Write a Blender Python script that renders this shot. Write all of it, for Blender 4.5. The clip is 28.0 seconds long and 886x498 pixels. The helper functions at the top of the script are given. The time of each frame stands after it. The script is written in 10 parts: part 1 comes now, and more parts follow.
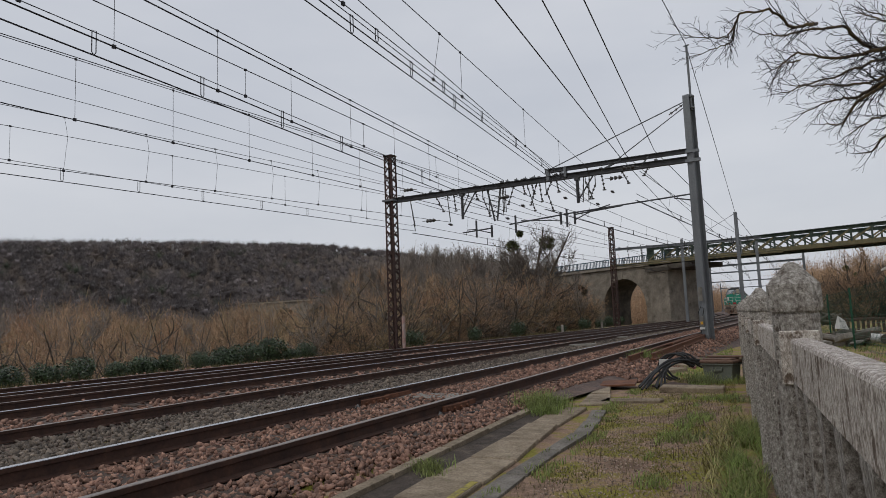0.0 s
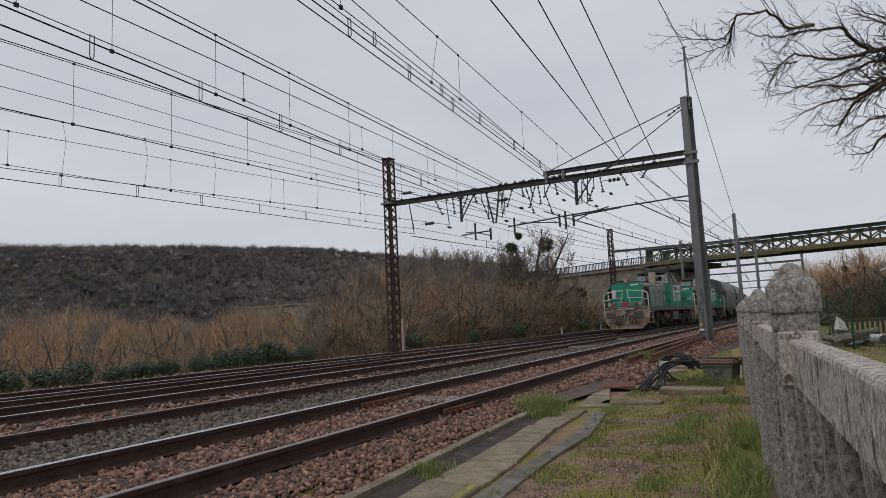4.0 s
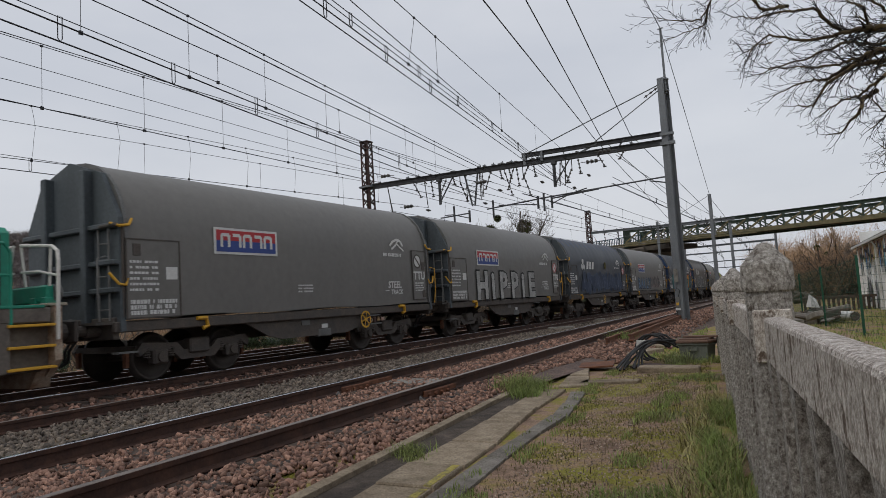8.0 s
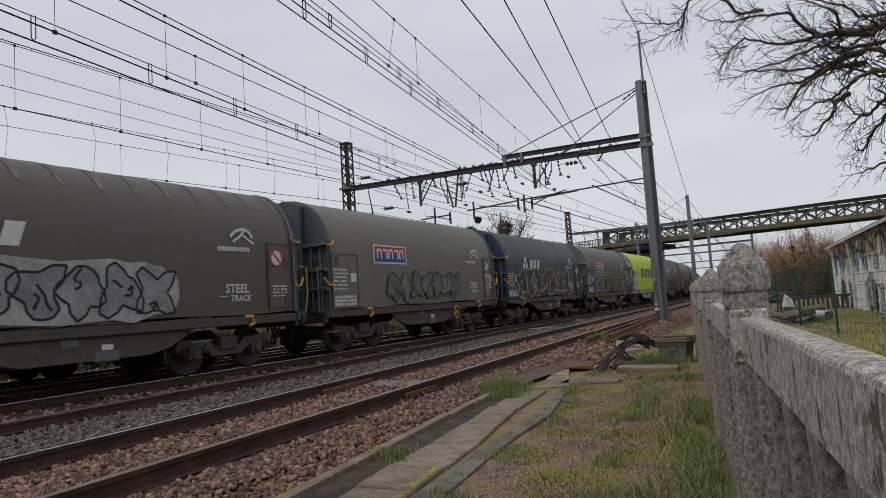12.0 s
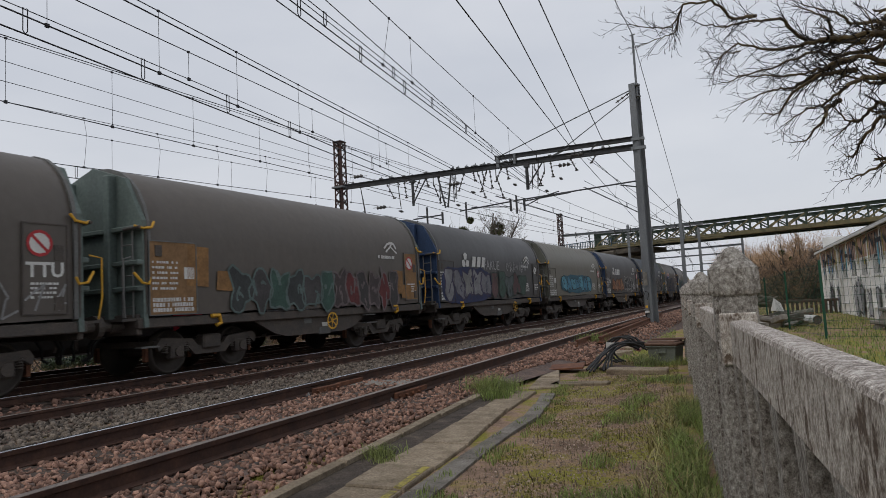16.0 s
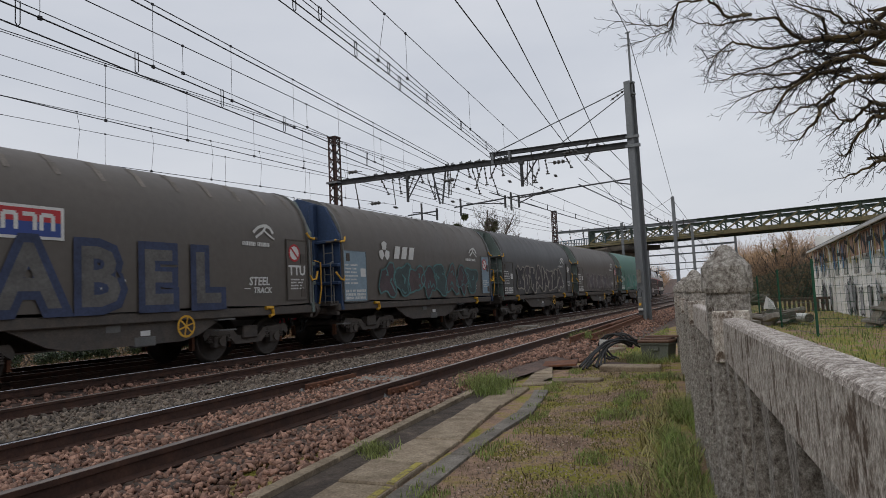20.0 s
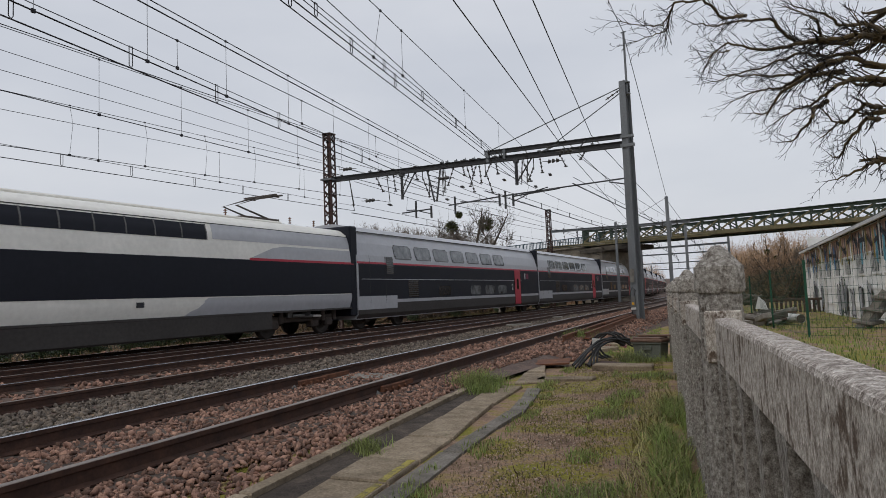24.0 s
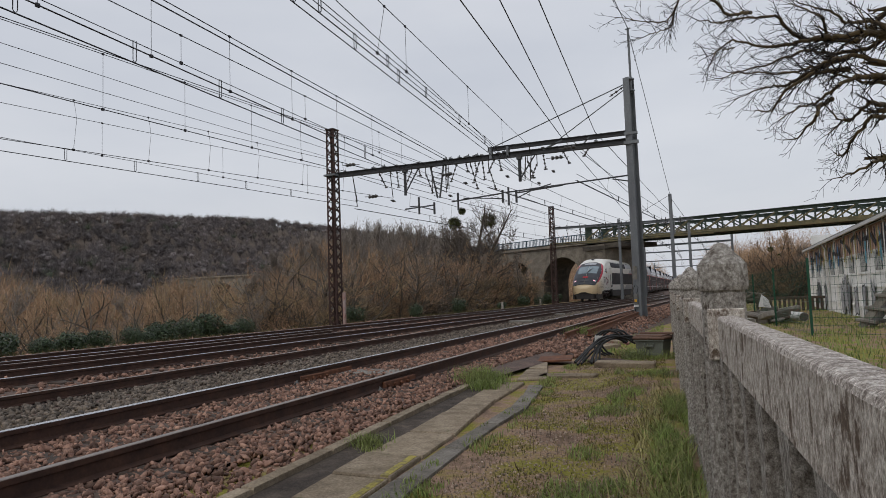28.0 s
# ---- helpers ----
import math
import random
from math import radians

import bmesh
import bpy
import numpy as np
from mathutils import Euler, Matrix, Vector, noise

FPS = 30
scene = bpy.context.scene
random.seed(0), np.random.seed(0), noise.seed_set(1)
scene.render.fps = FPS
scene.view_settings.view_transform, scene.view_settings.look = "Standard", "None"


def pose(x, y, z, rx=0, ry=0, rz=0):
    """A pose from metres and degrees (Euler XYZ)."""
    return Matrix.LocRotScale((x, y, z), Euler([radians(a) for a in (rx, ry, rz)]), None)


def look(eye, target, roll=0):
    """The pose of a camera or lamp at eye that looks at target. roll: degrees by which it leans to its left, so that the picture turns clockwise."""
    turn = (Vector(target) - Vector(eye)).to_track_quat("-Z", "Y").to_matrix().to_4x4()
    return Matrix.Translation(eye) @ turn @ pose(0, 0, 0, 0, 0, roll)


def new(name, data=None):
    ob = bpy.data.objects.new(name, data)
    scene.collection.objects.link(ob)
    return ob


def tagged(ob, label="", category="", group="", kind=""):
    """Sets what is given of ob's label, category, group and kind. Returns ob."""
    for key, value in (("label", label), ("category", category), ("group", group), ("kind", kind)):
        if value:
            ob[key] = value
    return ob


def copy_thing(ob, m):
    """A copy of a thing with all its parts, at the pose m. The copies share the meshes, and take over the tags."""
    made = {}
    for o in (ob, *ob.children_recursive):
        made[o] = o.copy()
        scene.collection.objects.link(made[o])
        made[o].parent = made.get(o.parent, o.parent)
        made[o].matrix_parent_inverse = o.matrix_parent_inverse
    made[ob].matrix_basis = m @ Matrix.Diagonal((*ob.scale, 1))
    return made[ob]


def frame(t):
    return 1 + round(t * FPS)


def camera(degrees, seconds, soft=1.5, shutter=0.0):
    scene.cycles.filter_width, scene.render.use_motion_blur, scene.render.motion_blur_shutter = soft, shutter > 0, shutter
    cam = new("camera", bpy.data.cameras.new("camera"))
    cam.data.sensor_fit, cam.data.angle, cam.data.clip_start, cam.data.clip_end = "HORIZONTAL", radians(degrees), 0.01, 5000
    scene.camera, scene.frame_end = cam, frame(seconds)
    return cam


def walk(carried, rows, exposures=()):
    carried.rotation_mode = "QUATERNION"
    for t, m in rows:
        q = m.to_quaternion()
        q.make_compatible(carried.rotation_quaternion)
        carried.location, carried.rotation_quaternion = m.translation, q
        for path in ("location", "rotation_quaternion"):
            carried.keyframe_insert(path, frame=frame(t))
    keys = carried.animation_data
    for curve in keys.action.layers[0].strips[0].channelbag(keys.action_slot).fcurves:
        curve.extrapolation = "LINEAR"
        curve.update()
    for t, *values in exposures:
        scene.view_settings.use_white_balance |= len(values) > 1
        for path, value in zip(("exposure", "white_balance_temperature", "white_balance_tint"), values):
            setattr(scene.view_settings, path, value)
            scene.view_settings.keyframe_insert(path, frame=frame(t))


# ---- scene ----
# ---- camera ----
cam = camera(67.0, 28.0, 0.65, 0.06)
EYE = (0.0, 0.0, 0.956)
# seconds and the camera's turn: X runs across the tracks, Y along them
AIM = [
    (0, 96.26, 2.34, 31.63), (0.5, 96.30, 2.29, 31.45), (1, 96.30, 2.53, 31.34), (1.5, 96.27, 2.15, 31.26),
    (2, 96.26, 2.44, 31.46), (2.5, 96.30, 2.33, 31.38), (3, 96.44, 2.77, 31.31), (3.5, 96.48, 2.63, 31.55),
    (5.5, 96.50, 2.69, 31.63), (6, 95.37, 3.32, 31.31), (6.5, 94.98, 2.32, 30.10), (7, 94.76, 2.91, 30.38),
    (7.5, 94.93, 3.12, 29.81), (8, 94.94, 3.40, 29.86), (8.5, 94.74, 3.03, 29.42), (9, 95.03, 3.48, 29.23),
    (9.5, 94.93, 3.25, 29.11), (10, 94.82, 3.19, 28.81), (10.5, 94.99, 3.48, 28.32), (11, 94.87, 3.63, 28.23),
    (11.5, 94.96, 3.75, 28.25), (13.5, 94.87, 3.37, 27.84), (14, 94.78, 2.93, 27.74), (14.5, 94.82, 2.79, 27.47),
    (15, 94.92, 3.07, 27.30), (15.5, 94.90, 3.11, 27.33), (16, 94.93, 3.04, 27.47), (16.5, 94.98, 2.97, 27.03),
    (17, 94.76, 2.92, 27.07), (17.5, 94.70, 2.74, 27.06), (18, 94.80, 3.16, 27.04), (18.5, 94.75, 2.63, 27.00),
    (19, 94.72, 2.64, 26.94), (19.5, 94.74, 2.70, 26.80), (20, 94.59, 2.74, 26.95), (20.5, 94.68, 2.54, 26.73),
    (21, 94.83, 2.94, 26.56), (21.5, 94.65, 2.40, 26.50), (23.5, 94.29, 2.18, 26.54), (24, 94.38, 2.29, 26.40),
    (24.5, 94.30, 2.19, 26.50), (25, 94.27, 2.15, 26.53), (25.5, 94.27, 2.23, 26.49), (26, 94.16, 2.09, 26.58),
    (26.5, 94.12, 1.94, 26.62), (27, 94.13, 1.96, 26.54), (27.5, 94.15, 2.05, 26.49), (28, 94.07, 1.99, 26.62),
]
walk(cam, [(t, pose(*EYE, rx, ry, rz)) for t, rx, ry, rz in AIM], [(0.0, 0.0), (6.0, 0.0), (9.0, 0.1), (28.0, 0.1)])

# ---- world and light: a closed overcast sky, late winter ----
world = bpy.data.worlds.new("sky")
scene.world = world
world.use_nodes = True
wn, wl = world.node_tree.nodes, world.node_tree.links
wbg = wn["Background"]
sky = wn.new("ShaderNodeTexSky")
sky.sky_type, sky.sun_disc = "NISHITA", False
sky.sun_elevation, sky.sun_rotation = radians(38), radians(205)
sky.air_density, sky.dust_density = 1.5, 3.0
dim = wn.new("ShaderNodeVectorMath"); dim.operation = "SCALE"; dim.inputs["Scale"].default_value = 0.09
wl.new(sky.outputs[0], dim.inputs[0])
wtc, wmap = wn.new("ShaderNodeTexCoord"), wn.new("ShaderNodeMapping")
wmap.inputs["Scale"].default_value = (1.2, 1.2, 3.6)
wl.new(wtc.outputs["Generated"], wmap.inputs[0])
wno = wn.new("ShaderNodeTexNoise"); wno.inputs["Scale"].default_value = 1.7; wno.inputs["Detail"].default_value = 5; wno.inputs["Roughness"].default_value = 0.5
wl.new(wmap.outputs[0], wno.inputs["Vector"])
wcr = wn.new("ShaderNodeValToRGB")
wcr.color_ramp.elements[0].position, wcr.color_ramp.elements[0].color = 0.30, (0.55, 0.578, 0.645, 1)
wcr.color_ramp.elements[1].position, wcr.color_ramp.elements[1].color = 0.72, (0.672, 0.69, 0.74, 1)
wl.new(wno.outputs[0], wcr.inputs[0])
wmix = wn.new("ShaderNodeMixRGB"); wmix.inputs[0].default_value = 0.9
wl.new(dim.outputs[0], wmix.inputs[1]); wl.new(wcr.outputs[0], wmix.inputs[2])
wl.new(wmix.outputs[0], wbg.inputs[0])
wbg.inputs[1].default_value = 1.0
sun = new("sun", bpy.data.lights.new("sun", "SUN"))
sun.data.energy, sun.data.angle, sun.data.color = 0.7, radians(25), (1.0, 0.96, 0.9)
sun.matrix_world = look((-8, -40, 60), (0, 0, 0))


# ---- materials ----
def mat(name, color, rough=0.8, metal=0.0, var=0.25, scale=6.0, tint=None, bump=0.0, bscale=40.0, rnd=0.0, streak=0.0, spec=0.4, island=0.0, voro=0.0):
    """A worn surface: two noises vary the colour, a third gives relief. tint: the colour of stains. rnd: change from object to object. streak: stains drawn out along z."""
    m = bpy.data.materials.new(name)
    m.use_nodes = True
    n, l = m.node_tree.nodes, m.node_tree.links
    b = n["Principled BSDF"]
    b.inputs["Roughness"].default_value, b.inputs["Metallic"].default_value = rough, metal
    b.inputs["Specular IOR Level"].default_value = spec
    tc = n.new("ShaderNodeTexCoord")
    src = tc.outputs["Object"]
    if streak:
        mp = n.new("ShaderNodeMapping"); mp.inputs["Scale"].default_value = (1, 1, streak)
        l.new(src, mp.inputs[0]); vec = mp.outputs[0]
    else:
        vec = src
    n1 = n.new("ShaderNodeTexNoise"); n1.inputs["Scale"].default_value = scale; n1.inputs["Detail"].default_value = 6; n1.inputs["Roughness"].default_value = 0.65
    l.new(vec, n1.inputs["Vector"])
    n2 = n.new("ShaderNodeTexNoise"); n2.inputs["Scale"].default_value = scale * 9; n2.inputs["Detail"].default_value = 3
    l.new(src, n2.inputs["Vector"])
    r1 = n.new("ShaderNodeValToRGB")
    r1.color_ramp.elements[0].position, r1.color_ramp.elements[1].position = 0.33, 0.68
    t = tint or [c * (1 - var) for c in color]
    r1.color_ramp.elements[0].color = (*t, 1)
    r1.color_ramp.elements[1].color = (*color, 1)
    l.new(n1.outputs[0], r1.inputs[0])
    hs = n.new("ShaderNodeHueSaturation")
    l.new(r1.outputs[0], hs.inputs["Color"])
    mr = n.new("ShaderNodeMapRange")
    mr.inputs["From Min"].default_value, mr.inputs["From Max"].default_value = 0.25, 0.75
    mr.inputs["To Min"].default_value, mr.inputs["To Max"].default_value = 1 - var * 0.6, 1 + var * 0.6
    l.new(n2.outputs[0], mr.inputs[0])
    val = mr.outputs[0]
    for amount, node, out in ((rnd, "ShaderNodeObjectInfo", "Random"), (island, "ShaderNodeNewGeometry", "Random Per Island")):
        if amount:
            oi = n.new(node)
            m2 = n.new("ShaderNodeMapRange"); m2.inputs["To Min"].default_value, m2.inputs["To Max"].default_value = 1 - amount, 1 + amount
            l.new(oi.outputs[out], m2.inputs[0])
            mu = n.new("ShaderNodeMath"); mu.operation = "MULTIPLY"
            l.new(val, mu.inputs[0]); l.new(m2.outputs[0], mu.inputs[1]); val = mu.outputs[0]
    l.new(val, hs.inputs["Value"])
    l.new(hs.outputs[0], b.inputs["Base Color"])
    rr = n.new("ShaderNodeMapRange"); rr.inputs["To Min"].default_value, rr.inputs["To Max"].default_value = max(0.05, rough - 0.12), min(1, rough + 0.12)
    l.new(n1.outputs[0], rr.inputs[0]); l.new(rr.outputs[0], b.inputs["Roughness"])
    if bump:
        bt = n.new("ShaderNodeTexVoronoi" if voro else "ShaderNodeTexNoise"); bt.inputs["Scale"].default_value = bscale
        if not voro:
            bt.inputs["Detail"].default_value = 5
        l.new(src, bt.inputs["Vector"])
        bp = n.new("ShaderNodeBump"); bp.inputs["Strength"].default_value = min(1.0, bump * 20); bp.inputs["Distance"].default_value = bump
        l.new(bt.outputs[0], bp.inputs["Height"]); l.new(bp.outputs[0], b.inputs["Normal"])
    return m


def layered(name, stops, scale, rough=0.93, fine=9.0, depth=0.01, bscale=60.0, stretch=(1, 1, 1), grain=0.45, dabs=None, detail=9, far=None):
    """A rough natural surface: stops (position, colour) along one noise, a finer grain over it, dabs (scale, size, colour) as lichen or chips, relief from the same noises. far: (x, colours) another cover beyond x."""
    m = bpy.data.materials.new(name)
    m.use_nodes = True
    n, l = m.node_tree.nodes, m.node_tree.links
    b = n["Principled BSDF"]
    b.inputs["Roughness"].default_value = rough
    b.inputs["Specular IOR Level"].default_value = 0.25
    src = n.new("ShaderNodeTexCoord").outputs["Object"]
    mp = n.new("ShaderNodeMapping"); mp.inputs["Scale"].default_value = stretch
    l.new(src, mp.inputs[0])
    place, src = src, mp.outputs[0]

    def tex(vec, sc, det, ro=0.68):
        k = n.new("ShaderNodeTexNoise")
        k.inputs["Scale"].default_value, k.inputs["Detail"].default_value, k.inputs["Roughness"].default_value = sc, det, ro
        l.new(vec, k.inputs["Vector"])
        return k.outputs[0]

    def ramp(val, st):
        k = n.new("ShaderNodeValToRGB")
        e = k.color_ramp.elements
        while len(e) < len(st):
            e.new(0.5)
        for el, (p, c) in zip(e, st):
            el.position = p; el.color = (*c, 1)
        l.new(val, k.inputs[0])
        return k.outputs[0]
    wide = tex(mp.outputs[0], scale, detail)
    col = ramp(wide, stops)
    small = tex(src, scale * fine, 6, 0.75)
    if far:
        sx = n.new("ShaderNodeSeparateXYZ"); l.new(place, sx.inputs[0])
        mr = n.new("ShaderNodeMapRange"); mr.inputs["From Min"].default_value, mr.inputs["From Max"].default_value = far[0], far[0] - 8
        l.new(sx.outputs["X"], mr.inputs[0])
        mx = n.new("ShaderNodeMixRGB"); l.new(mr.outputs[0], mx.inputs[0]); l.new(col, mx.inputs[1])
        l.new(ramp(wide, far[1]), mx.inputs[2]); col = mx.outputs[0]
    if dabs:
        msk = n.new("ShaderNodeMapRange"); msk.inputs["From Min"].default_value, msk.inputs["From Max"].default_value = dabs[1], dabs[1] + 0.06
        l.new(tex(src, dabs[0], 8, 0.72), msk.inputs[0])
        mx = n.new("ShaderNodeMixRGB"); l.new(msk.outputs[0], mx.inputs[0]); l.new(col, mx.inputs[1])
        mx.inputs[2].default_value = (*dabs[2], 1); col = mx.outputs[0]
    hs = n.new("ShaderNodeHueSaturation"); l.new(col, hs.inputs["Color"])
    g = n.new("ShaderNodeMapRange"); g.inputs["From Min"].default_value, g.inputs["From Max"].default_value = 0.3, 0.7
    g.inputs["To Min"].default_value, g.inputs["To Max"].default_value = 1 - grain, 1 + grain
    l.new(small, g.inputs[0])
    oi = n.new("ShaderNodeObjectInfo")
    o = n.new("ShaderNodeMapRange"); o.inputs["To Min"].default_value, o.inputs["To Max"].default_value = 0.9, 1.1
    l.new(oi.outputs["Random"], o.inputs[0])
    mu = n.new("ShaderNodeMath"); mu.operation = "MULTIPLY"; l.new(g.outputs[0], mu.inputs[0]); l.new(o.outputs[0], mu.inputs[1])
    l.new(mu.outputs[0], hs.inputs["Value"]); l.new(hs.outputs[0], b.inputs["Base Color"])
    bt = tex(src, bscale, 8, 0.7)
    ad = n.new("ShaderNodeMath"); ad.operation = "ADD"; l.new(bt, ad.inputs[0]); l.new(small, ad.inputs[1])
    bp = n.new("ShaderNodeBump"); bp.inputs["Strength"].default_value = 1.0; bp.inputs["Distance"].default_value = depth
    l.new(ad.outputs[0], bp.inputs["Height"]); l.new(bp.outputs[0], b.inputs["Normal"])
    return m


def glow(name, color, strength):
    m = bpy.data.materials.new(name)
    m.use_nodes = True
    b = m.node_tree.nodes["Principled BSDF"]
    b.inputs["Base Color"].default_value = (*color, 1)
    b.inputs["Emission Color"].default_value = (*color, 1)
    b.inputs["Emission Strength"].default_value = strength
    return m


def plain(name, color, rough=0.5, metal=0.0, coat=0.0):
    return mat(name, color, rough, metal, 0.08, 3.0)


# ---- mesh helpers ----
class Geo:
    """Collects vertices and faces of one mesh."""
    def __init__(self):
        self.v, self.f = [], []

    def add(self, vs, fs):
        k = len(self.v)
        self.v += [tuple(p) for p in vs]
        self.f += [tuple(i + k for i in f) for f in fs]
        return self

    def box(self, c, s, m=None, ch=0.0):
        """A box round c with the sizes s; ch: width of the chamfer on its edges."""
        hx, hy, hz = s[0] / 2, s[1] / 2, s[2] / 2
        if ch <= 0:
            vs = [(x, y, z) for x in (-hx, hx) for y in (-hy, hy) for z in (-hz, hz)]
            fs = [(0, 1, 3, 2), (4, 6, 7, 5), (0, 4, 5, 1), (2, 3, 7, 6), (0, 2, 6, 4), (1, 5, 7, 3)]
        else:
            ch = min(ch, hx * 0.9, hy * 0.9, hz * 0.9)
            vs, ids = [], {}
            for x in (-1, 1):
                for y in (-1, 1):
                    for z in (-1, 1):
                        for ax in range(3):
                            q = [x * hx, y * hy, z * hz]
                            for o in range(3):
                                if o != ax:
                                    q[o] -= (x, y, z)[o] * ch
                            ids[x, y, z, ax] = len(vs); vs.append(tuple(q))
            fs = []
            for ax in range(3):
                o1, o2 = (ax + 1) % 3, (ax + 2) % 3
                for s0 in (-1, 1):
                    loop = []
                    for a, b in ((-1, -1), (1, -1), (1, 1), (-1, 1)):
                        k = [0, 0, 0]; k[ax], k[o1], k[o2] = s0, a, b
                        loop.append(ids[k[0], k[1], k[2], ax])
                    fs.append(tuple(loop if s0 > 0 else loop[::-1]))
                for a in (-1, 1):
                    for b in (-1, 1):
                        q = []
                        for e, axis in ((-1, o1), (1, o1), (1, o2), (-1, o2)):
                            k = [0, 0, 0]; k[ax], k[o1], k[o2] = e, a, b
                            q.append(ids[k[0], k[1], k[2], axis])
                        fs.append(tuple(q if a * b > 0 else q[::-1]))
            for x in (-1, 1):
                for y in (-1, 1):
                    for z in (-1, 1):
                        t = (ids[x, y, z, 0], ids[x, y, z, 1], ids[x, y, z, 2])
                        fs.append(t if x * y * z > 0 else t[::-1])
        if m is not None:
            vs = [m @ Vector(p) for p in vs]
        return self.add([(p[0] + c[0], p[1] + c[1], p[2] + c[2]) for p in vs], fs)

    def tube(self, a, b, r, n=8, r2=None, caps=True):
        a, b = Vector(a), Vector(b)
        w = b - a
        if w.length < 1e-6:
            return self
        w.normalize()
        u = w.orthogonal().normalized(); v = w.cross(u)
        r2 = r if r2 is None else r2
        vs = []
        for p, rad in ((a, r), (b, r2)):
            for i in range(n):
                t = 2 * math.pi * i / n
                vs.append(p + (u * math.cos(t) + v * math.sin(t)) * rad)
        fs = [(i, (i + 1) % n, n + (i + 1) % n, n + i) for i in range(n)]
        if caps:
            fs += [tuple(range(n))[::-1], tuple(range(n, 2 * n))]
        return self.add(vs, fs)

    def path(self, pts, r, n=6):
        """One tube through all the points."""
        pts = [Vector(p) for p in pts]
        vs, u = [], None
        for i, p in enumerate(pts):
            d = (pts[min(i + 1, len(pts) - 1)] - pts[max(i - 1, 0)]).normalized()
            u = (d.orthogonal() if u is None else u - d * u.dot(d)).normalized()
            w = d.cross(u)
            vs += [p + (u * math.cos(6.28319 * k / n) + w * math.sin(6.28319 * k / n)) * r for k in range(n)]
        m = len(pts)
        fs = [(j * n + i, j * n + (i + 1) % n, (j + 1) * n + (i + 1) % n, (j + 1) * n + i) for j in range(m - 1) for i in range(n)]
        fs += [tuple(range(n))[::-1], tuple(range((m - 1) * n, m * n))]
        return self.add(vs, fs)

    def beam(self, a, b, w, t, up=(0, 0, 1)):
        """A flat bar from a to b, w wide across and t thick along up."""
        a, b = Vector(a), Vector(b)
        d = (b - a).normalized()
        s = d.cross(Vector(up))
        if s.length < 1e-4:
            s = d.orthogonal()
        s.normalize(); k = s.cross(d).normalized()
        vs = [p + s * (x * w / 2) + k * (y * t / 2) for p in (a, b) for x, y in ((-1, -1), (1, -1), (1, 1), (-1, 1))]
        return self.add(vs, [(0, 3, 2, 1), (4, 5, 6, 7), (0, 1, 5, 4), (1, 2, 6, 5), (2, 3, 7, 6), (3, 0, 4, 7)])

    def sweep(self, prof, rings, closed=True, caps=True):
        """prof points (a, b) laid out on each ring: a function from (a, b) to a place."""
        n = len(prof); vs = []
        for ring in rings:
            vs += [ring(a, b) for a, b in prof]
        fs = []
        last = n if closed else n - 1
        for k in range(len(rings) - 1):
            for i in range(last):
                j = (i + 1) % n
                fs.append((k * n + i, k * n + j, (k + 1) * n + j, (k + 1) * n + i))
        if caps and closed:
            fs += [tuple(range(n))[::-1], tuple(range((len(rings) - 1) * n, len(rings) * n))]
        return self.add(vs, fs)

    def ext(self, prof, y0, y1, caps=True):
        """Extrudes a closed profile of (x, z) points along y."""
        return self.sweep(prof, [lambda a, b, y=y0: (a, y, b), lambda a, b, y=y1: (a, y, b)], True, caps)

    def disc(self, c, r, axis="x", n=24, w=0.01):
        d = {"x": (1, 0, 0), "y": (0, 1, 0), "z": (0, 0, 1)}[axis]
        c = Vector(c); d = Vector(d) * w / 2
        return self.tube(c - d, c + d, r, n)

    def mesh(self, name, material=None, smooth=False):
        me = bpy.data.meshes.new(name)
        me.from_pydata(self.v, [], self.f)
        me.update()
        if material:
            me.materials.append(material)
        if smooth:
            me.polygons.foreach_set("use_smooth", [True] * len(me.polygons))
        return me


def thing(name, label, category, group="", kind="", at=None):
    ob = new(name)
    ob.empty_display_size = 0.2
    if at is not None:
        ob.matrix_basis = at
    return tagged(ob, label, category, group, kind)


def part(name, g, material, parent=None, label="", smooth=False):
    """One mesh object from a Geo, a child of parent."""
    ob = new(name, g.mesh(name, material, smooth) if isinstance(g, Geo) else g)
    if parent is not None:
        ob.parent = parent
    if label:
        ob["label"] = label
    return ob


def solid(name, g, material, label, category, group="", kind="", smooth=False, at=None):
    """A thing that is one mesh."""
    ob = part(name, g, material, None, "", smooth)
    if at is not None:
        ob.matrix_basis = at
    return tagged(ob, label, category, group, kind)


def clamp(v, a, b):
    return max(a, min(b, v))


def lerp(a, b, t):
    return a + (b - a) * t


# ---- plan: tracks run along Y ----
SLOPE = 0.0045


def x_siding(y):
    """Middle of the near track."""
    u = clamp(y, -30, 60)
    return -4.61 - 0.0705 * u + 0.00037 * u * u + x_freight(y) + 12.4


def x_freight(y):
    """Middle of the second track: straight, then bending left beyond the bridge."""
    if y < 60:
        return -12.4
    if y < 109:
        return -12.4 - 0.0013 * (y - 60) ** 2
    return -15.52 - 0.11 * (y - 109)


def x_main(y):
    """Middle of the third track."""
    return x_freight(y) - 4.2 + 0.015 * clamp(y, -20, 40)


def z_rail(y, z0):
    return z0 + SLOPE * clamp(y, -40, 300)


Z_SIDING, Z_FREIGHT, Z_MAIN = 0.0, -0.178, -0.2


def smooth(a, b, v):
    t = clamp((v - a) / (b - a), 0, 1)
    return t * t * (3 - 2 * t)


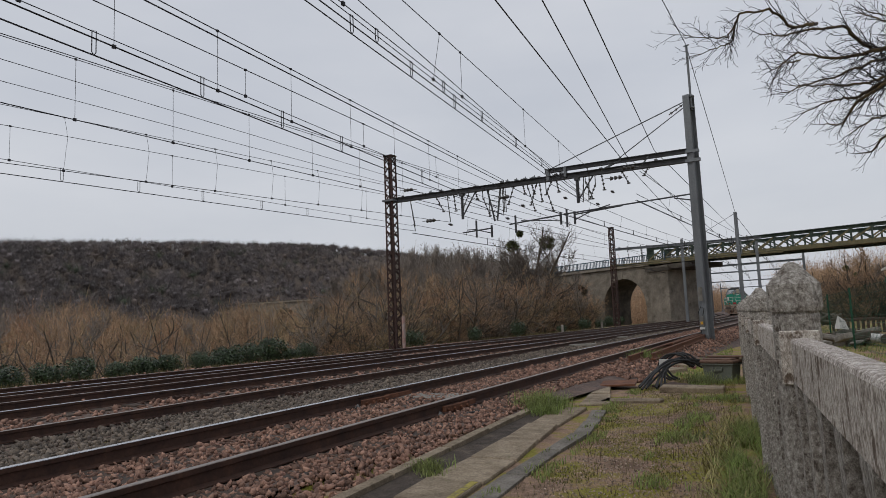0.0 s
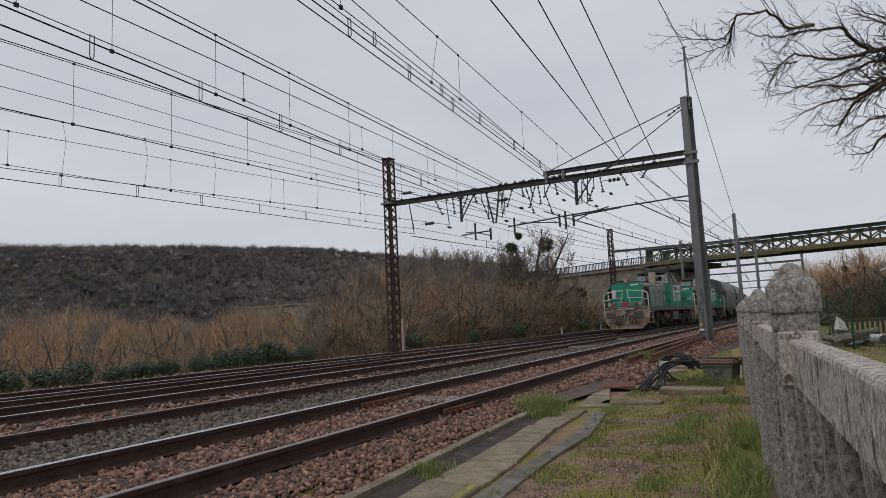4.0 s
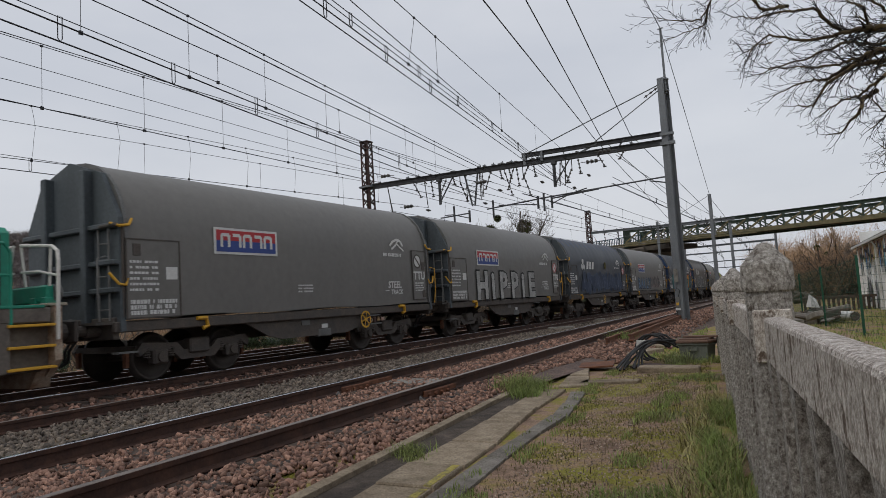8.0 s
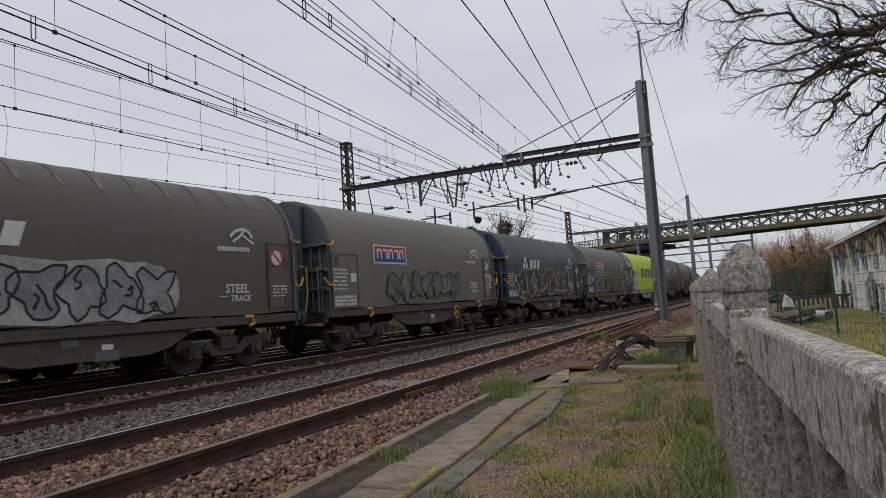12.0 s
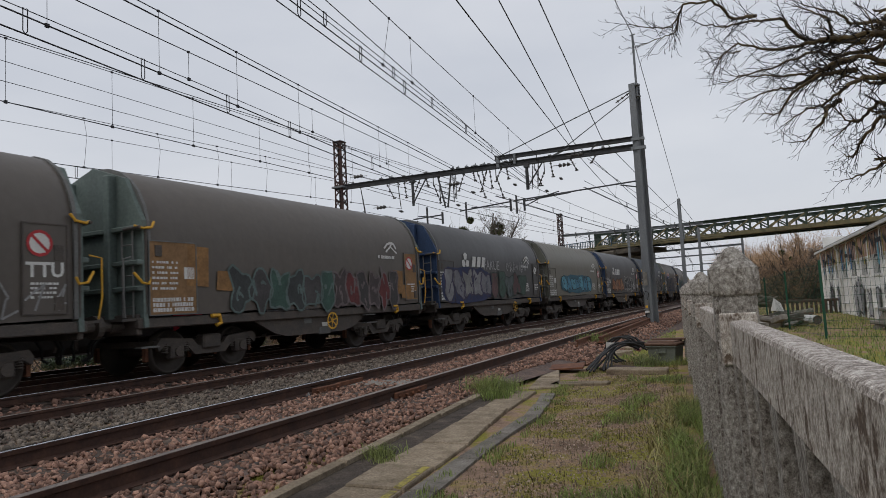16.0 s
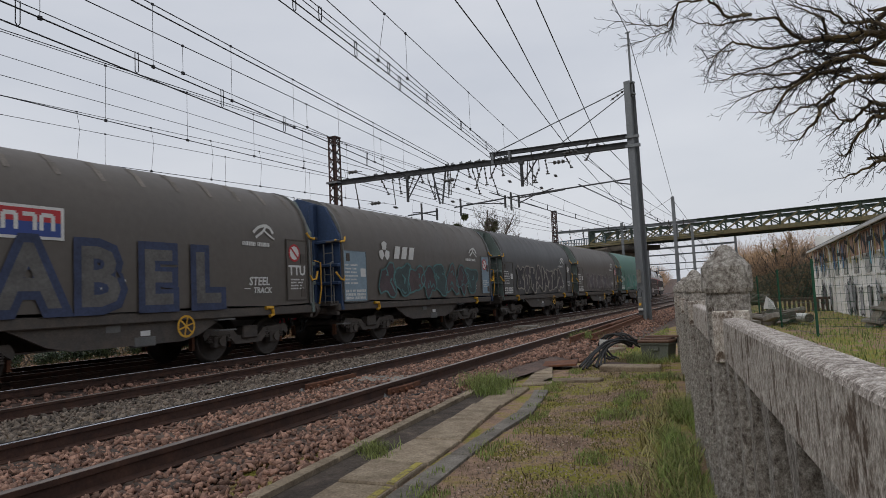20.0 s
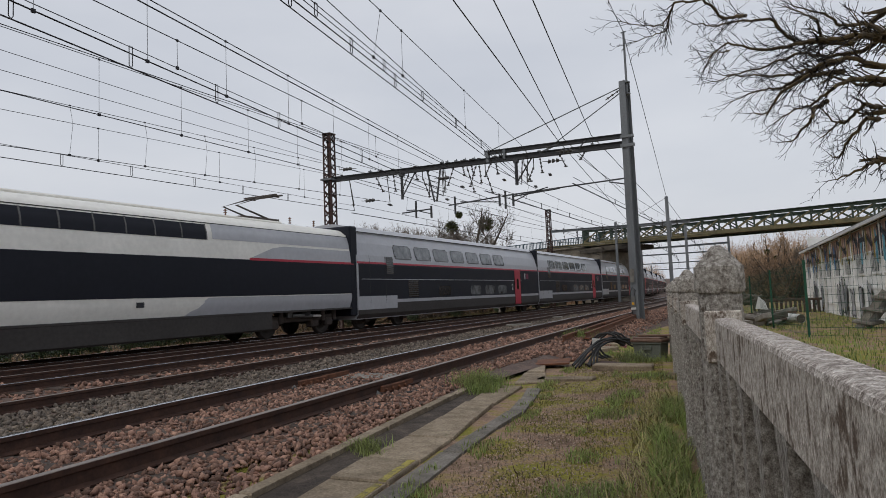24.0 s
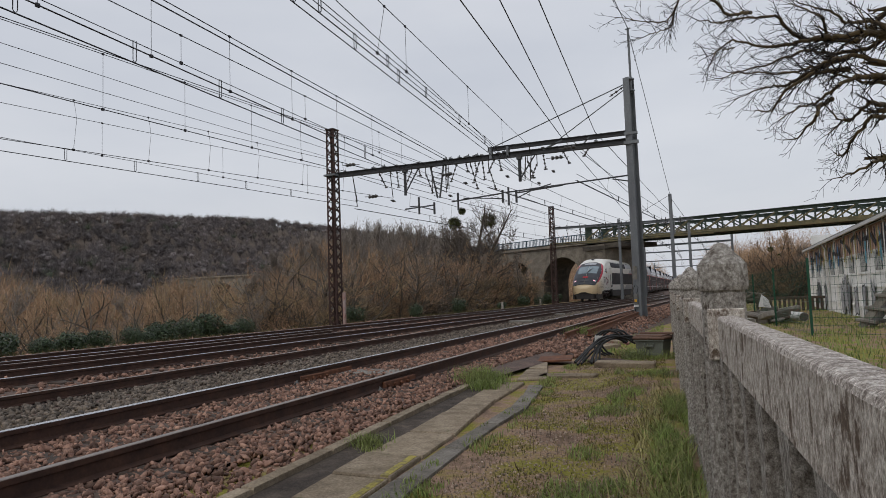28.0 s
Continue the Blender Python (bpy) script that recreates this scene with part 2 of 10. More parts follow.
def ground_z(x, y):
    """Height of the land."""
    plat = -0.16 - 0.0125 * clamp(y - 5, 0, 32)
    bed = lerp(-0.56, -0.34, smooth(-10.5, -7.5, x)) + SLOPE * clamp(y, -40, 300)
    z = lerp(bed, plat, smooth(-3.9 - 0.02 * clamp(y, 0, 60), -3.3 - 0.02 * clamp(y, 0, 60), x))
    left = -20.2 - x
    if left > 0 and y < 60:
        z = lerp(z, bed - 7.5, smooth(0, 18, left) * (1 - smooth(35, 60, y)))
    if left > 0 and y >= 35:
        z = lerp(z, bed - 5.0, smooth(2, 26, left) * smooth(35, 60, y))
    if left > 0:
        z += (65 + 0.036 * clamp(y, 0, 900)) * smooth(210, 570, left) + 3.5 * math.sin(y * 0.011 + 1) * smooth(300, 560, left)
    if y > 180:
        z += 9 * smooth(180, 420, y)
    if x > 30:
        z += 6 * smooth(30, 200, x)
    return z


def axis(parts):
    out = []
    for a, b, s in parts:
        v = a
        while v < b - 1e-6:
            out.append(v); v += s
    out.append(parts[-1][1])
    return out


M_GRASS = layered("mossy_soil", [(0.36, (0.145, 0.095, 0.066)), (0.46, (0.275, 0.185, 0.132)), (0.50, (0.25, 0.18, 0.085)), (0.56, (0.205, 0.19, 0.033))], 1.6, fine=30, depth=0.010, bscale=55, far=(-24, [(0.35, (0.10, 0.075, 0.055)), (0.65, (0.13, 0.105, 0.085))]))
M_BALLAST = mat("ballast_base", (0.15, 0.10, 0.08), 0.9, 0, 0.45, 3.0, (0.06, 0.042, 0.036), 0.03, 22, voro=1)
M_STONE_R = mat("ballast_rust_stone", (0.305, 0.182, 0.13), 0.85, 0, 0.4, 14.0, (0.125, 0.066, 0.05), 0.004, 60, island=0.62)
M_STONE_G = mat("ballast_grey_stone", (0.18, 0.142, 0.108), 0.85, 0, 0.4, 14.0, (0.085, 0.072, 0.062), 0.004, 60, island=0.6)
M_RAIL = mat("rail_rust", (0.085, 0.042, 0.028), 0.7, 0.2, 0.4, 5.0, (0.035, 0.018, 0.014), 0.002, 60)
M_HEAD = mat("rail_head_steel", (0.62, 0.62, 0.64), 0.2, 1.0, 0.15, 3.0)
M_HEAD_DULL = mat("rail_head_worn", (0.30, 0.25, 0.22), 0.42, 0.8, 0.25, 3.0)
M_SLEEPER = mat("sleeper_wood", (0.095, 0.065, 0.048), 0.9, 0, 0.4, 8.0, (0.045, 0.034, 0.028), 0.004, 30, rnd=0.25)
M_CONC = mat("old_concrete", (0.27, 0.255, 0.225), 0.9, 0, 0.35, 4.0, (0.13, 0.12, 0.105), 0.006, 30, rnd=0.12)
M_SLAB = layered("paving_slab", [(0.3, (0.125, 0.096, 0.067)), (0.5, (0.235, 0.187, 0.132)), (0.7, (0.33, 0.272, 0.20))], 4.0, fine=14, depth=0.004, bscale=90, dabs=(7.0, 0.63, (0.10, 0.10, 0.045)))
M_SLABG = layered("grey_slab", [(0.3, (0.085, 0.075, 0.064)), (0.5, (0.155, 0.14, 0.12)), (0.7, (0.22, 0.20, 0.175))], 4.0, fine=14, depth=0.004, bscale=90, dabs=(6.0, 0.62, (0.10, 0.11, 0.04)))
M_ASPHALT = layered("old_asphalt", [(0.35, (0.05, 0.04, 0.034)), (0.55, (0.095, 0.076, 0.062)), (0.7, (0.16, 0.125, 0.098))], 5.0, fine=18, depth=0.01, bscale=80, grain=0.6)
M_YELLOW = layered("worn_yellow_paint", [(0.36, (0.13, 0.11, 0.08)), (0.5, (0.26, 0.22, 0.06)), (0.7, (0.34, 0.29, 0.07))], 14.0, fine=6, depth=0.002)
M_RUST = mat("rusty_iron", (0.20, 0.085, 0.045), 0.85, 0.2, 0.4, 6.0, (0.08, 0.035, 0.022), 0.003, 50)

xs = axis([(-1500, -700, 80), (-700, -120, 14), (-120, -40, 5), (-40, -22, 1.5), (-22, 4, 0.45), (4, 40, 3), (40, 200, 20), (200, 1500, 130)])
ys = axis([(-1500, -200, 100), (-200, -20, 12), (-20, 40, 1.0), (40, 130, 4), (130, 400, 15), (400, 1300, 30), (1300, 1900, 100)])
gg = Geo()
gg.add([(x, y, ground_z(x, y)) for y in ys for x in xs],
       [(j * len(xs) + i, j * len(xs) + i + 1, (j + 1) * len(xs) + i + 1, (j + 1) * len(xs) + i) for j in range(len(ys) - 1) for i in range(len(xs) - 1)])
solid("ground", gg, M_GRASS, "mossy winter grass and bare soil ground running into a wooded valley", "ground", kind="structure", smooth=True)

# ballast bed over the land
bx = axis([(-20.6, -3.5, 0.3)])
by = axis([(-60, -4, 4), (-4, 40, 0.8), (40, 130, 3), (130, 330, 12)])


def bed_z(x, y):
    xc = x_siding(y)
    e = SLOPE * clamp(y, -40, 300)
    z = -0.36 + e
    z = lerp(z, -0.165 + e, smooth(xc - 2.4, xc - 1.5, x))
    z = lerp(z, ground_z(x, y) - 0.05, smooth(xc + 1.35, xc + 2.5, x))
    if x < -19.3:
        z -= 0.5 * (-19.3 - x)
    return z


gb = Geo()
shift = lambda y: x_freight(y) - x_freight(0)
gb.add([(x + shift(y) * (0 if x > -9 else 1), y, bed_z(x, y)) for y in by for x in bx],
       [(j * len(bx) + i, j * len(bx) + i + 1, (j + 1) * len(bx) + i + 1, (j + 1) * len(bx) + i) for j in range(len(by) - 1) for i in range(len(bx) - 1)])
solid("ballast_bed", gb, M_BALLAST, "rust-stained crushed stone ballast bed under the tracks", "ballast", kind="structure")

RAIL_FOOT = [(-0.067, -0.153), (0.067, -0.153), (0.067, -0.143), (0.012, -0.126), (0.009, -0.05), (0.032, -0.042), (0.033, -0.006), (-0.033, -0.006), (-0.032, -0.042), (-0.009, -0.05), (-0.012, -0.126), (-0.067, -0.143)]
RAIL_TOP = [(-0.033, -0.008), (0.033, -0.008), (0.031, -0.002), (0.022, 0.0), (-0.022, 0.0), (-0.031, -0.002)]


def rail(parent, fx, z0, y0, y1, head, step=3.0):
    n = max(2, int((y1 - y0) / step) + 1)
    rings = [(lambda a, b, y=lerp(y0, y1, i / (n - 1)): (fx(y) + a, y, z_rail(y, z0) + b)) for i in range(n)]
    r = part("rail", Geo().sweep(RAIL_FOOT, rings), M_RAIL, parent, "rust-brown steel rail")
    part("rail_head", Geo().sweep(RAIL_TOP, rings), head, r, "polished running surface of the rail")
    return r


def track(name, label, fx, z0, y0, y1, heads, sleepers):
    t = thing(name, label, "railway track", "railway tracks", "structure")
    rail(t, lambda y: fx(y) - 0.7535, z0, y0, y1, heads[0])
    rail(t, lambda y: fx(y) + 0.7535, z0, y0, y1, heads[1])
    y = sleepers[0]
    me = Geo().box((0, 0, 0), (2.5, 0.24, 0.14), None, 0.015).mesh("sleeper", M_SLEEPER)
    rng = random.Random(hash(z0) % 97)
    while y < sleepers[1]:
        s = part("sleeper", me, None, t)
        s.matrix_basis = pose(fx(y) + rng.uniform(-0.03, 0.03), y, z_rail(y, z0) - 0.153 - 0.068, 0, 0, rng.uniform(-1, 1))
        y += 0.6
    return t


track("railway_track", "old siding track with wooden sleepers in rust-stained ballast", x_siding, Z_SIDING, -8, 130, (M_HEAD, M_HEAD_DULL), (-4, 46))
track("railway_track", "running track with polished rails", x_freight, Z_FREIGHT, -90, 300, (M_HEAD_DULL, M_HEAD), (4, 40))
track("railway_track", "main line track beside the valley edge", x_main, Z_MAIN, -90, 300, (M_HEAD_DULL, M_HEAD), (6, 40))
sw = thing("turnout", "rails of a turnout laid between the running tracks", "railway track", "railway tracks", "structure")
rail(sw, lambda y: -9.05 - 0.045 * y if y < 26 else -10.22 - 0.02 * (y - 26) + 0.0004 * (y - 26) ** 2, Z_FREIGHT - 0.01, -10, 90, M_HEAD_DULL)
rail(sw, lambda y: lerp(-14.95, -14.2, clamp(y / 19.0, 0, 1)), Z_FREIGHT - 0.005, -10, 19.5, M_HEAD_DULL)
for cy in (7.4, 8.2):
    b = part("fishplate", Geo().box((0, 0, 0), (0.03, 0.75, 0.09), None, 0.01), M_RUST, sw, "red-rusted joint plate")
    b.matrix_basis = pose(x_siding(cy) + (0.71 if cy < 8 else -0.79) + 0.075, cy, -0.085, 0, 0, 3.5)

# ---- platform edge: kerb, asphalt strip, slabs ----
# Y, kerb, slabs from and to, outer and inner rim of the grey slabs
EDGE = [(-2.0, -2.12, -1.78, -1.40, -1.12, -1.40), (3.05, -2.80, -2.53, -2.11, -1.89, -2.11), (4.2, -2.97, -2.72, -2.27, -2.06, -2.25), (5.25, -3.12, -2.82, -2.42, -2.19, -2.34),
        (6.2, -3.27, -3.0, -2.68, -2.25, -2.43), (7.1, -3.40, -3.15, -2.80, -2.45, -2.62), (8.1, -3.56, -3.32, -2.95, -2.68, -2.88), (9.6, -3.78, -3.55, -3.2, -3.0, -3.05)]


def edge(k, y):
    for a, b in zip(EDGE[:-1], EDGE[1:]):
        if y <= b[0]:
            return lerp(a[k], b[k], (y - a[0]) / (b[0] - a[0]))
    return EDGE[-1][k]


def quad_slab(g, pts, z, t):
    """A slab with the outline pts and rounded rim, top at z."""
    cx, cy = sum(p[0] for p in pts) / len(pts), sum(p[1] for p in pts) / len(pts)
    ins = [(lerp(p[0], cx, 0.025), lerp(p[1], cy, 0.025)) for p in pts]
    n = len(pts)
    vs = [(x, y, z - t) for x, y in pts] + [(x, y, z - 0.012) for x, y in pts] + [(x, y, z) for x, y in ins]
    fs = [(i, (i + 1) % n, n + (i + 1) % n, n + i) for i in range(n)] + [(n + i, n + (i + 1) % n, 2 * n + (i + 1) % n, 2 * n + i) for i in range(n)] + [tuple(range(2 * n, 3 * n))]
    return g.add(vs, fs)


pave = thing("platform_edge", "old low platform edge of kerb stones and worn slabs", "platform edge", kind="structure")
asph = Geo()
yy = axis([(-2.0, 8.0, 0.5)])
asph.add([(edge(k, y) + o, y, ground_z(-2.6, y) + dz) for y in yy for k, o, dz in ((1, -0.03, -0.02), (1, 0.0, 0.010), (2, 0.02, 0.012), (2, 0.1, -0.02))],
         [(j * 4 + i, j * 4 + i + 1, (j + 1) * 4 + i + 1, (j + 1) * 4 + i) for j in range(len(yy) - 1) for i in range(3)])
part("asphalt_strip", asph, M_ASPHALT, pave, "dark worn asphalt strip")
rng = random.Random(4)
y = -1.8
while y < 9.6:
    l = rng.uniform(0.95, 1.05)
    z = ground_z(-2.6, y) + 0.045
    part("kerb_stone", quad_slab(Geo(), [(edge(1, y) - 0.10, y), (edge(1, y), y), (edge(1, y + l - 0.02), y + l - 0.02), (edge(1, y + l - 0.02) - 0.10, y + l - 0.02)], z, 0.25), M_SLAB, pave)
    y += l
y = -1.6
while y < 7.7:
    l = rng.uniform(0.46, 0.56) if y < 4 else rng.uniform(0.5, 0.95)
    z = ground_z(-2.6, y) + rng.uniform(0.02, 0.034)
    part("slab", quad_slab(Geo(), [(edge(2, y), y), (edge(3, y) - 0.012, y + 0.02), (edge(3, y + l) - 0.012, y + l - 0.006), (edge(2, y + l), y + l - 0.015)], z, 0.1), M_SLAB, pave)
    if y < 3.9:
        part("yellow_line", quad_slab(Geo(), [(edge(3, y) - 0.085, y + 0.02), (edge(3, y) - 0.03, y + 0.02), (edge(3, y + l) - 0.03, y + l - 0.02), (edge(3, y + l) - 0.085, y + l - 0.02)], z + 0.003, 0.002), M_YELLOW, pave, "faded yellow safety line")
    y += l
y = -1.6
while y < 7.2:
    l = rng.uniform(0.75, 1.0)
    z = ground_z(-2.6, y) + rng.uniform(0.015, 0.03)
    part("grey_slab", quad_slab(Geo(), [(edge(5, y) + 0.01, y), (edge(4, y) - 0.01, y + 0.02), (edge(4, y + l) - 0.01, y + l), (edge(5, y + l) + 0.01, y + l - 0.02)], z, 0.1), M_SLABG, pave)
    y += l
for pts in ([(-3.19, 8.47), (-2.84, 8.66), (-3.15, 9.68), (-3.47, 9.66)], [(-3.48, 9.77), (-3.21, 9.82), (-3.56, 10.97), (-3.77, 10.94)], [(-3.05, 8.85), (-2.3, 9.05), (-2.3, 9.3), (-3.05, 9.2)]):
    part("slab", quad_slab(Geo(), pts, ground_z(-3, 9) + 0.035, 0.08), M_SLAB, pave)

# ---- precast concrete fence ----
M_FENCE = layered("weathered_concrete", [(0.36, (0.11, 0.095, 0.083)), (0.46, (0.235, 0.214, 0.19)), (0.54, (0.33, 0.308, 0.278)), (0.68, (0.54, 0.515, 0.475))], 75.0, fine=6, depth=0.003, bscale=420, stretch=(1, 1, 0.75), grain=0.7, dabs=(20.0, 0.58, (0.10, 0.08, 0.066)), detail=12)
M_FENCE_LONG = layered("rain_streaked_concrete", [(0.36, (0.19, 0.158, 0.132)), (0.46, (0.35, 0.308, 0.268)), (0.54, (0.48, 0.44, 0.392)), (0.68, (0.68, 0.645, 0.595))], 75.0, fine=4, depth=0.001, bscale=300, stretch=(1, 1, 0.6), grain=0.45, dabs=(15.0, 0.545, (0.12, 0.088, 0.066)), detail=12)
M_FENCE_TOP = layered("lichened_rail_top", [(0.38, (0.18, 0.15, 0.13)), (0.47, (0.32, 0.28, 0.25)), (0.54, (0.46, 0.415, 0.375)), (0.66, (0.68, 0.645, 0.60))], 90.0, fine=4, depth=0.0012, bscale=420, grain=0.5, dabs=(30.0, 0.60, (0.14, 0.115, 0.095)), detail=12)
WALL_DIR = math.degrees(math.atan2(0.15, 1.0))


def fence_post(x, y):
    z0 = ground_z(x, y) - 0.3
    m = thing("fence_post", "mossy weathered concrete fence post with a pyramid cap", "fence post", "concrete fence posts", at=pose(x, y, 0, 0, 0, WALL_DIR))
    w = 0.068
    oct_ = lambda s, c: [(-s + c, -s), (s - c, -s), (s, -s + c), (s, s - c), (s - c, s), (-s + c, s), (-s, s - c), (-s, -s + c)]
    ring = lambda pr, z: [(a, b, z) for a, b in pr]

    def stack(levels, step=0.02):
        """Octagonal rings, close together, with crumbled corners."""
        fine = [levels[0]]
        for p, q in zip(levels[:-1], levels[1:]):
            k = max(1, int((q[2] - p[2]) / step))
            fine += [tuple(lerp(p[i], q[i], j / k) for i in range(3)) for j in range(1, k + 1)]
        g = Geo(); vs = []
        for s, c, z in fine:
            for a, b in oct_(s, c):
                w3 = Vector((a + x * 3, b + y * 3, z))
                k = 1 + 0.012 * noise.noise(w3 * 9) + 0.014 * noise.noise(w3 * 40) - 0.10 * max(0.0, noise.noise(w3 * 17) - 0.35)
                vs.append((a * k, b * k, z))
        n = 8
        fs = [(k * n + i, k * n + (i + 1) % n, (k + 1) * n + (i + 1) % n, (k + 1) * n + i) for k in range(len(fine) - 1) for i in range(n)]
        fs += [tuple(range(n))[::-1], tuple(range((len(fine) - 1) * n, len(fine) * n))]
        return g.add(vs, fs)
    part("shaft", stack([(w, 0.03, z0), (w, 0.03, 0.93), (w * 0.96, 0.03, 0.938), (w * 0.96, 0.03, 0.945)]), M_FENCE, m)
    part("rail_socket", Geo().box((0.0, -w * 0.98, 0.80), (0.115, 0.02, 0.17), None, 0.004), M_FENCE_LONG, m)
    part("cap", stack([(w * 1.08, 0.028, 0.945), (w * 1.15, 0.03, 0.958), (w * 1.15, 0.03, 0.972), (w * 1.12, 0.03, 1.032), (0.02, 0.008, 1.10), (0.008, 0.003, 1.106)], 0.012), M_FENCE, m)
    return m


def crumbled(prof, y0, y1, step, x0):
    """A profile drawn along y with worn, chipped edges."""
    n = int((y1 - y0) / step)
    rings = []
    for i in range(n + 1):
        y = lerp(y0, y1, i / n)

        def ring(a, b, y=y):
            w3 = Vector((a + x0, y, b))
            k = 0.0010 * noise.noise(w3 * 3)
            chip = 0.006 * max(0.0, noise.noise(w3 * 7) - 0.38)
            return (a + (chip if a < 0.005 else -chip) + k, y, b + k * 0.7 - chip * (b > 0.8))
        rings.append(ring)
    return Geo().sweep(prof, rings)


P1 = (-0.172, 2.47)
for k in (-1, 0, 1, 2, 3, 4):
    fence_post(P1[0] - 0.15 * 2.6 * k, P1[1] + 2.6 * k)
for k in range(-1, 4):
    xa, ya = P1[0] - 0.15 * 2.6 * k, P1[1] + 2.6 * k
    xm, ym = xa - 0.15 * 1.3, ya + 1.3
    zb = ground_z(xm, ym) - 0.1
    f = thing("concrete_fence", "rain-streaked ribbed concrete fence panel with a thick worn top rail", "fence", "concrete fences", at=pose(xm, ym, 0, 0, 0, WALL_DIR))
    top = 0.862
    rail_ = [(-0.029, top - 0.135), (0.036, top - 0.135), (0.036, top - 0.012), (-0.029, top - 0.012)]
    crown = [(-0.029, top - 0.012), (0.036, top - 0.012), (0.033, top - 0.004), (0.026, top), (-0.019, top), (-0.026, top - 0.004)]
    r_ = part("top_rail", crumbled(rail_, -1.21, 1.21, 0.02, k * 5.0), M_FENCE_LONG, f)
    part("rail_crown", crumbled(crown, -1.21, 1.21, 0.02, k * 5.0), M_FENCE_TOP, r_, "lichen-speckled worn top of the rail")
    part("bottom_rail", Geo().box((0.004, 0, zb + 0.16), (0.062, 2.42, 0.14), None, 0.008), M_FENCE, f)
    part("panel", crumbled([(0.004, zb), (0.032, zb), (0.032, top - 0.136), (0.004, top - 0.136)], -1.21, 1.21, 0.06, k * 3.0), M_FENCE_LONG, f)
    for j in range(9):
        yp = -1.14 + 0.285 * j
        hw, top_z = 0.032, top - 0.136
        rib = crumbled([(-0.030, zb), (0.003, zb), (0.003, top_z), (-0.030, top_z)], yp - hw, yp + hw, 0.032, k * 7.0 + j)
        rib.add([(x, yp + hw + dy, z) for x in (-0.029, 0.003) for dy, z in ((0, top_z), (0.055, top_z), (0, top_z - 0.10))], [(0, 1, 2), (3, 5, 4), (0, 3, 4, 1), (1, 4, 5, 2), (2, 5, 3, 0)])
        part("rib", rib, M_FENCE, f)


# ---- portals, masts and overhead wires ----
M_GALV = mat("weathered_galvanised_steel", (0.20, 0.215, 0.225), 0.6, 0.25, 0.25, 3.0, (0.13, 0.138, 0.148), 0.001, 50, streak=0.2)
# darker than M_GALV: shade on the beam seen from below, put into the colour
M_BEAM = mat("shaded_portal_steel", (0.075, 0.078, 0.082), 0.65, 0.2, 0.3, 3.0, (0.045, 0.045, 0.048), 0.001, 50)
M_LATTICE = mat("brown_red_oxide_steel", (0.075, 0.04, 0.032), 0.8, 0.2, 0.4, 3.0, (0.035, 0.022, 0.02), 0.001, 50)
M_WIRE = mat("dark_copper_wire", (0.035, 0.035, 0.04), 0.6, 0.5, 0.1, 5.0)
M_INSUL = mat("dark_glass_insulator", (0.05, 0.045, 0.04), 0.3, 0.0, 0.2, 5.0)
M_FOOT = mat("concrete_footing", (0.30, 0.29, 0.265), 0.9, 0, 0.3, 4.0, (0.17, 0.16, 0.14), 0.004, 40)


def h_section(w, d, t):
    """Outline of an H of width w and depth d."""
    a, b, c = w / 2, d / 2, t / 2
    return [(-a, -b), (a, -b), (a, -b + t), (c, -b + t), (c, b - t), (a, b - t), (a, b), (-a, b), (-a, b - t), (-c, b - t), (-c, -b + t), (-a, -b + t)]


def steel_mast(x, y, z0, z1, w, d, label, rod=0.0, turn=0.0):
    m = thing("catenary_mast", label, "catenary mast", "catenary masts", at=pose(x, y, 0, 0, 0, turn))
    part("column", Geo().sweep(h_section(w, d, 0.03), [lambda a, b: (a, b, z0), lambda a, b: (a * 0.86, b * 0.86, z1)]), M_GALV, m)
    part("footing", Geo().box((0, 0, z0 - 0.08), (w + 0.35, d + 0.35, 0.36), None, 0.03), M_FOOT, m)
    for s in (-1, 1):
        for t in (-1, 1):
            part("anchor_bolt", Geo().tube((s * (w / 2 + 0.06), t * (d / 2 + 0.06), z0 + 0.09), (s * (w / 2 + 0.06), t * (d / 2 + 0.06), z0 + 0.17), 0.018, 6), M_RUST, m)
    if rod:
        part("tip_rod", Geo().tube((0.1, 0, z1 - 0.6), (0.1, 0, z1 + rod), 0.045, 8).box((0.1, 0, z1 + rod), (0.22, 0.04, 0.04)), M_GALV, m)
        for dz in (0.05, 0.5):
            part("clamp", Geo().box((0.1, 0, z1 - dz), (0.2, 0.2, 0.06)), M_GALV, m)
    return m


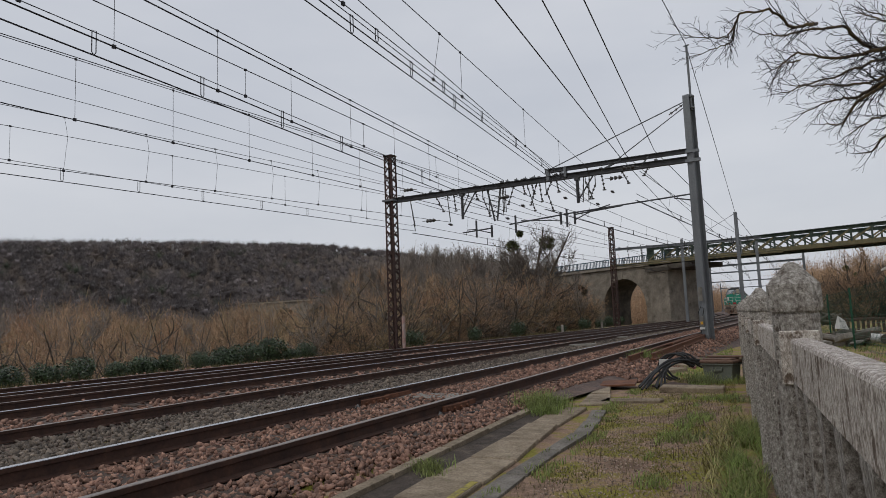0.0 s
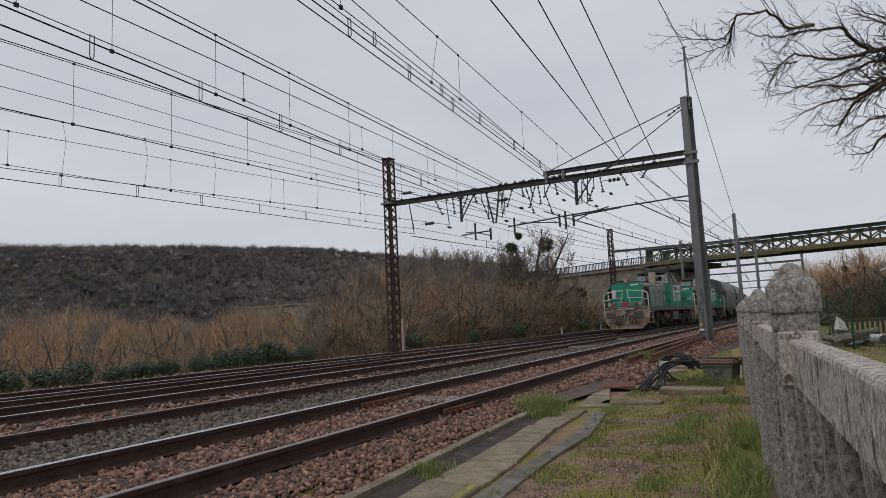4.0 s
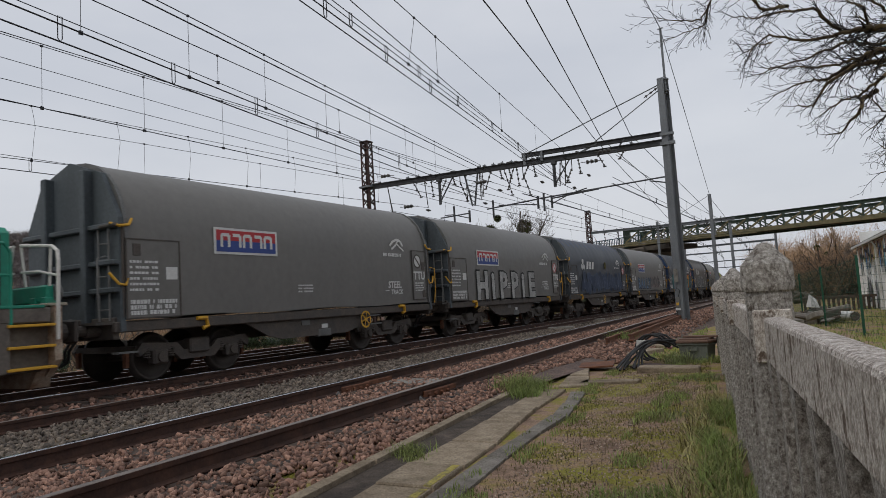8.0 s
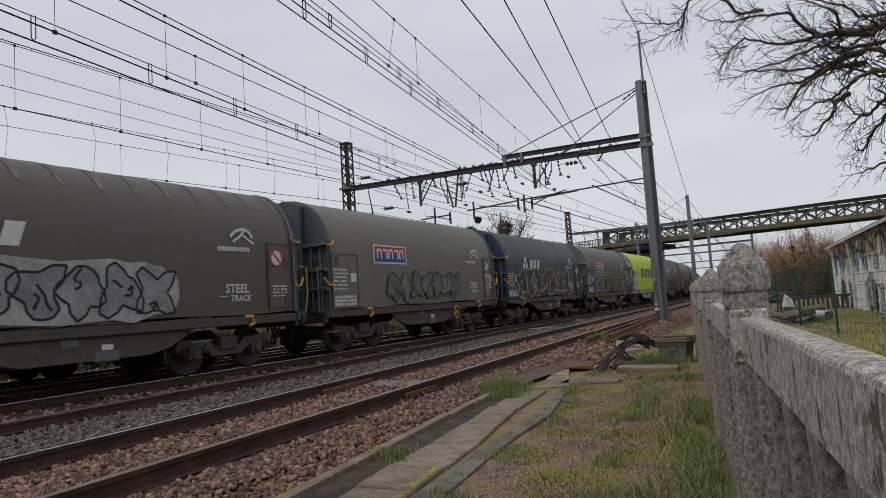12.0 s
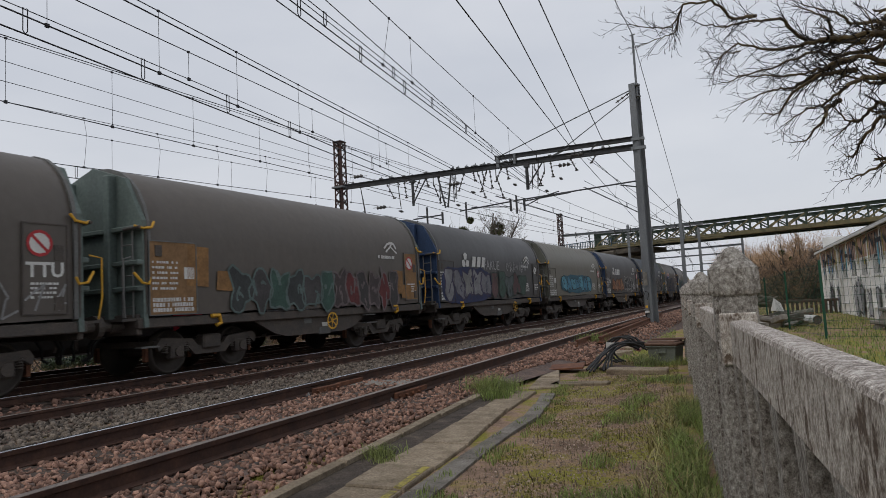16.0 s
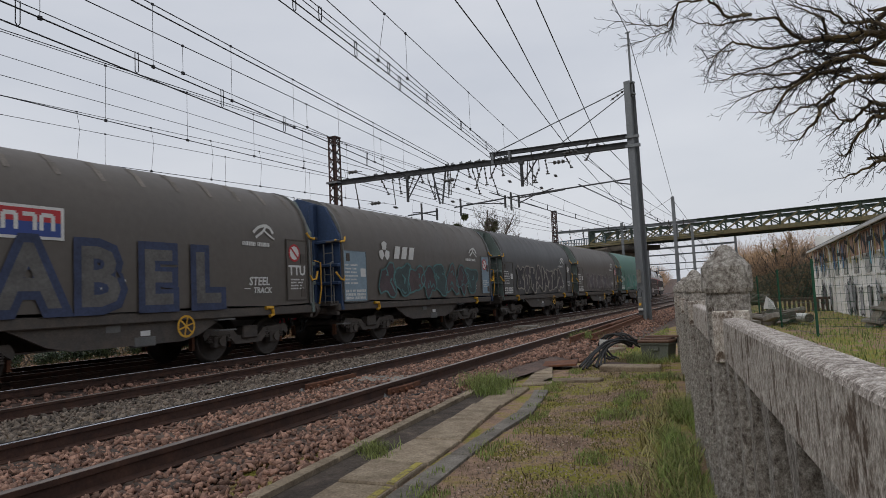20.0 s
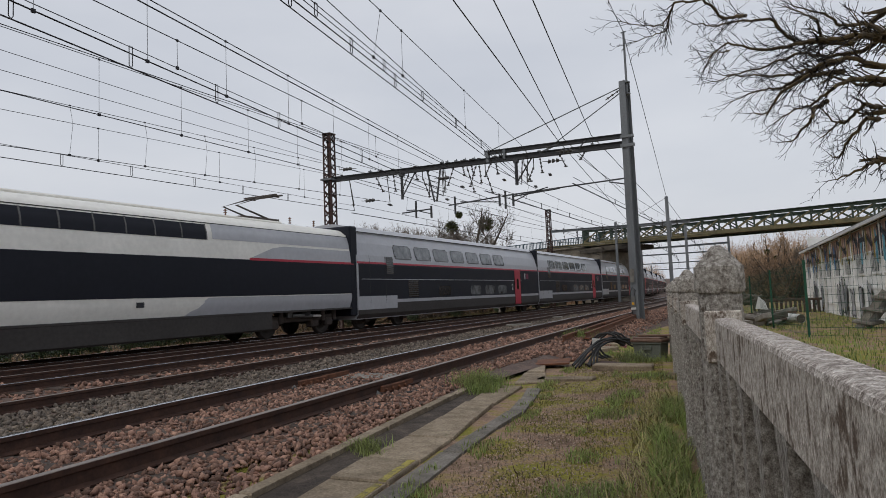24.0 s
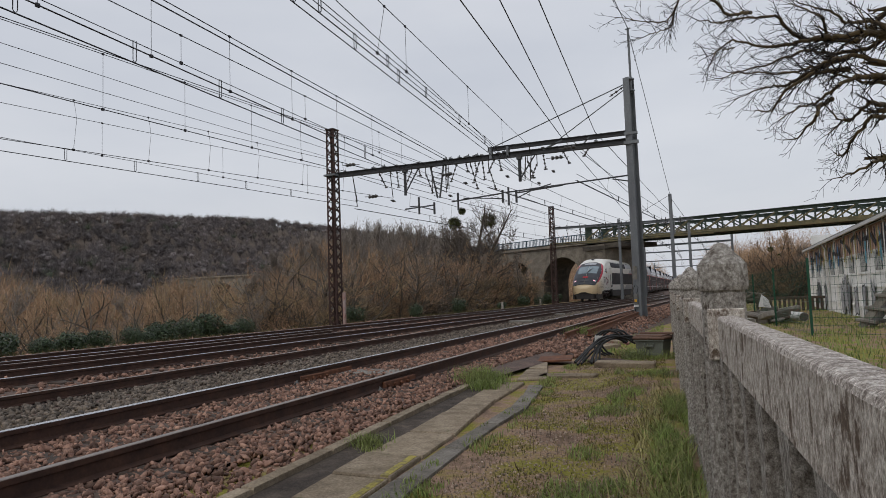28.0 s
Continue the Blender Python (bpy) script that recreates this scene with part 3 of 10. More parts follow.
def lattice_mast(x, y, z0, z1, w, label, wtop=None):
    m = thing("lattice_mast", label, "lattice mast", "lattice masts", at=pose(x, y, 0))
    wt = wtop or w
    at = lambda s, z: s * lerp(w, wt, (z - z0) / (z1 - z0)) / 2
    for sx in (-1, 1):
        for sy in (-1, 1):
            g = Geo()
            a, b = (at(sx, z0), at(sy, z0), z0), (at(sx, z1), at(sy, z1), z1)
            g.beam((a[0] - sx * 0.035, a[1], z0), (b[0] - sx * 0.035, b[1], z1), 0.085, 0.012, (0, 1, 0))
            g.beam((a[0], a[1] - sy * 0.035, z0), (b[0], b[1] - sy * 0.035, z1), 0.012, 0.085, (0, 1, 0))
            part("corner_angle", g, M_LATTICE, m)
    n = int((z1 - z0) / 0.42)
    for face in range(4):
        g = Geo()
        for k in range(n):
            za, zb = lerp(z0, z1, k / n), lerp(z0, z1, (k + 1) / n)
            s = 1 if (k % 2 == 0) else -1
            for q in (s, -s) if k % 1 == 0 and face in (0, 1) else (s,):
                if face < 2:
                    o = -1 if face == 0 else 1
                    p, r = (at(-q, za), at(o, za), za), (at(q, zb), at(o, zb), zb)
                    g.beam(p, r, 0.014, 0.055, (0, 1, 0)) if False else g.beam(p, r, 0.055, 0.012, (0, 1, 0))
                else:
                    o = -1 if face == 2 else 1
                    p, r = (at(o, za), at(-q, za), za), (at(o, zb), at(q, zb), zb)
                    g.beam(p, r, 0.055, 0.012, (1, 0, 0))
        part("lacing", g, M_LATTICE, m)
    part("head_plate", Geo().box((0, 0, z1), (wt + 0.06, wt + 0.06, 0.05)), M_LATTICE, m)
    part("footing", Geo().box((0, 0, z0 - 0.1), (w + 0.4, w + 0.4, 0.5), None, 0.03), M_FOOT, m)
    return m


def insulator(g, a, b, n=3, r=0.07):
    a, b = Vector(a), Vector(b)
    g.tube(a, b, 0.018, 6)
    for i in range(n):
        p, q = a.lerp(b, (i + 0.5) / n - 0.12 / n), a.lerp(b, (i + 0.5) / n + 0.25 / n)
        g.tube(p, q, r, 8, r * 0.45)
    return g


MR, ML = (-4.72, 26.1), (-18.1, 25.2)
steel_mast(MR[0], MR[1], -0.66, 9.15, 0.30, 0.46, "tall grey galvanised steel mast on a concrete footing", 1.95, -18)
lattice_mast(ML[0], ML[1], -0.75, 8.85, 0.46, "rust-brown riveted lattice mast carrying one end of the portal beam", 0.40)
portal = thing("portal_beam", "grey steel portal beam spanning the tracks with hanging brackets", "catenary portal")
bdir = Vector((MR[0] - ML[0], MR[1] - ML[1], 0))


def on_beam(t, dz=0.0, dy=0.0):
    """A place at the share t of the span, dz over the beam."""
    return Vector((ML[0], ML[1] + dy, 6.7 + dz)) + bdir * t


def i_beam(a, b, w, d):
    a, b = Vector(a), Vector(b)
    dd = (b - a).normalized(); s = dd.cross(Vector((0, 0, 1))).normalized()
    return Geo().sweep(h_section(w, d, 0.022), [lambda p, q: a + s * p + Vector((0, 0, q)), lambda p, q: b + s * p + Vector((0, 0, q))])


part("main_beam", i_beam(on_beam(-0.02), on_beam(0.985), 0.20, 0.22), M_BEAM, portal)
part("upper_beam", i_beam(on_beam(0.565, 0.33), on_beam(0.985, 0.33), 0.16, 0.17), M_BEAM, portal)
part("lap_plate", Geo().box(on_beam(0.575, 0.17), (0.12, 0.2, 0.5)).box(on_beam(0.63, 0.17), (0.1, 0.2, 0.4)), M_GALV, portal)
part("strut", Geo().tube(on_beam(0.74, 0.05), on_beam(0.80, 0.36), 0.04, 6).tube(on_beam(0.86, 0.05), on_beam(0.88, 0.36), 0.03, 6), M_GALV, portal)
part("tie_rod", Geo().tube(on_beam(0.57, 0.35), (MR[0] - 0.15, MR[1], 8.95), 0.022, 6), M_GALV, portal)
part("tie_rod", Geo().tube(on_beam(0.79, 0.4), (MR[0] - 0.15, MR[1], 8.75), 0.02, 6), M_GALV, portal)
part("tie_insulator", insulator(Geo(), (MR[0] - 0.75, MR[1], 8.55), (MR[0] - 0.2, MR[1], 8.85), 3, 0.06), M_INSUL, portal)
part("stay_plate", Geo().box((MR[0] + 0.02, MR[1] - 0.2, 6.95), (0.5, 0.12, 0.1)).box((MR[0] + 0.02, MR[1] - 0.2, 6.6), (0.55, 0.12, 0.12)).box((ML[0], ML[1], 6.7), (0.62, 0.62, 0.08)), M_GALV, portal)


def drop_bracket(t, depth, vee):
    g = Geo()
    if vee:
        g.beam(on_beam(t - 0.018, -0.1), on_beam(t + 0.004, -depth), 0.06, 0.06).beam(on_beam(t + 0.028, -0.1), on_beam(t + 0.012, -depth), 0.06, 0.06)
        for k in range(5):
            u = 0.15 + 0.16 * k
            g.tube(on_beam(t - 0.018 + 0.022 * u, -0.1 - (depth - 0.1) * u), on_beam(t + 0.028 - 0.016 * u, -0.1 - (depth - 0.1) * (u + 0.12)), 0.015, 5)
    else:
        g.beam(on_beam(t, -0.1), on_beam(t, -depth), 0.10, 0.10)
        g.box(on_beam(t, -0.15), (0.2, 0.2, 0.16)).tube(on_beam(t + 0.05, -0.1), on_beam(t, -depth + 0.1), 0.03, 6)
    part("drop_bracket", g, M_BEAM, portal)


drop_bracket(0.275, 1.25, False)
drop_bracket(0.385, 1.5, True)
drop_bracket(0.665, 1.15, False)
for t, dep in ((0.245, 0.85), (0.325, 0.45), (0.49, 0.5), (0.52, 0.55), (0.545, 0.9), (0.60, 0.6), (0.74, 0.75)):
    g = Geo()
    insulator(g, on_beam(t, -0.12), on_beam(t + 0.006, -dep), 4, 0.055)
    g.box(on_beam(t, 0.13), (0.12, 0.16, 0.05)).box(on_beam(t + 0.006, -dep), (0.14, 0.05, 0.05))
    part("hanger_insulator", g, M_INSUL, portal)
for t in (0.16, 0.20, 0.42, 0.44, 0.47, 0.5, 0.53, 0.62, 0.90):
    part("clamp", Geo().box(on_beam(t, 0.14), (0.09, 0.28, 0.06)).tube(on_beam(t, 0.14), on_beam(t, 0.24), 0.02, 6), M_GALV, portal)
gs = Geo()
gs.tube((MR[0], MR[1], 5.38), (-9.9, 25.9, 5.18), 0.03, 8).tube((MR[0], MR[1], 5.1), (-5.5, 26.0, 5.28), 0.025, 6)
part("registration_tube", gs, M_BEAM, portal)
for (xa, za, xb, zb, xc, zc) in ((-10.0, 5.15, -12.3, 5.0, -10.9, 4.8), (-9.4, 5.1, -7.4, 5.2, -8.6, 4.95), (-13.2, 4.95, -14.6, 4.88, -14.0, 4.75)):
    part("steady_arm", Geo().tube((xa, 25.8, za), (xb, 25.7, zb), 0.03, 6).tube((xa, 25.8, za - 0.22), (xc, 25.75, zc + 0.22), 0.022, 6).tube((xc, 25.75, zc + 0.22), (xc + (xb - xc) * 0.6, 25.7, zb + 0.1), 0.022, 6).tube((xa, 25.8, za + 0.12), (xa, 25.8, za - 0.4), 0.05, 6), M_BEAM, portal)

for k, (t, dz, l2) in enumerate(((0.18, -0.25, 0.5), (0.30, -0.3, 0.6), (0.35, -0.5, 0.7), (0.46, -0.2, 0.7), (0.505, -0.3, 0.9), (0.535, -0.25, 0.8), (0.565, -0.5, 0.8), (0.585, -0.2, 0.5), (0.69, -0.4, 0.6), (0.72, -0.6, 0.5), (0.80, -0.2, 0.35), (0.88, -0.15, 0.3))):
    e = on_beam(t + 0.012 * (-1) ** k, dz - l2, 0.3 * (-1) ** k)
    part("hanging_fitting", insulator(Geo(), on_beam(t, dz + 0.12), e, 4, 0.05).box(e, (0.12, 0.06, 0.05)).tube(on_beam(t, 0.05), on_beam(t, dz), 0.02, 6), M_INSUL, portal, "dark insulator fitting")
for x, y, z in ((-11.3, 25.0, 5.6), (-9.6, 25.4, 5.75), (-8.6, 26.4, 5.5), (-14.8, 25.0, 5.2), (-12.6, 26.2, 5.35), (-7.6, 25.2, 5.7)):
    part("wire_knot", Geo().tube((x, y - 0.2, z), (x, y, z), 0.02, 8, 0.06).tube((x, y, z), (x, y + 0.2, z), 0.06, 8, 0.02), M_INSUL, portal)
for x in (-13.9, -9.7, -12.0):
    part("steady_post", Geo().tube((x, 25.7, 5.35), (x, 25.7, 4.6), 0.045, 8), M_BEAM, portal)

for x, y, z in ((-15.6, 24.6, 5.42), (-16.6, 24.4, 6.9), (-11.8, 24.2, 5.9), (-7.3, 24.6, 6.1), (-6.9, 25.0, 6.5)):
    g = Geo()
    for k in range(3):
        g.tube((x - 0.16 + 0.16 * k, y, z), (x - 0.06 + 0.16 * k, y, z - 0.01), 0.085, 8, 0.05)
    part("line_insulator", g.tube((x - 0.4, y, z + 0.02), (x + 0.5, y, z - 0.03), 0.014, 5), M_INSUL, portal, "dark ribbed line insulator")

# further portals and masts along the line
lattice_mast(-18.5, 60.0, -0.6, 8.95, 0.5, "rust-brown lattice mast beyond the first portal", 0.42)
far = thing("portal_beam", "slim steel portal beam in front of the bridge", "catenary portal")
part("main_beam", i_beam((-18.5, 60, 6.9), (-6.2, 61, 6.9), 0.2, 0.22), M_GALV, far)
for xx in (-17.2, -16.0, -13.6, -12.2, -10.6, -8.4, -7.2):
    part("hanger_insulator", insulator(Geo(), (xx, 60.3, 6.85), (xx + 0.1, 60.3, 5.9), 3, 0.07).tube((xx, 60.3, 6.8), (xx, 60.3, 7.15), 0.04, 6), M_INSUL, far)
for xx in (-16.4, -12.4, -8.2):
    part("steady_arm", Geo().tube((xx - 1.4, 60.3, 5.9), (xx + 0.5, 60.3, 5.75), 0.03, 6).tube((xx + 0.5, 60.3, 6.9), (xx + 0.5, 60.3, 5.6), 0.045, 6), M_GALV, far)
steel_mast(-6.05, 46.0, -0.6, 7.2, 0.22, 0.28, "slim grey steel mast carrying an earth wire")
steel_mast(-5.7, 52.5, -0.6, 5.8, 0.2, 0.26, "short grey steel mast near the bridge")
steel_mast(-13.6, 66.0, -0.5, 7.9, 0.24, 0.3, "grey steel mast standing against the bridge pier")
p3 = thing("portal_beam", "distant steel portal beam beyond the bridge", "catenary portal")
part("main_beam", i_beam((-14.5, 84, 6.2), (-4.5, 84, 6.3), 0.2, 0.22), M_GALV, p3)
for xx in (-14.4, -4.5):
    part("post", Geo().sweep(h_section(0.25, 0.25, 0.02), [lambda a, b: (xx + a, 84 + b, -0.5), lambda a, b: (xx + a, 84 + b, 7.3)]), M_GALV, p3)
for yy3 in (118, 155, 200):
    p4 = thing("portal_beam", "distant steel portal beam beyond the bridge", "catenary portal")
    xa, xb = x_main(yy3) - 2.6, x_siding(yy3) + 3.2
    part("main_beam", i_beam((xa, yy3, 7.2), (xb, yy3, 7.2), 0.2, 0.22), M_GALV, p4)
    for xx in (xa, xb):
        part("post", Geo().sweep(h_section(0.25, 0.25, 0.02), [lambda a, b: (xx + a, yy3 + b, -0.5), lambda a, b: (xx + a, yy3 + b, 8.6)]), M_GALV, p4)

# wires: each catenary has a contact wire, an auxiliary wire and a carrying cable with droppers
SUP = [25.6, 60.3, 84.0, 118.0, 155.0, 200.0]


def wire_x(base, y):
    return base + (x_freight(y) - x_freight(25)) * smooth(30, 70, y)


def catenary(base, zc, za, zm, sag, zig, label):
    c = thing("overhead_line", label, "overhead line", "overhead lines")
    for k, (a, b) in enumerate(zip(SUP[:-1], SUP[1:])):
        za_, zb_ = SLOPE * a, SLOPE * b
        n = 10
        pts_m, pts_a, pts_c = [], [], []
        for i in range(n + 1):
            t = i / n; y = lerp(a, b, t)
            zz = (zig if k % 2 else -zig) * (1 - 2 * t)
            xx = wire_x(base, y) + zz
            e = SLOPE * y
            pts_m.append((wire_x(base, y), y, zm + e - sag * 4 * t * (1 - t)))
            pts_a.append((xx, y, za + e - 0.12 * 4 * t * (1 - t)))
            pts_c.append((xx, y, zc + e - 0.04 * 4 * t * (1 - t)))
        part("carrying_cable", Geo().path(pts_m, 0.012, 5), M_WIRE, c)
        part("contact_wire", Geo().path(pts_c, 0.013, 5), M_WIRE, c)
        if za > zc + 0.05:
            part("auxiliary_wire", Geo().path(pts_a, 0.011, 5), M_WIRE, c)
            part("contact_wire", Geo().path([(p[0] - 0.05, p[1], p[2]) for p in pts_c], 0.012, 5), M_WIRE, c)
        nd = int((b - a) / 4.6)
        if b < 125:
            for i in range(1, nd):
                t = i / nd; y = lerp(a, b, t); e = SLOPE * y
                zz = (zig if k % 2 else -zig) * (1 - 2 * t); xx = wire_x(base, y) + zz
                top = zm + e - sag * 4 * t * (1 - t)
                bot = (za if za > zc + 0.05 else zc) + e - (0.12 if za > zc + 0.05 else 0.04) * 4 * t * (1 - t)
                part("dropper", Geo().tube((wire_x(base, y), y, top), (xx, y, bot), 0.005, 4).box((xx, y, bot), (0.04, 0.05, 0.06)).box((wire_x(base, y), y, top), (0.03, 0.04, 0.05)), M_WIRE, c)
                if za > zc + 0.05:
                    y2 = y + 2.3; t2 = (y2 - a) / (b - a); e2 = SLOPE * y2
                    x2 = wire_x(base, y2) + (zig if k % 2 else -zig) * (1 - 2 * t2)
                    za2 = za + e2 - 0.12 * 4 * t2 * (1 - t2); zc2 = zc + e2 - 0.04 * 4 * t2 * (1 - t2)
                    part("stirrup", Geo().beam((x2, y2, za2 + 0.03), (x2, y2, zc2), 0.02, 0.05), M_WIRE, c)


catenary(-17.0, 5.02, 5.42, 6.45, 0.35, 0.2, "overhead line of three wires over the main track")
catenary(-12.9, 5.22, 5.22, 6.2, 0.45, 0.2, "overhead line over the running track")
catenary(-10.3, 5.32, 5.62, 6.35, 0.35, 0.25, "overhead line with doubled wires over the turnout")
catenary(-6.6, 5.2, 5.45, 6.3, 0.3, 0.2, "overhead line with doubled wires over the siding")
# wires on the near side of the portal: X and height there, drift of both along Y, radius
NEAR = {"turnout_contact": ("contact_wire", -12.49, -0.137, 5.30, 0.0, 0.013), "turnout_auxiliary": ("auxiliary_wire", -12.49, -0.137, 5.72, 0.002, 0.008), "turnout_cable": ("carrying_cable", -12.49, -0.137, 6.49, 0.015, 0.010),
        "cross_contact": ("contact_wire", -12.43, -0.146, 5.45, 0.0, 0.010), "cross_twin": ("contact_wire", -12.36, -0.146, 5.42, 0.0, 0.010), "cross_cable": ("carrying_cable", -12.43, -0.146, 6.82, 0.011, 0.011),
        "running_contact": ("contact_wire", -13.14, -0.002, 5.30, 0.0, 0.011), "running_cable": ("carrying_cable", -13.14, -0.002, 6.44, -0.007, 0.008),
        "link_contact": ("contact_wire", -15.15, 0.146, 5.30, 0.0, 0.010), "link_cable": ("carrying_cable", -15.15, 0.146, 6.38, -0.023, 0.008),
        "main_contact": ("contact_wire", -17.06, 0.054, 5.10, 0.0, 0.012), "main_auxiliary": ("auxiliary_wire", -17.06, 0.054, 5.33, -0.008, 0.008), "main_cable": ("carrying_cable", -17.06, 0.054, 6.56, 0.012, 0.008),
        "siding_contact": ("contact_wire", -8.70, -0.148, 5.40, 0.0, 0.011), "siding_auxiliary": ("auxiliary_wire", -8.70, -0.148, 5.64, 0.001, 0.008), "siding_cable": ("carrying_cable", -8.70, -0.148, 6.82, 0.016, 0.009),
        "twin_contact": ("contact_wire", -8.93, -0.151, 5.40, 0.0, 0.010), "twin_auxiliary": ("auxiliary_wire", -8.93, -0.151, 5.69, 0.0, 0.008), "twin_cable": ("carrying_cable", -8.93, -0.151, 5.63, -0.024, 0.009),
        "bold_feeder": ("feeder_cable", -10.70, -0.129, 5.60, 0.0, 0.012), "upper_feeder": ("feeder_cable", -18.47, -0.050, 7.90, 0.0, 0.009), "lower_feeder": ("feeder_cable", -18.52, -0.020, 7.55, 0.0, 0.009)}


def near_wire(key, y):
    nm, x0, dx, z0, dz, r = NEAR[key]
    return Vector((x0 + dx * (y - 25.6), y, z0 + dz * (y - 25.6) + SLOPE * y))


near_line = thing("overhead_line", "converging overhead wires of the station tracks before the portal", "overhead line", "overhead lines")
for key, (nm, x0, dx, z0, dz, r) in NEAR.items():
    part(nm, Geo().path([near_wire(key, -40 + 65.6 * k / 8) for k in range(9)], r, 5), M_WIRE, near_line)
    if nm != "feeder_cable":
        part("wire_clamp", insulator(Geo(), on_beam(clamp((x0 - ML[0]) / bdir.x, 0.03, 0.95), -0.12), near_wire(key, 25.6), 3, 0.03), M_INSUL, near_line, "dark hanger with insulator discs")
# droppers: the wire above, the wire below, places along Y
for up, low, at_ys in (("turnout_cable", "turnout_auxiliary", (4.6, 9.3, 14.0, 18.7)), ("cross_cable", "cross_contact", (3.6, 6.0, 8.3, 10.6, 13.1, 15.5, 17.9, 20.4)),
                       ("running_cable", "running_contact", (5.2, 7.4, 9.7, 12.0, 14.4, 16.6, 19.0, 21.4)), ("link_cable", "link_contact", (7.4, 9.6, 11.8, 14.0, 16.1, 18.1, 20.2, 22.4)),
                       ("main_cable", "main_auxiliary", (3.9, 8.5, 13.1, 17.7, 22.2)), ("siding_cable", "siding_auxiliary", (2.6, 7.3, 12.0, 16.7, 20.8)), ("siding_cable", "twin_auxiliary", (10.9,))):
    for y in at_ys:
        top, foot = near_wire(up, y), near_wire(low, y)
        slack = 0.10 if up == "link_cable" else 0.0
        line = [top.lerp(foot, t) + Vector((0, slack * math.sin(3.1416 * t) * (1 if t < 0.5 else 0.6), 0)) for t in (0, 0.2, 0.4, 0.6, 0.8, 1)] if slack else [top, foot]
        part("dropper", Geo().path(line, 0.0045, 4).box(foot, (0.035, 0.06, 0.06)).box(top, (0.03, 0.05, 0.04)), M_WIRE, near_line)
# stiff stirrups between auxiliary and contact wire
for up, low, at_ys in (("turnout_auxiliary", "turnout_contact", (3.5, 5.8, 8.1, 10.5, 12.9, 17.6)), ("main_auxiliary", "main_contact", (7.6, 9.8, 12.0, 14.2, 16.6, 18.8, 21.2)),
                       ("siding_auxiliary", "siding_contact", (6.0, 8.3, 11.0, 13.2, 15.8, 18.4)), ("twin_auxiliary", "twin_contact", (5.6, 7.8, 9.9, 12.0))):
    for y in at_ys:
        top, foot = near_wire(up, y) + Vector((0, 0, 0.02)), near_wire(low, y)
        dy = Vector((0, 0.035, 0))
        part("stirrup", Geo().path([foot, foot - dy + Vector((0, 0, 0.05)), top - dy, top + dy, foot + dy + Vector((0, 0, 0.05)), foot], 0.008, 4), M_WIRE, near_line)
for pts in ([(-18.5, 25.6, 7.95), (-18.9, 60, 8.4)], [(-18.5, 25.6, 7.6), (-18.9, 60, 7.8)], [(-18.2, -60, 8.9), (-18.2, 25.2, 8.85), (-18.5, 60, 8.9)],
            [(-1.09, -20, 6.91), (-7.34, 25.6, 7.12), (-11.0, 60, 6.9), (-12, 84, 6.3)], [(0.98, -20, 6.91), (-7.09, 25.6, 7.12), (-9.0, 60, 6.9), (-9.6, 84, 6.3)], [(0.93, -20, 6.91), (-6.0, 25.6, 7.12), (-7.5, 60, 6.9), (-8, 84, 6.3)],
            [(MR[0] + 0.1, MR[1], 11.0), (-6.05, 46.0, 7.2)], [(-3.2, -18, 11.4), (MR[0] + 0.1, MR[1], 11.1)], [(-13.8, 60.5, 6.0), (-6.05, 46, 7.15)], [(-6.05, 46.0, 7.0), (-5.7, 52.5, 5.8), (-4.5, 84, 7.2)]):
    solid("feeder_wire", Geo().path(pts, 0.014, 6), M_WIRE, "thin dark feeder wire strung from mast to mast", "overhead wire", "feeder wires")

# ---- road bridge over the tracks and the stone viaduct ----
M_GREEN_ST = mat("dark_green_bridge_steel", (0.06, 0.085, 0.065), 0.7, 0.2, 0.35, 1.2, (0.035, 0.05, 0.04), 0.001, 40)
M_OCHRE_ST = mat("ochre_stained_steel", (0.20, 0.165, 0.085), 0.8, 0.1, 0.4, 1.5, (0.09, 0.085, 0.05), 0.001, 40)
M_STONE = mat("pale_viaduct_stone", (0.30, 0.265, 0.215), 0.92, 0, 0.45, 0.9, (0.13, 0.112, 0.09), 0.03, 3)
M_DARKST = mat("dark_stone", (0.13, 0.112, 0.09), 0.95, 0, 0.35, 0.7, (0.04, 0.035, 0.03), 0.02, 4)
M_BLUE_RAIL = mat("blue_green_railing", (0.05, 0.09, 0.115), 0.6, 0.2, 0.2, 2.0)
BA, BB = Vector((-19.2, 75.3, 0)), Vector((18.0, 67.7, 0))
bd = (BB - BA).normalized(); bn = Vector((-bd.y, bd.x, 0))
bridge = thing("girder_bridge", "dark green riveted lattice girder road bridge with ochre stains", "bridge")
Z0, Z1 = 6.45, 8.28
L = (BB - BA).length
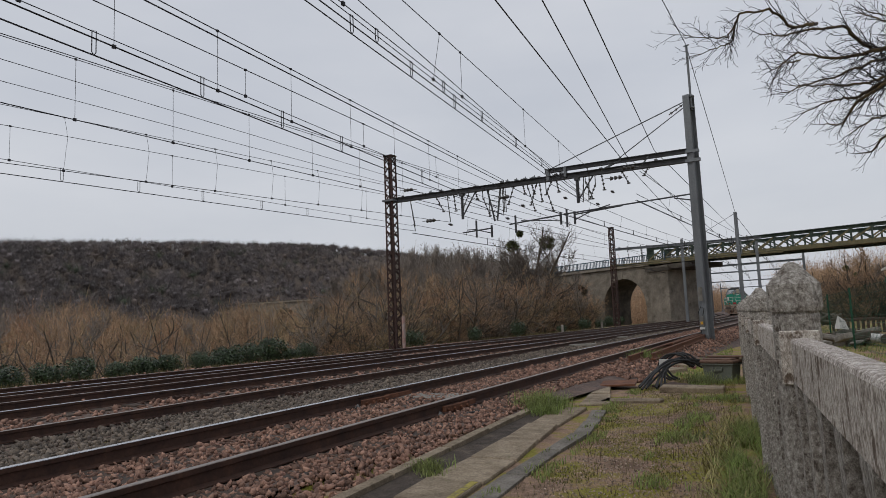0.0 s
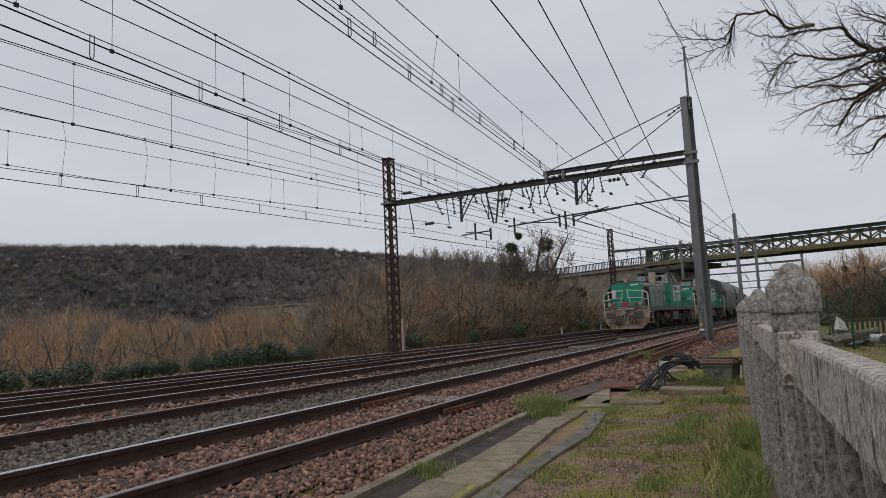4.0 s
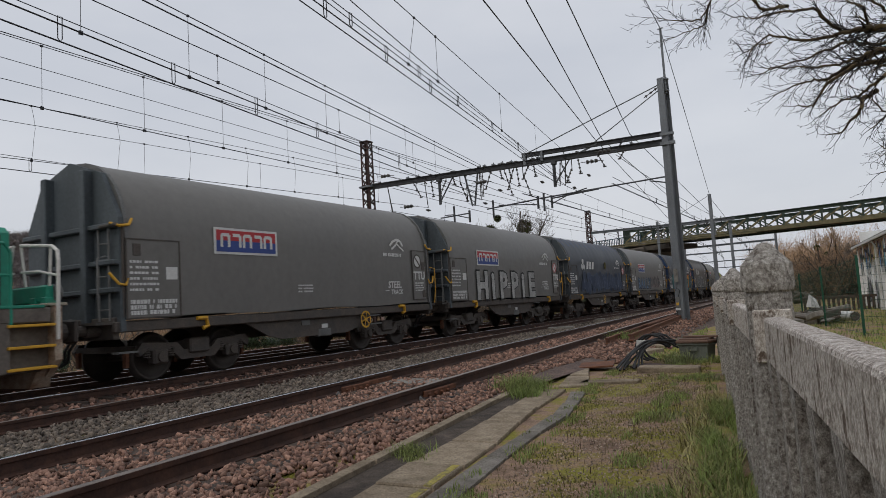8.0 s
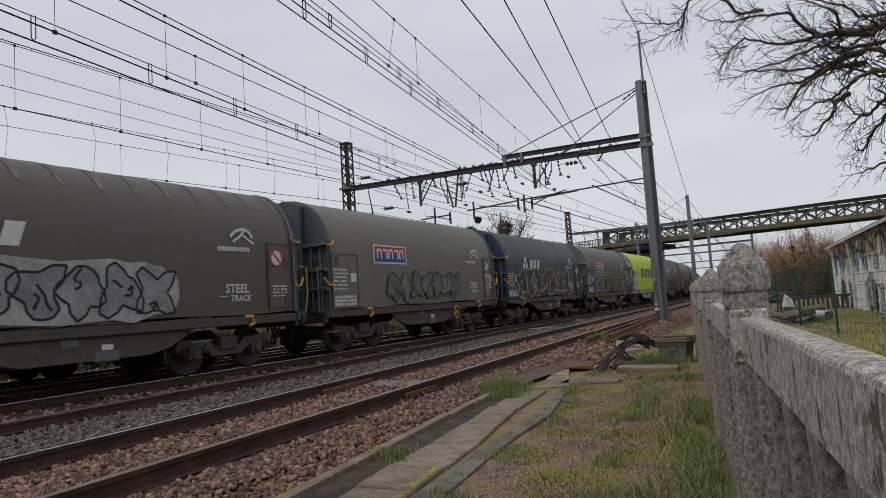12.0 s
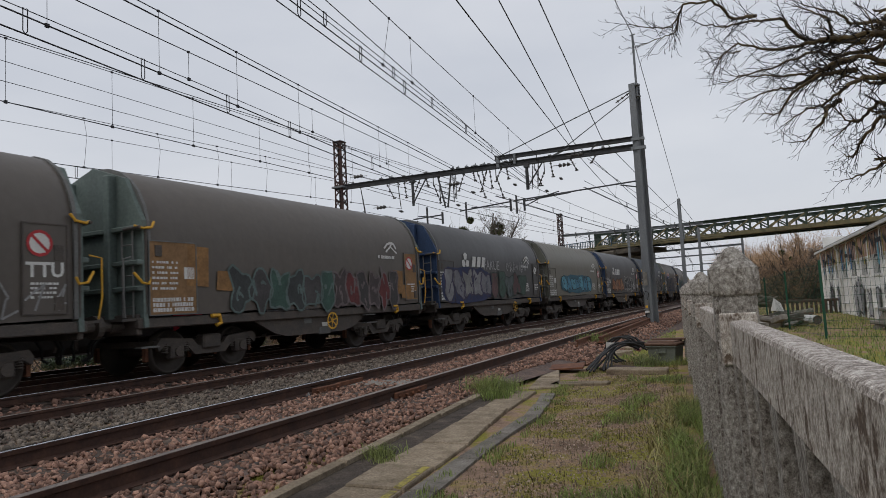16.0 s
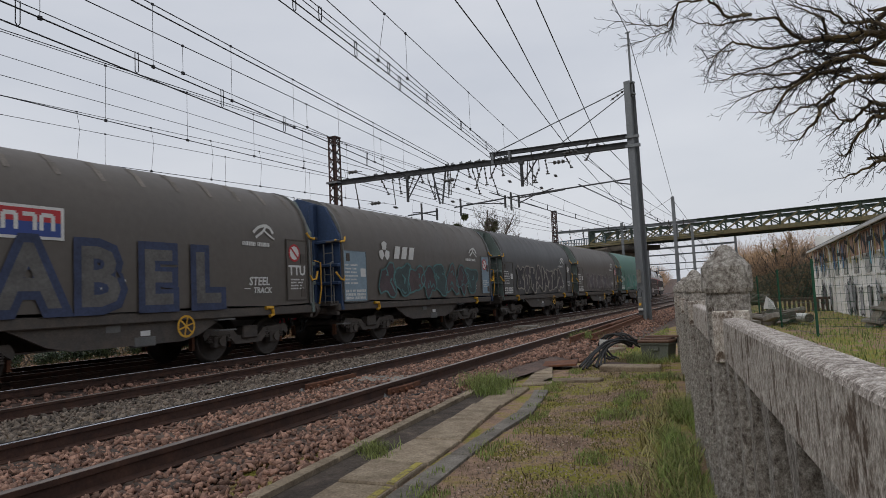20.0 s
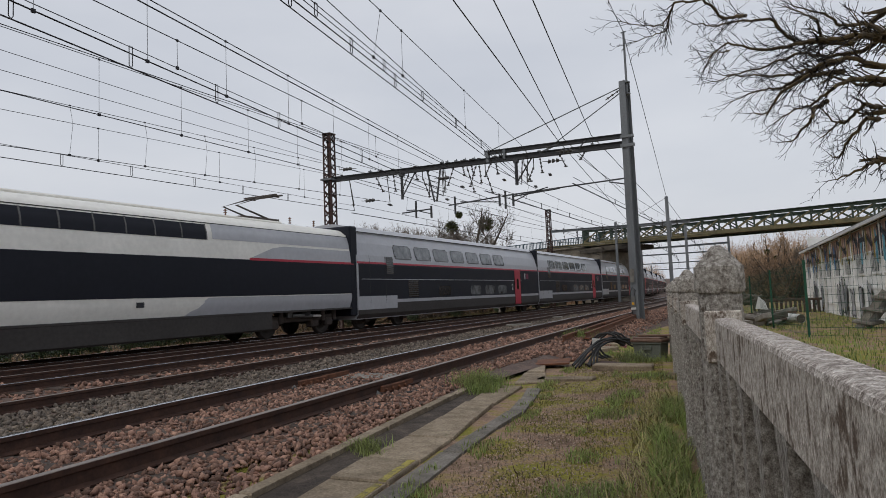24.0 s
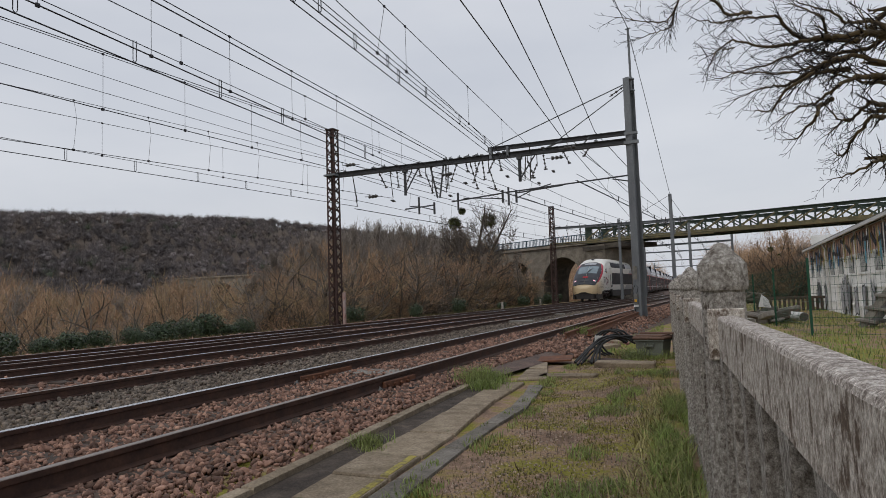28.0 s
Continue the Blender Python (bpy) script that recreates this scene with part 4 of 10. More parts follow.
for side in (0, 1):
    o = bn * (4.2 * side)
    at = lambda s, z: BA + o + bd * s + Vector((0, 0, z))
    part("top_chord", Geo().beam(at(0, Z1), at(L, Z1), 0.42, 0.05).beam(at(0, Z1 - 0.16), at(L, Z1 - 0.16), 0.06, 0.3), M_GREEN_ST, bridge)
    part("bottom_chord", Geo().beam(at(0, Z0 + 0.05), at(L, Z0 + 0.05), 0.45, 0.06).beam(at(0, Z0 + 0.25), at(L, Z0 + 0.25), 0.06, 0.40), M_OCHRE_ST if side == 0 else M_GREEN_ST, bridge)
    n = int(L / 1.62)
    for k in range(n):
        s0, s1 = L * k / n, L * (k + 1) / n
        part("vertical", Geo().beam(at(s0, Z0 + 0.4), at(s0, Z1 - 0.3), 0.16, 0.1, (bn.x, bn.y, 0)), M_GREEN_ST, bridge)
        part("diagonal", Geo().beam(at(s0, Z0 + 0.4), at(s1, Z1 - 0.3), 0.15, 0.03, (bn.x, bn.y, 0)), M_OCHRE_ST, bridge)
        part("diagonal", Geo().beam(at(s0, Z1 - 0.3) + bn * 0.05, at(s1, Z0 + 0.4) + bn * 0.05, 0.13, 0.03, (bn.x, bn.y, 0)), M_GREEN_ST, bridge)
part("deck", Geo().beam(BA + bn * 2.1 + Vector((0, 0, Z0 + 0.3)), BB + bn * 2.1 + Vector((0, 0, Z0 + 0.3)), 3.9, 0.2), M_DARKST, bridge)
for k in range(24):
    s = L * (k + 0.5) / 24
    part("cross_girder", Geo().beam(BA + bd * s + bn * 0.1 + Vector((0, 0, Z0 + 0.1)), BA + bd * s + bn * 4.1 + Vector((0, 0, Z0 + 0.1)), 0.12, 0.22), M_GREEN_ST, bridge)
part("end_frame", Geo().box(BA + Vector((0.2, 0.3, 7.35)), (0.7, 0.5, 2.0)).box(BA + bn * 4.2 + Vector((0.2, 0.3, 7.35)), (0.7, 0.5, 2.0)), M_GREEN_ST, bridge)
part("walkway", Geo().beam(BA + Vector((-4, -0.9, Z0 - 0.1)), BA + bd * 14 + Vector((0, -0.9, Z0 - 0.1)), 0.5, 0.08).path([BA + Vector((-4, -1.1, Z0 + 0.1)), BA + bd * 14 + Vector((0, -1.1, Z0 + 0.1))], 0.06, 6), M_OCHRE_ST, bridge)

via = thing("stone_viaduct", "pale weathered stone arch viaduct leading to the girder bridge", "viaduct")
VA = Vector((-17.2, 75.0, 0)); VT = 6.35
# the axis runs straight, then swings to the west
VIA_AXIS = [(VA, radians(154.0))]
for k in range(280):
    p_, a_ = VIA_AXIS[-1]
    VIA_AXIS.append((p_ + Vector((math.cos(a_), math.sin(a_), 0)) * 0.5, radians(154.0 + 30.0 * smooth(40, 80, 0.5 * k))))


def via_at(u, w, z):
    k = clamp(u / 0.5, 0, 279)
    p_, a_ = VIA_AXIS[int(k)]
    return p_ + Vector((math.cos(a_), math.sin(a_), 0)) * (u - 0.5 * int(k)) + Vector((math.sin(a_), -math.cos(a_), 0)) * w + Vector((0, 0, z))


def via_block(g, u0, u1, w0, w1, z0, z1):
    vs = [via_at(u, w, z) for u in (u0, u1) for w in (w0, w1) for z in (z0, z1)]
    return g.add(vs, [(0, 1, 3, 2), (4, 6, 7, 5), (0, 4, 5, 1), (2, 3, 7, 6), (0, 2, 6, 4), (1, 5, 7, 3)])


part("abutment_pier", via_block(Geo(), -0.3, 2.3, -0.35, 4.9, -3, 6.2), M_STONE, via, "squared pale stone pier")
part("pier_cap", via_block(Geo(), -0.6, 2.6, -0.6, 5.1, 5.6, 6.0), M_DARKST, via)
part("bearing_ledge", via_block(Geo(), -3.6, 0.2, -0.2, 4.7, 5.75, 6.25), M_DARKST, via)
part("pier_base", via_block(Geo(), -0.6, 2.6, -0.6, 5.1, -3, 0.15), M_STONE, via)
u = 2.3
while u < 98:
    op, pw, zs = 6.4, 1.7, 1.95
    face = []
    r = op / 2
    n = 14
    arc = [(u + 0.9 + r - r * math.cos(math.pi * i / n), zs + r * math.sin(math.pi * i / n)) for i in range(n + 1)]
    zb = -9.0
    u0, u1 = u, u + 0.9 + op + 0.8
    for w, flip in ((0, False), (4.5, True)):
        g = Geo()
        vs = [via_at(u0, w, zb), via_at(arc[0][0], w, zb)] + [via_at(a, w, z) for a, z in arc] + [via_at(arc[-1][0], w, zb), via_at(u1, w, zb)] + [via_at(lerp(u1, u0, i / 1), w, VT) for i in (0, 1)]
        m = len(vs)
        g.v = [tuple(p) for p in vs]
        k = 2
        fs = [(0, 1, 2, m - 1)]
        top = []
        for i in range(n):
            g.v.append(tuple(via_at(arc[i][0], w, VT)))
        g.v.append(tuple(via_at(arc[n][0], w, VT)))
        for i in range(n):
            fs.append((2 + i, 3 + i, m + i + 1, m + i))
        fs += [(0, 1, 2, m, m - 1), (2 + n, 3 + n, 4 + n, m - 2, m + n)]
        g.f = fs[1:]
        part("spandrel_wall", g, M_STONE, via)
    g = Geo()
    vs, fs = [], []
    line = [(arc[0][0], zb)] + arc + [(arc[-1][0], zb)]
    for a, z in line:
        vs += [via_at(a, 0, z), via_at(a, 4.5, z)]
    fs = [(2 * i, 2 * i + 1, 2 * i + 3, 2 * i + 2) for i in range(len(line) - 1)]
    part("arch_soffit", g.add(vs, fs), M_DARKST, via, "dark underside of the arch")
    g = Geo()
    for i in range(n):
        a0, a1 = math.pi * i / n, math.pi * (i + 0.94) / n
        c = u + 0.9 + r
        q = [(c - rr * math.cos(a), zs + rr * math.sin(a)) for rr in (r, r + 0.55) for a in (a0, a1)]
        vs = [via_at(q[j][0], w, q[j][1]) for w in (-0.06, 0.05) for j in (0, 1, 3, 2)]
        faces = [(0, 1, 2, 3), (0, 4, 5, 1), (1, 5, 6, 2), (2, 6, 7, 3), (3, 7, 4, 0)]
        if u < 18:
            part("voussoir", Geo().add(vs, faces), M_STONE, via)
        else:
            g.add(vs, faces)
    if u >= 18:
        part("voussoir_ring", g, M_STONE, via)
    u = u1
for k in range(14):
    a_, b_ = lerp(-0.6, u, k / 14), lerp(-0.6, u, (k + 1) / 14)
    part("cornice", via_block(Geo(), a_, b_, -0.3, 4.8, VT, VT + 0.28), M_STONE, via)
    part("roadway", via_block(Geo(), a_, b_, 0.0, 4.5, VT + 0.28, VT + 0.4), M_DARKST, via)
rl = thing("bridge_railing", "blue-green iron railing along the viaduct parapet", "railing")
part("top_rail", Geo().path([via_at(k, -0.2, VT + 1.2) for k in range(0, 71, 5)], 0.05, 6), M_BLUE_RAIL, rl)
part("bottom_rail", Geo().path([via_at(k, -0.2, VT + 0.42) for k in range(0, 71, 5)], 0.04, 6), M_BLUE_RAIL, rl)
k = 0.0
while k < 70:
    part("railing_post", via_block(Geo(), k, k + 0.09, -0.25, -0.15, VT + 0.28, VT + 1.25), M_BLUE_RAIL, rl)
    g = Geo()
    for j in range(1, 6):
        via_block(g, k + j * 0.25, k + j * 0.25 + 0.07, -0.22, -0.18, VT + 0.42, VT + 1.2)
    part("baluster_panel", g, M_BLUE_RAIL, rl)
    k += 1.5


# ---- rolling stock: built round the rail level, +X is the side that the camera sees, -Y the front ----
M_BLACK = mat("black_underframe", (0.062, 0.056, 0.052), 0.65, 0.1, 0.4, 4.0, (0.09, 0.073, 0.06), 0.002, 40)
M_WHEEL = mat("wheel_steel", (0.065, 0.055, 0.048), 0.6, 0.5, 0.3, 5.0)
M_TREAD = mat("wheel_tread", (0.4, 0.4, 0.42), 0.3, 1.0, 0.1, 5.0)
M_YEL = mat("yellow_handle", (0.62, 0.34, 0.03), 0.6, 0, 0.25, 6.0)
M_WHITE = mat("white_lettering", (0.62, 0.62, 0.60), 0.7, 0, 0.15, 3.0)
M_RED = mat("red_paint", (0.42, 0.028, 0.035), 0.5, 0, 0.15, 3.0)
M_BLUE = mat("blue_paint", (0.03, 0.06, 0.24), 0.5, 0, 0.15, 3.0)
M_TIN = mat("grey_metal", (0.16, 0.16, 0.155), 0.6, 0.3, 0.3, 4.0)
M_RUBBER = mat("black_rubber_hose", (0.02, 0.02, 0.02), 0.7, 0, 0.2, 8.0)


def text_geo(word, size, bold=0.0, shear=0.0):
    """The outlines of a word in the built-in font, as flat faces in the x-z plane, centred."""
    cu = bpy.data.curves.new("lettering", "FONT")
    cu.body, cu.size, cu.offset, cu.shear, cu.align_x, cu.align_y = word, size, bold, shear, "CENTER", "CENTER"
    cu.resolution_u = 2
    ob = bpy.data.objects.new("lettering", cu)
    me = bpy.data.meshes.new_from_object(ob)
    g = Geo()
    g.v = [(v.co.x, 0.0, v.co.y) for v in me.vertices]
    g.f = [tuple(p.vertices) for p in me.polygons]
    bpy.data.objects.remove(ob); bpy.data.curves.remove(cu); bpy.data.meshes.remove(me)
    return g


def on_side(g, x, y, z, sx=1.0, sz=1.0):
    """Flat work in the x-z plane laid on the side that faces +X, reading towards +Y."""
    h = Geo()
    h.v = [(x, y + p[0] * sx, z + p[2] * sz) for p in g.v]
    h.f = g.f
    return h


def flat(pts):
    """A flat outline in the x-z plane."""
    g = Geo(); g.v = [(a, 0.0, b) for a, b in pts]; g.f = [tuple(range(len(pts)))]
    return g


def rows_of_bars(rng, w, h, n, fill=0.6):
    """Writing too small to read, as bars."""
    g = Geo()
    for k in range(n):
        z = h / 2 - (k + 0.5) * h / n
        a = -w / 2
        while a < w / 2 - 0.04:
            l = min(rng.uniform(0.025, 0.075), w / 2 - a)
            g.add([(a, 0, z - h / n * fill / 2), (a + l, 0, z - h / n * fill / 2), (a + l, 0, z + h / n * fill / 2), (a, 0, z + h / n * fill / 2)], [(0, 1, 2, 3)])
            a += l + (rng.uniform(0.012, 0.02) if rng.random() < 0.8 else 0.07)
    return g


def blob_letter(rng, w, h, grow=0.0):
    """One fat sprayed letter: an uneven rounded outline."""
    n = 18; pts = []
    ph, k, sq = rng.uniform(0, 6.28), rng.choice((2, 3, 4)), rng.uniform(0.2, 0.34)
    for i in range(n):
        a = 2 * math.pi * i / n
        r = 1 + sq * math.sin(k * a + ph) + 0.1 * math.sin(5 * a + ph * 2)
        c, s = math.cos(a), math.sin(a)
        q = max(abs(c), abs(s)) ** 0.75
        pts.append((w * 0.5 * r * c / q + grow * c, h * 0.5 * r * s / q + grow * s))
    return pts


def ribbon(pts, w):
    """A brush stroke of width w along pts in the x-z plane."""
    g = Geo()
    for (a, b), (c, d) in zip(pts[:-1], pts[1:]):
        l = math.hypot(c - a, d - b) or 1
        nx, nz = -(d - b) / l * w / 2, (c - a) / l * w / 2
        g.add([(a - nx, 0, b - nz), (c - nx, 0, d - nz), (c + nx, 0, d + nz), (a + nx, 0, b + nz)], [(0, 1, 2, 3)])
    return g


SPRAY = {}


def spray(color):
    if color not in SPRAY:
        SPRAY[color] = mat("spray_paint", color, 0.75, 0, 0.35, 2.2, [c * 0.55 for c in color])
    return SPRAY[color]


def graffiti(parent, x, y0, y1, z0, z1, fills, line, seed, halo=None, letters=None, soft=False):
    """A sprayed piece across the side: halo, fat letters and outline strokes."""
    rng = random.Random(seed)
    n = letters or max(3, int((y1 - y0) / ((z1 - z0) * 0.75)))
    w, h = (y1 - y0) / n, z1 - z0
    if halo:
        g = Geo()
        pts = []
        m = 40
        for i in range(m):
            a = 2 * math.pi * i / m
            pts.append(((y1 - y0) * 0.54 * math.copysign(abs(math.cos(a)) ** 0.5, math.cos(a)), h * (0.62 + rng.uniform(-0.06, 0.12)) * math.copysign(abs(math.sin(a)) ** 0.6, math.sin(a))))
        part("sprayed_cloud", on_side(flat(pts), x, (y0 + y1) / 2, (z0 + z1) / 2), spray(halo), parent, "sprayed graffiti background")
    for i in range(n):
        yc, zc = y0 + (i + 0.5) * w, (z0 + z1) / 2 + rng.uniform(-0.05, 0.05)
        o = blob_letter(rng, w * 1.02, h * 0.92)
        cx = [(a * 1.0, b) for a, b in o]
        l = part("sprayed_letter", on_side(flat(cx), x + 0.003, yc, zc), spray(fills[i % len(fills)]), parent, "sprayed graffiti letter")
        g = ribbon(cx + [cx[0]], h * 0.055)
        for _ in range(2):
            p = [(rng.uniform(-0.28, 0.28) * w, rng.uniform(-0.3, 0.3) * h)]
            for _ in range(3):
                p.append((p[-1][0] + rng.uniform(-0.2, 0.2) * w, p[-1][1] + rng.uniform(-0.25, 0.25) * h))
            h2 = ribbon(p, h * 0.06)
            g.add(h2.v, h2.f)
        part("outline", on_side(g, x + 0.006, yc, zc), spray(line), l, "sprayed outline")


def scrawl(parent, x, y0, y1, z0, z1, color, seed, n=6, w=0.035):
    """Thin handwritten tag strokes, not readable."""
    rng = random.Random(seed); g = Geo()
    for i in range(n):
        c = lerp(y0, y1, (i + 0.5) / n); d = (y1 - y0) / n
        p = [(c + rng.uniform(-0.5, 0.2) * d, rng.uniform(z0, z1))]
        for _ in range(4):
            p.append((c + rng.uniform(-0.5, 0.5) * d, rng.uniform(z0, z1)))
        r = ribbon([(a, b) for a, b in p], w)
        g.add(r.v, r.f)
    part("tag", on_side(g, x, 0, 0), spray(color), parent, "thin sprayed tag")


def wheel_geo(r=0.46):
    g = Geo()
    prof = [(0.0, r + 0.028), (0.03, r + 0.028), (0.045, r), (0.135, r - 0.006), (0.135, r - 0.06), (0.09, r - 0.075), (0.075, 0.14), (0.12, 0.1), (0.12, 0.0)]
    n = 28; vs, fs = [], []
    for a, rr in prof:
        vs += [(a, rr * math.cos(2 * math.pi * i / n), rr * math.sin(2 * math.pi * i / n)) for i in range(n)]
    for k in range(len(prof) - 1):
        fs += [(k * n + i, k * n + (i + 1) % n, (k + 1) * n + (i + 1) % n, (k + 1) * n + i) for i in range(n)]
    fs.append(tuple(range(n))[::-1])
    return g.add(vs, fs)


WHEEL_R, WHEEL_L = Geo(), Geo()
_w = wheel_geo()
WHEEL_R.add([(p[0] + 0.68, p[1], p[2]) for p in _w.v], _w.f)
WHEEL_L.add([(-p[0] - 0.68, p[1], p[2]) for p in _w.v], [f[::-1] for f in _w.f])
ME_WR, ME_WL = WHEEL_R.mesh("wheel", M_WHEEL, True), WHEEL_L.mesh("wheel", M_WHEEL, True)
ME_AXLE = Geo().tube((-0.98, 0, 0), (0.98, 0, 0), 0.08, 12).mesh("axle", M_BLACK)
def axlebox_mesh(s):
    g = Geo().box((s * 0.98, 0, 0), (0.22, 0.34, 0.3), None, 0.04).tube((s * 1.08, 0, 0), (s * 1.13, 0, 0), 0.1, 12)
    return g.mesh("axlebox", M_BLACK)


def coil_mesh():
    """A coil spring as one ribbed body."""
    prof = [(0.0, 0.05), (0.02, 0.078), (0.045, 0.05), (0.065, 0.078), (0.09, 0.05), (0.11, 0.078), (0.135, 0.05), (0.155, 0.078), (0.18, 0.05), (0.2, 0.07)]
    return Geo().sweep([(math.cos(k * 0.6283), math.sin(k * 0.6283)) for k in range(10)], [lambda a, b, z=z, r=r: (a * r, b * r, z) for z, r in prof]).mesh("coil_spring", M_BLACK)


ME_BOXES, ME_COIL = (axlebox_mesh(1), axlebox_mesh(-1)), coil_mesh()
gfr = Geo()
for s in (-1, 1):
    gfr.sweep([(-1.4, 0.62), (-1.3, 0.76), (-0.5, 0.70), (-0.35, 0.55), (0.35, 0.55), (0.5, 0.70), (1.3, 0.76), (1.4, 0.62), (1.35, 0.5), (1.2, 0.6), (0.62, 0.55), (0.42, 0.36), (-0.42, 0.36), (-0.62, 0.55), (-1.2, 0.6), (-1.35, 0.5)],
              [lambda a, b, q=s: (q * 0.93, a, b), lambda a, b, q=s: (q * 1.05, a, b)])
    gfr.box((s * 1.0, 0, 0.62), (0.25, 0.5, 0.3), None, 0.03)
gfr.box((0, 0, 0.62), (1.9, 0.4, 0.2)).box((0, 1.33, 0.64), (1.9, 0.1, 0.12)).box((0, -1.33, 0.64), (1.9, 0.1, 0.12))
ME_FRAME = gfr.mesh("bogie_frame", M_BLACK)
gsh = Geo()
for s in (-1, 1):
    for d in (-1, 1):
        gsh.box((s * 0.75, d * 0.36, 0.45), (0.1, 0.07, 0.3)).box((s * 0.75, d * 1.44, 0.45), (0.1, 0.07, 0.3))
ME_SHOE = gsh.mesh("brake_gear", M_RUST)


def bogie(parent, y, base=0.9):
    b = part("bogie", ME_FRAME, None, parent, "black cast bogie frame")
    b.location = (0, y, 0)
    for d in (-base, base):
        for nm, me in (("wheel", ME_WR), ("wheel", ME_WL), ("axle", ME_AXLE), ("axlebox", ME_BOXES[0]), ("axlebox", ME_BOXES[1])):
            w = part(nm, me, None, b)
            w.location = (0, d, 0.46)
        for e in (-0.27, 0.27):
            part("coil_spring", ME_COIL, None, b).location = (1.0, d + e, 0.44)
    s = part("brake_gear", ME_SHOE, None, b)
    return b


gbf = Geo()
gbf.tube((0, 0, 0), (0, -0.34, 0), 0.13, 12).tube((0, -0.3, 0), (0, -0.56, 0), 0.10, 12).tube((0, -0.56, 0), (0, -0.62, 0), 0.22, 16).box((0, 0.02, 0), (0.36, 0.05, 0.36))
ME_BUFFER = gbf.mesh("buffer", M_BLACK)


def buffers(parent, yf, z=1.05):
    for s in (-1, 1):
        for x in (-0.875, 0.875):
            b = part("buffer", ME_BUFFER, None, parent)
            b.matrix_basis = pose(x, s * yf, z, 0, 0, 0 if s < 0 else 180)
    for s in (-1, 1):
        g = Geo().box((0, s * (yf + 0.12), 1.0), (0.12, 0.3, 0.14)).path([(0.0, s * (yf + 0.25), 0.98), (0.02, s * (yf + 0.42), 0.8), (0, s * (yf + 0.4), 0.62)], 0.035, 6)
        part("coupling_hook", g, M_BLACK, parent)
        for x in (-0.3, 0.3, 0.45):
            part("brake_hose", Geo().path([(x, s * yf, 0.95), (x, s * (yf + 0.2), 0.9), (x * 0.9, s * (yf + 0.32), 0.7), (x * 0.7, s * (yf + 0.3), 0.5), (x * 0.5, s * (yf + 0.38), 0.42)], 0.03, 6), M_RUBBER, parent)


HOOD = [(1.44, 1.22), (1.45, 2.0), (1.45, 2.75), (1.42, 3.05), (1.33, 3.38), (1.17, 3.68), (0.95, 3.93), (0.66, 4.12), (0.34, 4.22), (0.0, 4.25)]
HOOD = HOOD + [(-a, b) for a, b in HOOD[-2::-1]]
M_WAGON = {}
M_FRAME_PALE = mat("pale_grey_underframe", (0.36, 0.36, 0.345), 0.7, 0, 0.3, 2.0, (0.20, 0.19, 0.175))


def tarp_mat(color, stripes):
    key = (color, stripes)
    if key not in M_WAGON:
        M_WAGON[key] = mat("tarpaulin", color, 0.50, 0, 0.14, 0.7, [c * 0.8 + 0.005 for c in color], 0.02, 3.0, streak=0.35, spec=0.5)
    return M_WAGON[key]


def hood_geo(rng, hoops):
    """The stretched tarpaulin: slack between hoops, creased along the lower hem."""
    g = Geo(); rings = []
    ny = 90; ph = rng.uniform(0, 6)
    vs = []
    for k in range(ny + 1):
        y = lerp(-5.3, 5.3, k / ny)
        sag = abs(math.cos(math.pi * hoops * k / ny)) ** 0.7 if hoops > 1 else 0.3
        for i, (a, b) in enumerate(HOOD):
            t = clamp((b - 1.2) / 3.0, 0, 1)
            low = 1 - smooth(1.2, 2.2, b)
            f = 1 - 0.004 * sag * smooth(2.8, 3.5, b)
            bulge = 0.016 * low * math.sin(y * 2.3 + ph + math.sin(y * 1.1) * 1.6) + 0.008 * math.sin(y * 5.1 + b * 3 + ph)
            end = 1 - 0.03 * smooth(5.0, 5.3, abs(y))
            fold = 0.010 * math.sin(y * 7.3 + 2.2 * math.sin(y * 2.1 + ph) + b * 1.4) * smooth(1.3, 2.0, b) * (1 - smooth(2.9, 3.6, b)) + 0.008 * math.sin(y * 3.7 + ph * 2) * smooth(3.0, 3.6, b)
            bulge += fold
            hem = 0.018 * low * math.sin(y * 1.6 + ph) * (1 if b < 1.3 else 0)
            vs.append(((a * f * end + math.copysign(bulge, a) * (0.6 if b < 3 else 0.2)), y, b * (1 - 0.003 * sag * smooth(3.2, 4.2, b)) + hem))
    n = len(HOOD)
    fs = [(k * n + i, (k + 1) * n + i, (k + 1) * n + i + 1, k * n + i + 1) for k in range(ny) for i in range(n - 1)]
    return g.add(vs, fs)


def framed(parent, x, y, z, w, h, material):
    """A thin proud rim round a board."""
    part("board_frame", Geo().box((x, y, z + h / 2), (0.018, w + 0.03, 0.025)).box((x, y, z - h / 2), (0.018, w + 0.03, 0.025)).box((x, y - w / 2, z), (0.018, 0.025, h - 0.026)).box((x, y + w / 2, z), (0.018, 0.025, h - 0.026)), material, parent)


def tag_word(wagon, word, y, z, size, fill, line, label, thick=0.05, step=0.62):
    """A sprayed word of separate outlined letters."""
    for k, ch in enumerate(word):
        yk = y + step * size * k
        o = part("sprayed_letter", on_side(text_geo(ch, size, thick), X_S + 0.004, yk, z), spray(line), wagon, label)
        part("letter_fill", on_side(text_geo(ch, size * 0.97, thick * 0.25), X_S + 0.008, yk, z), spray(fill), o)


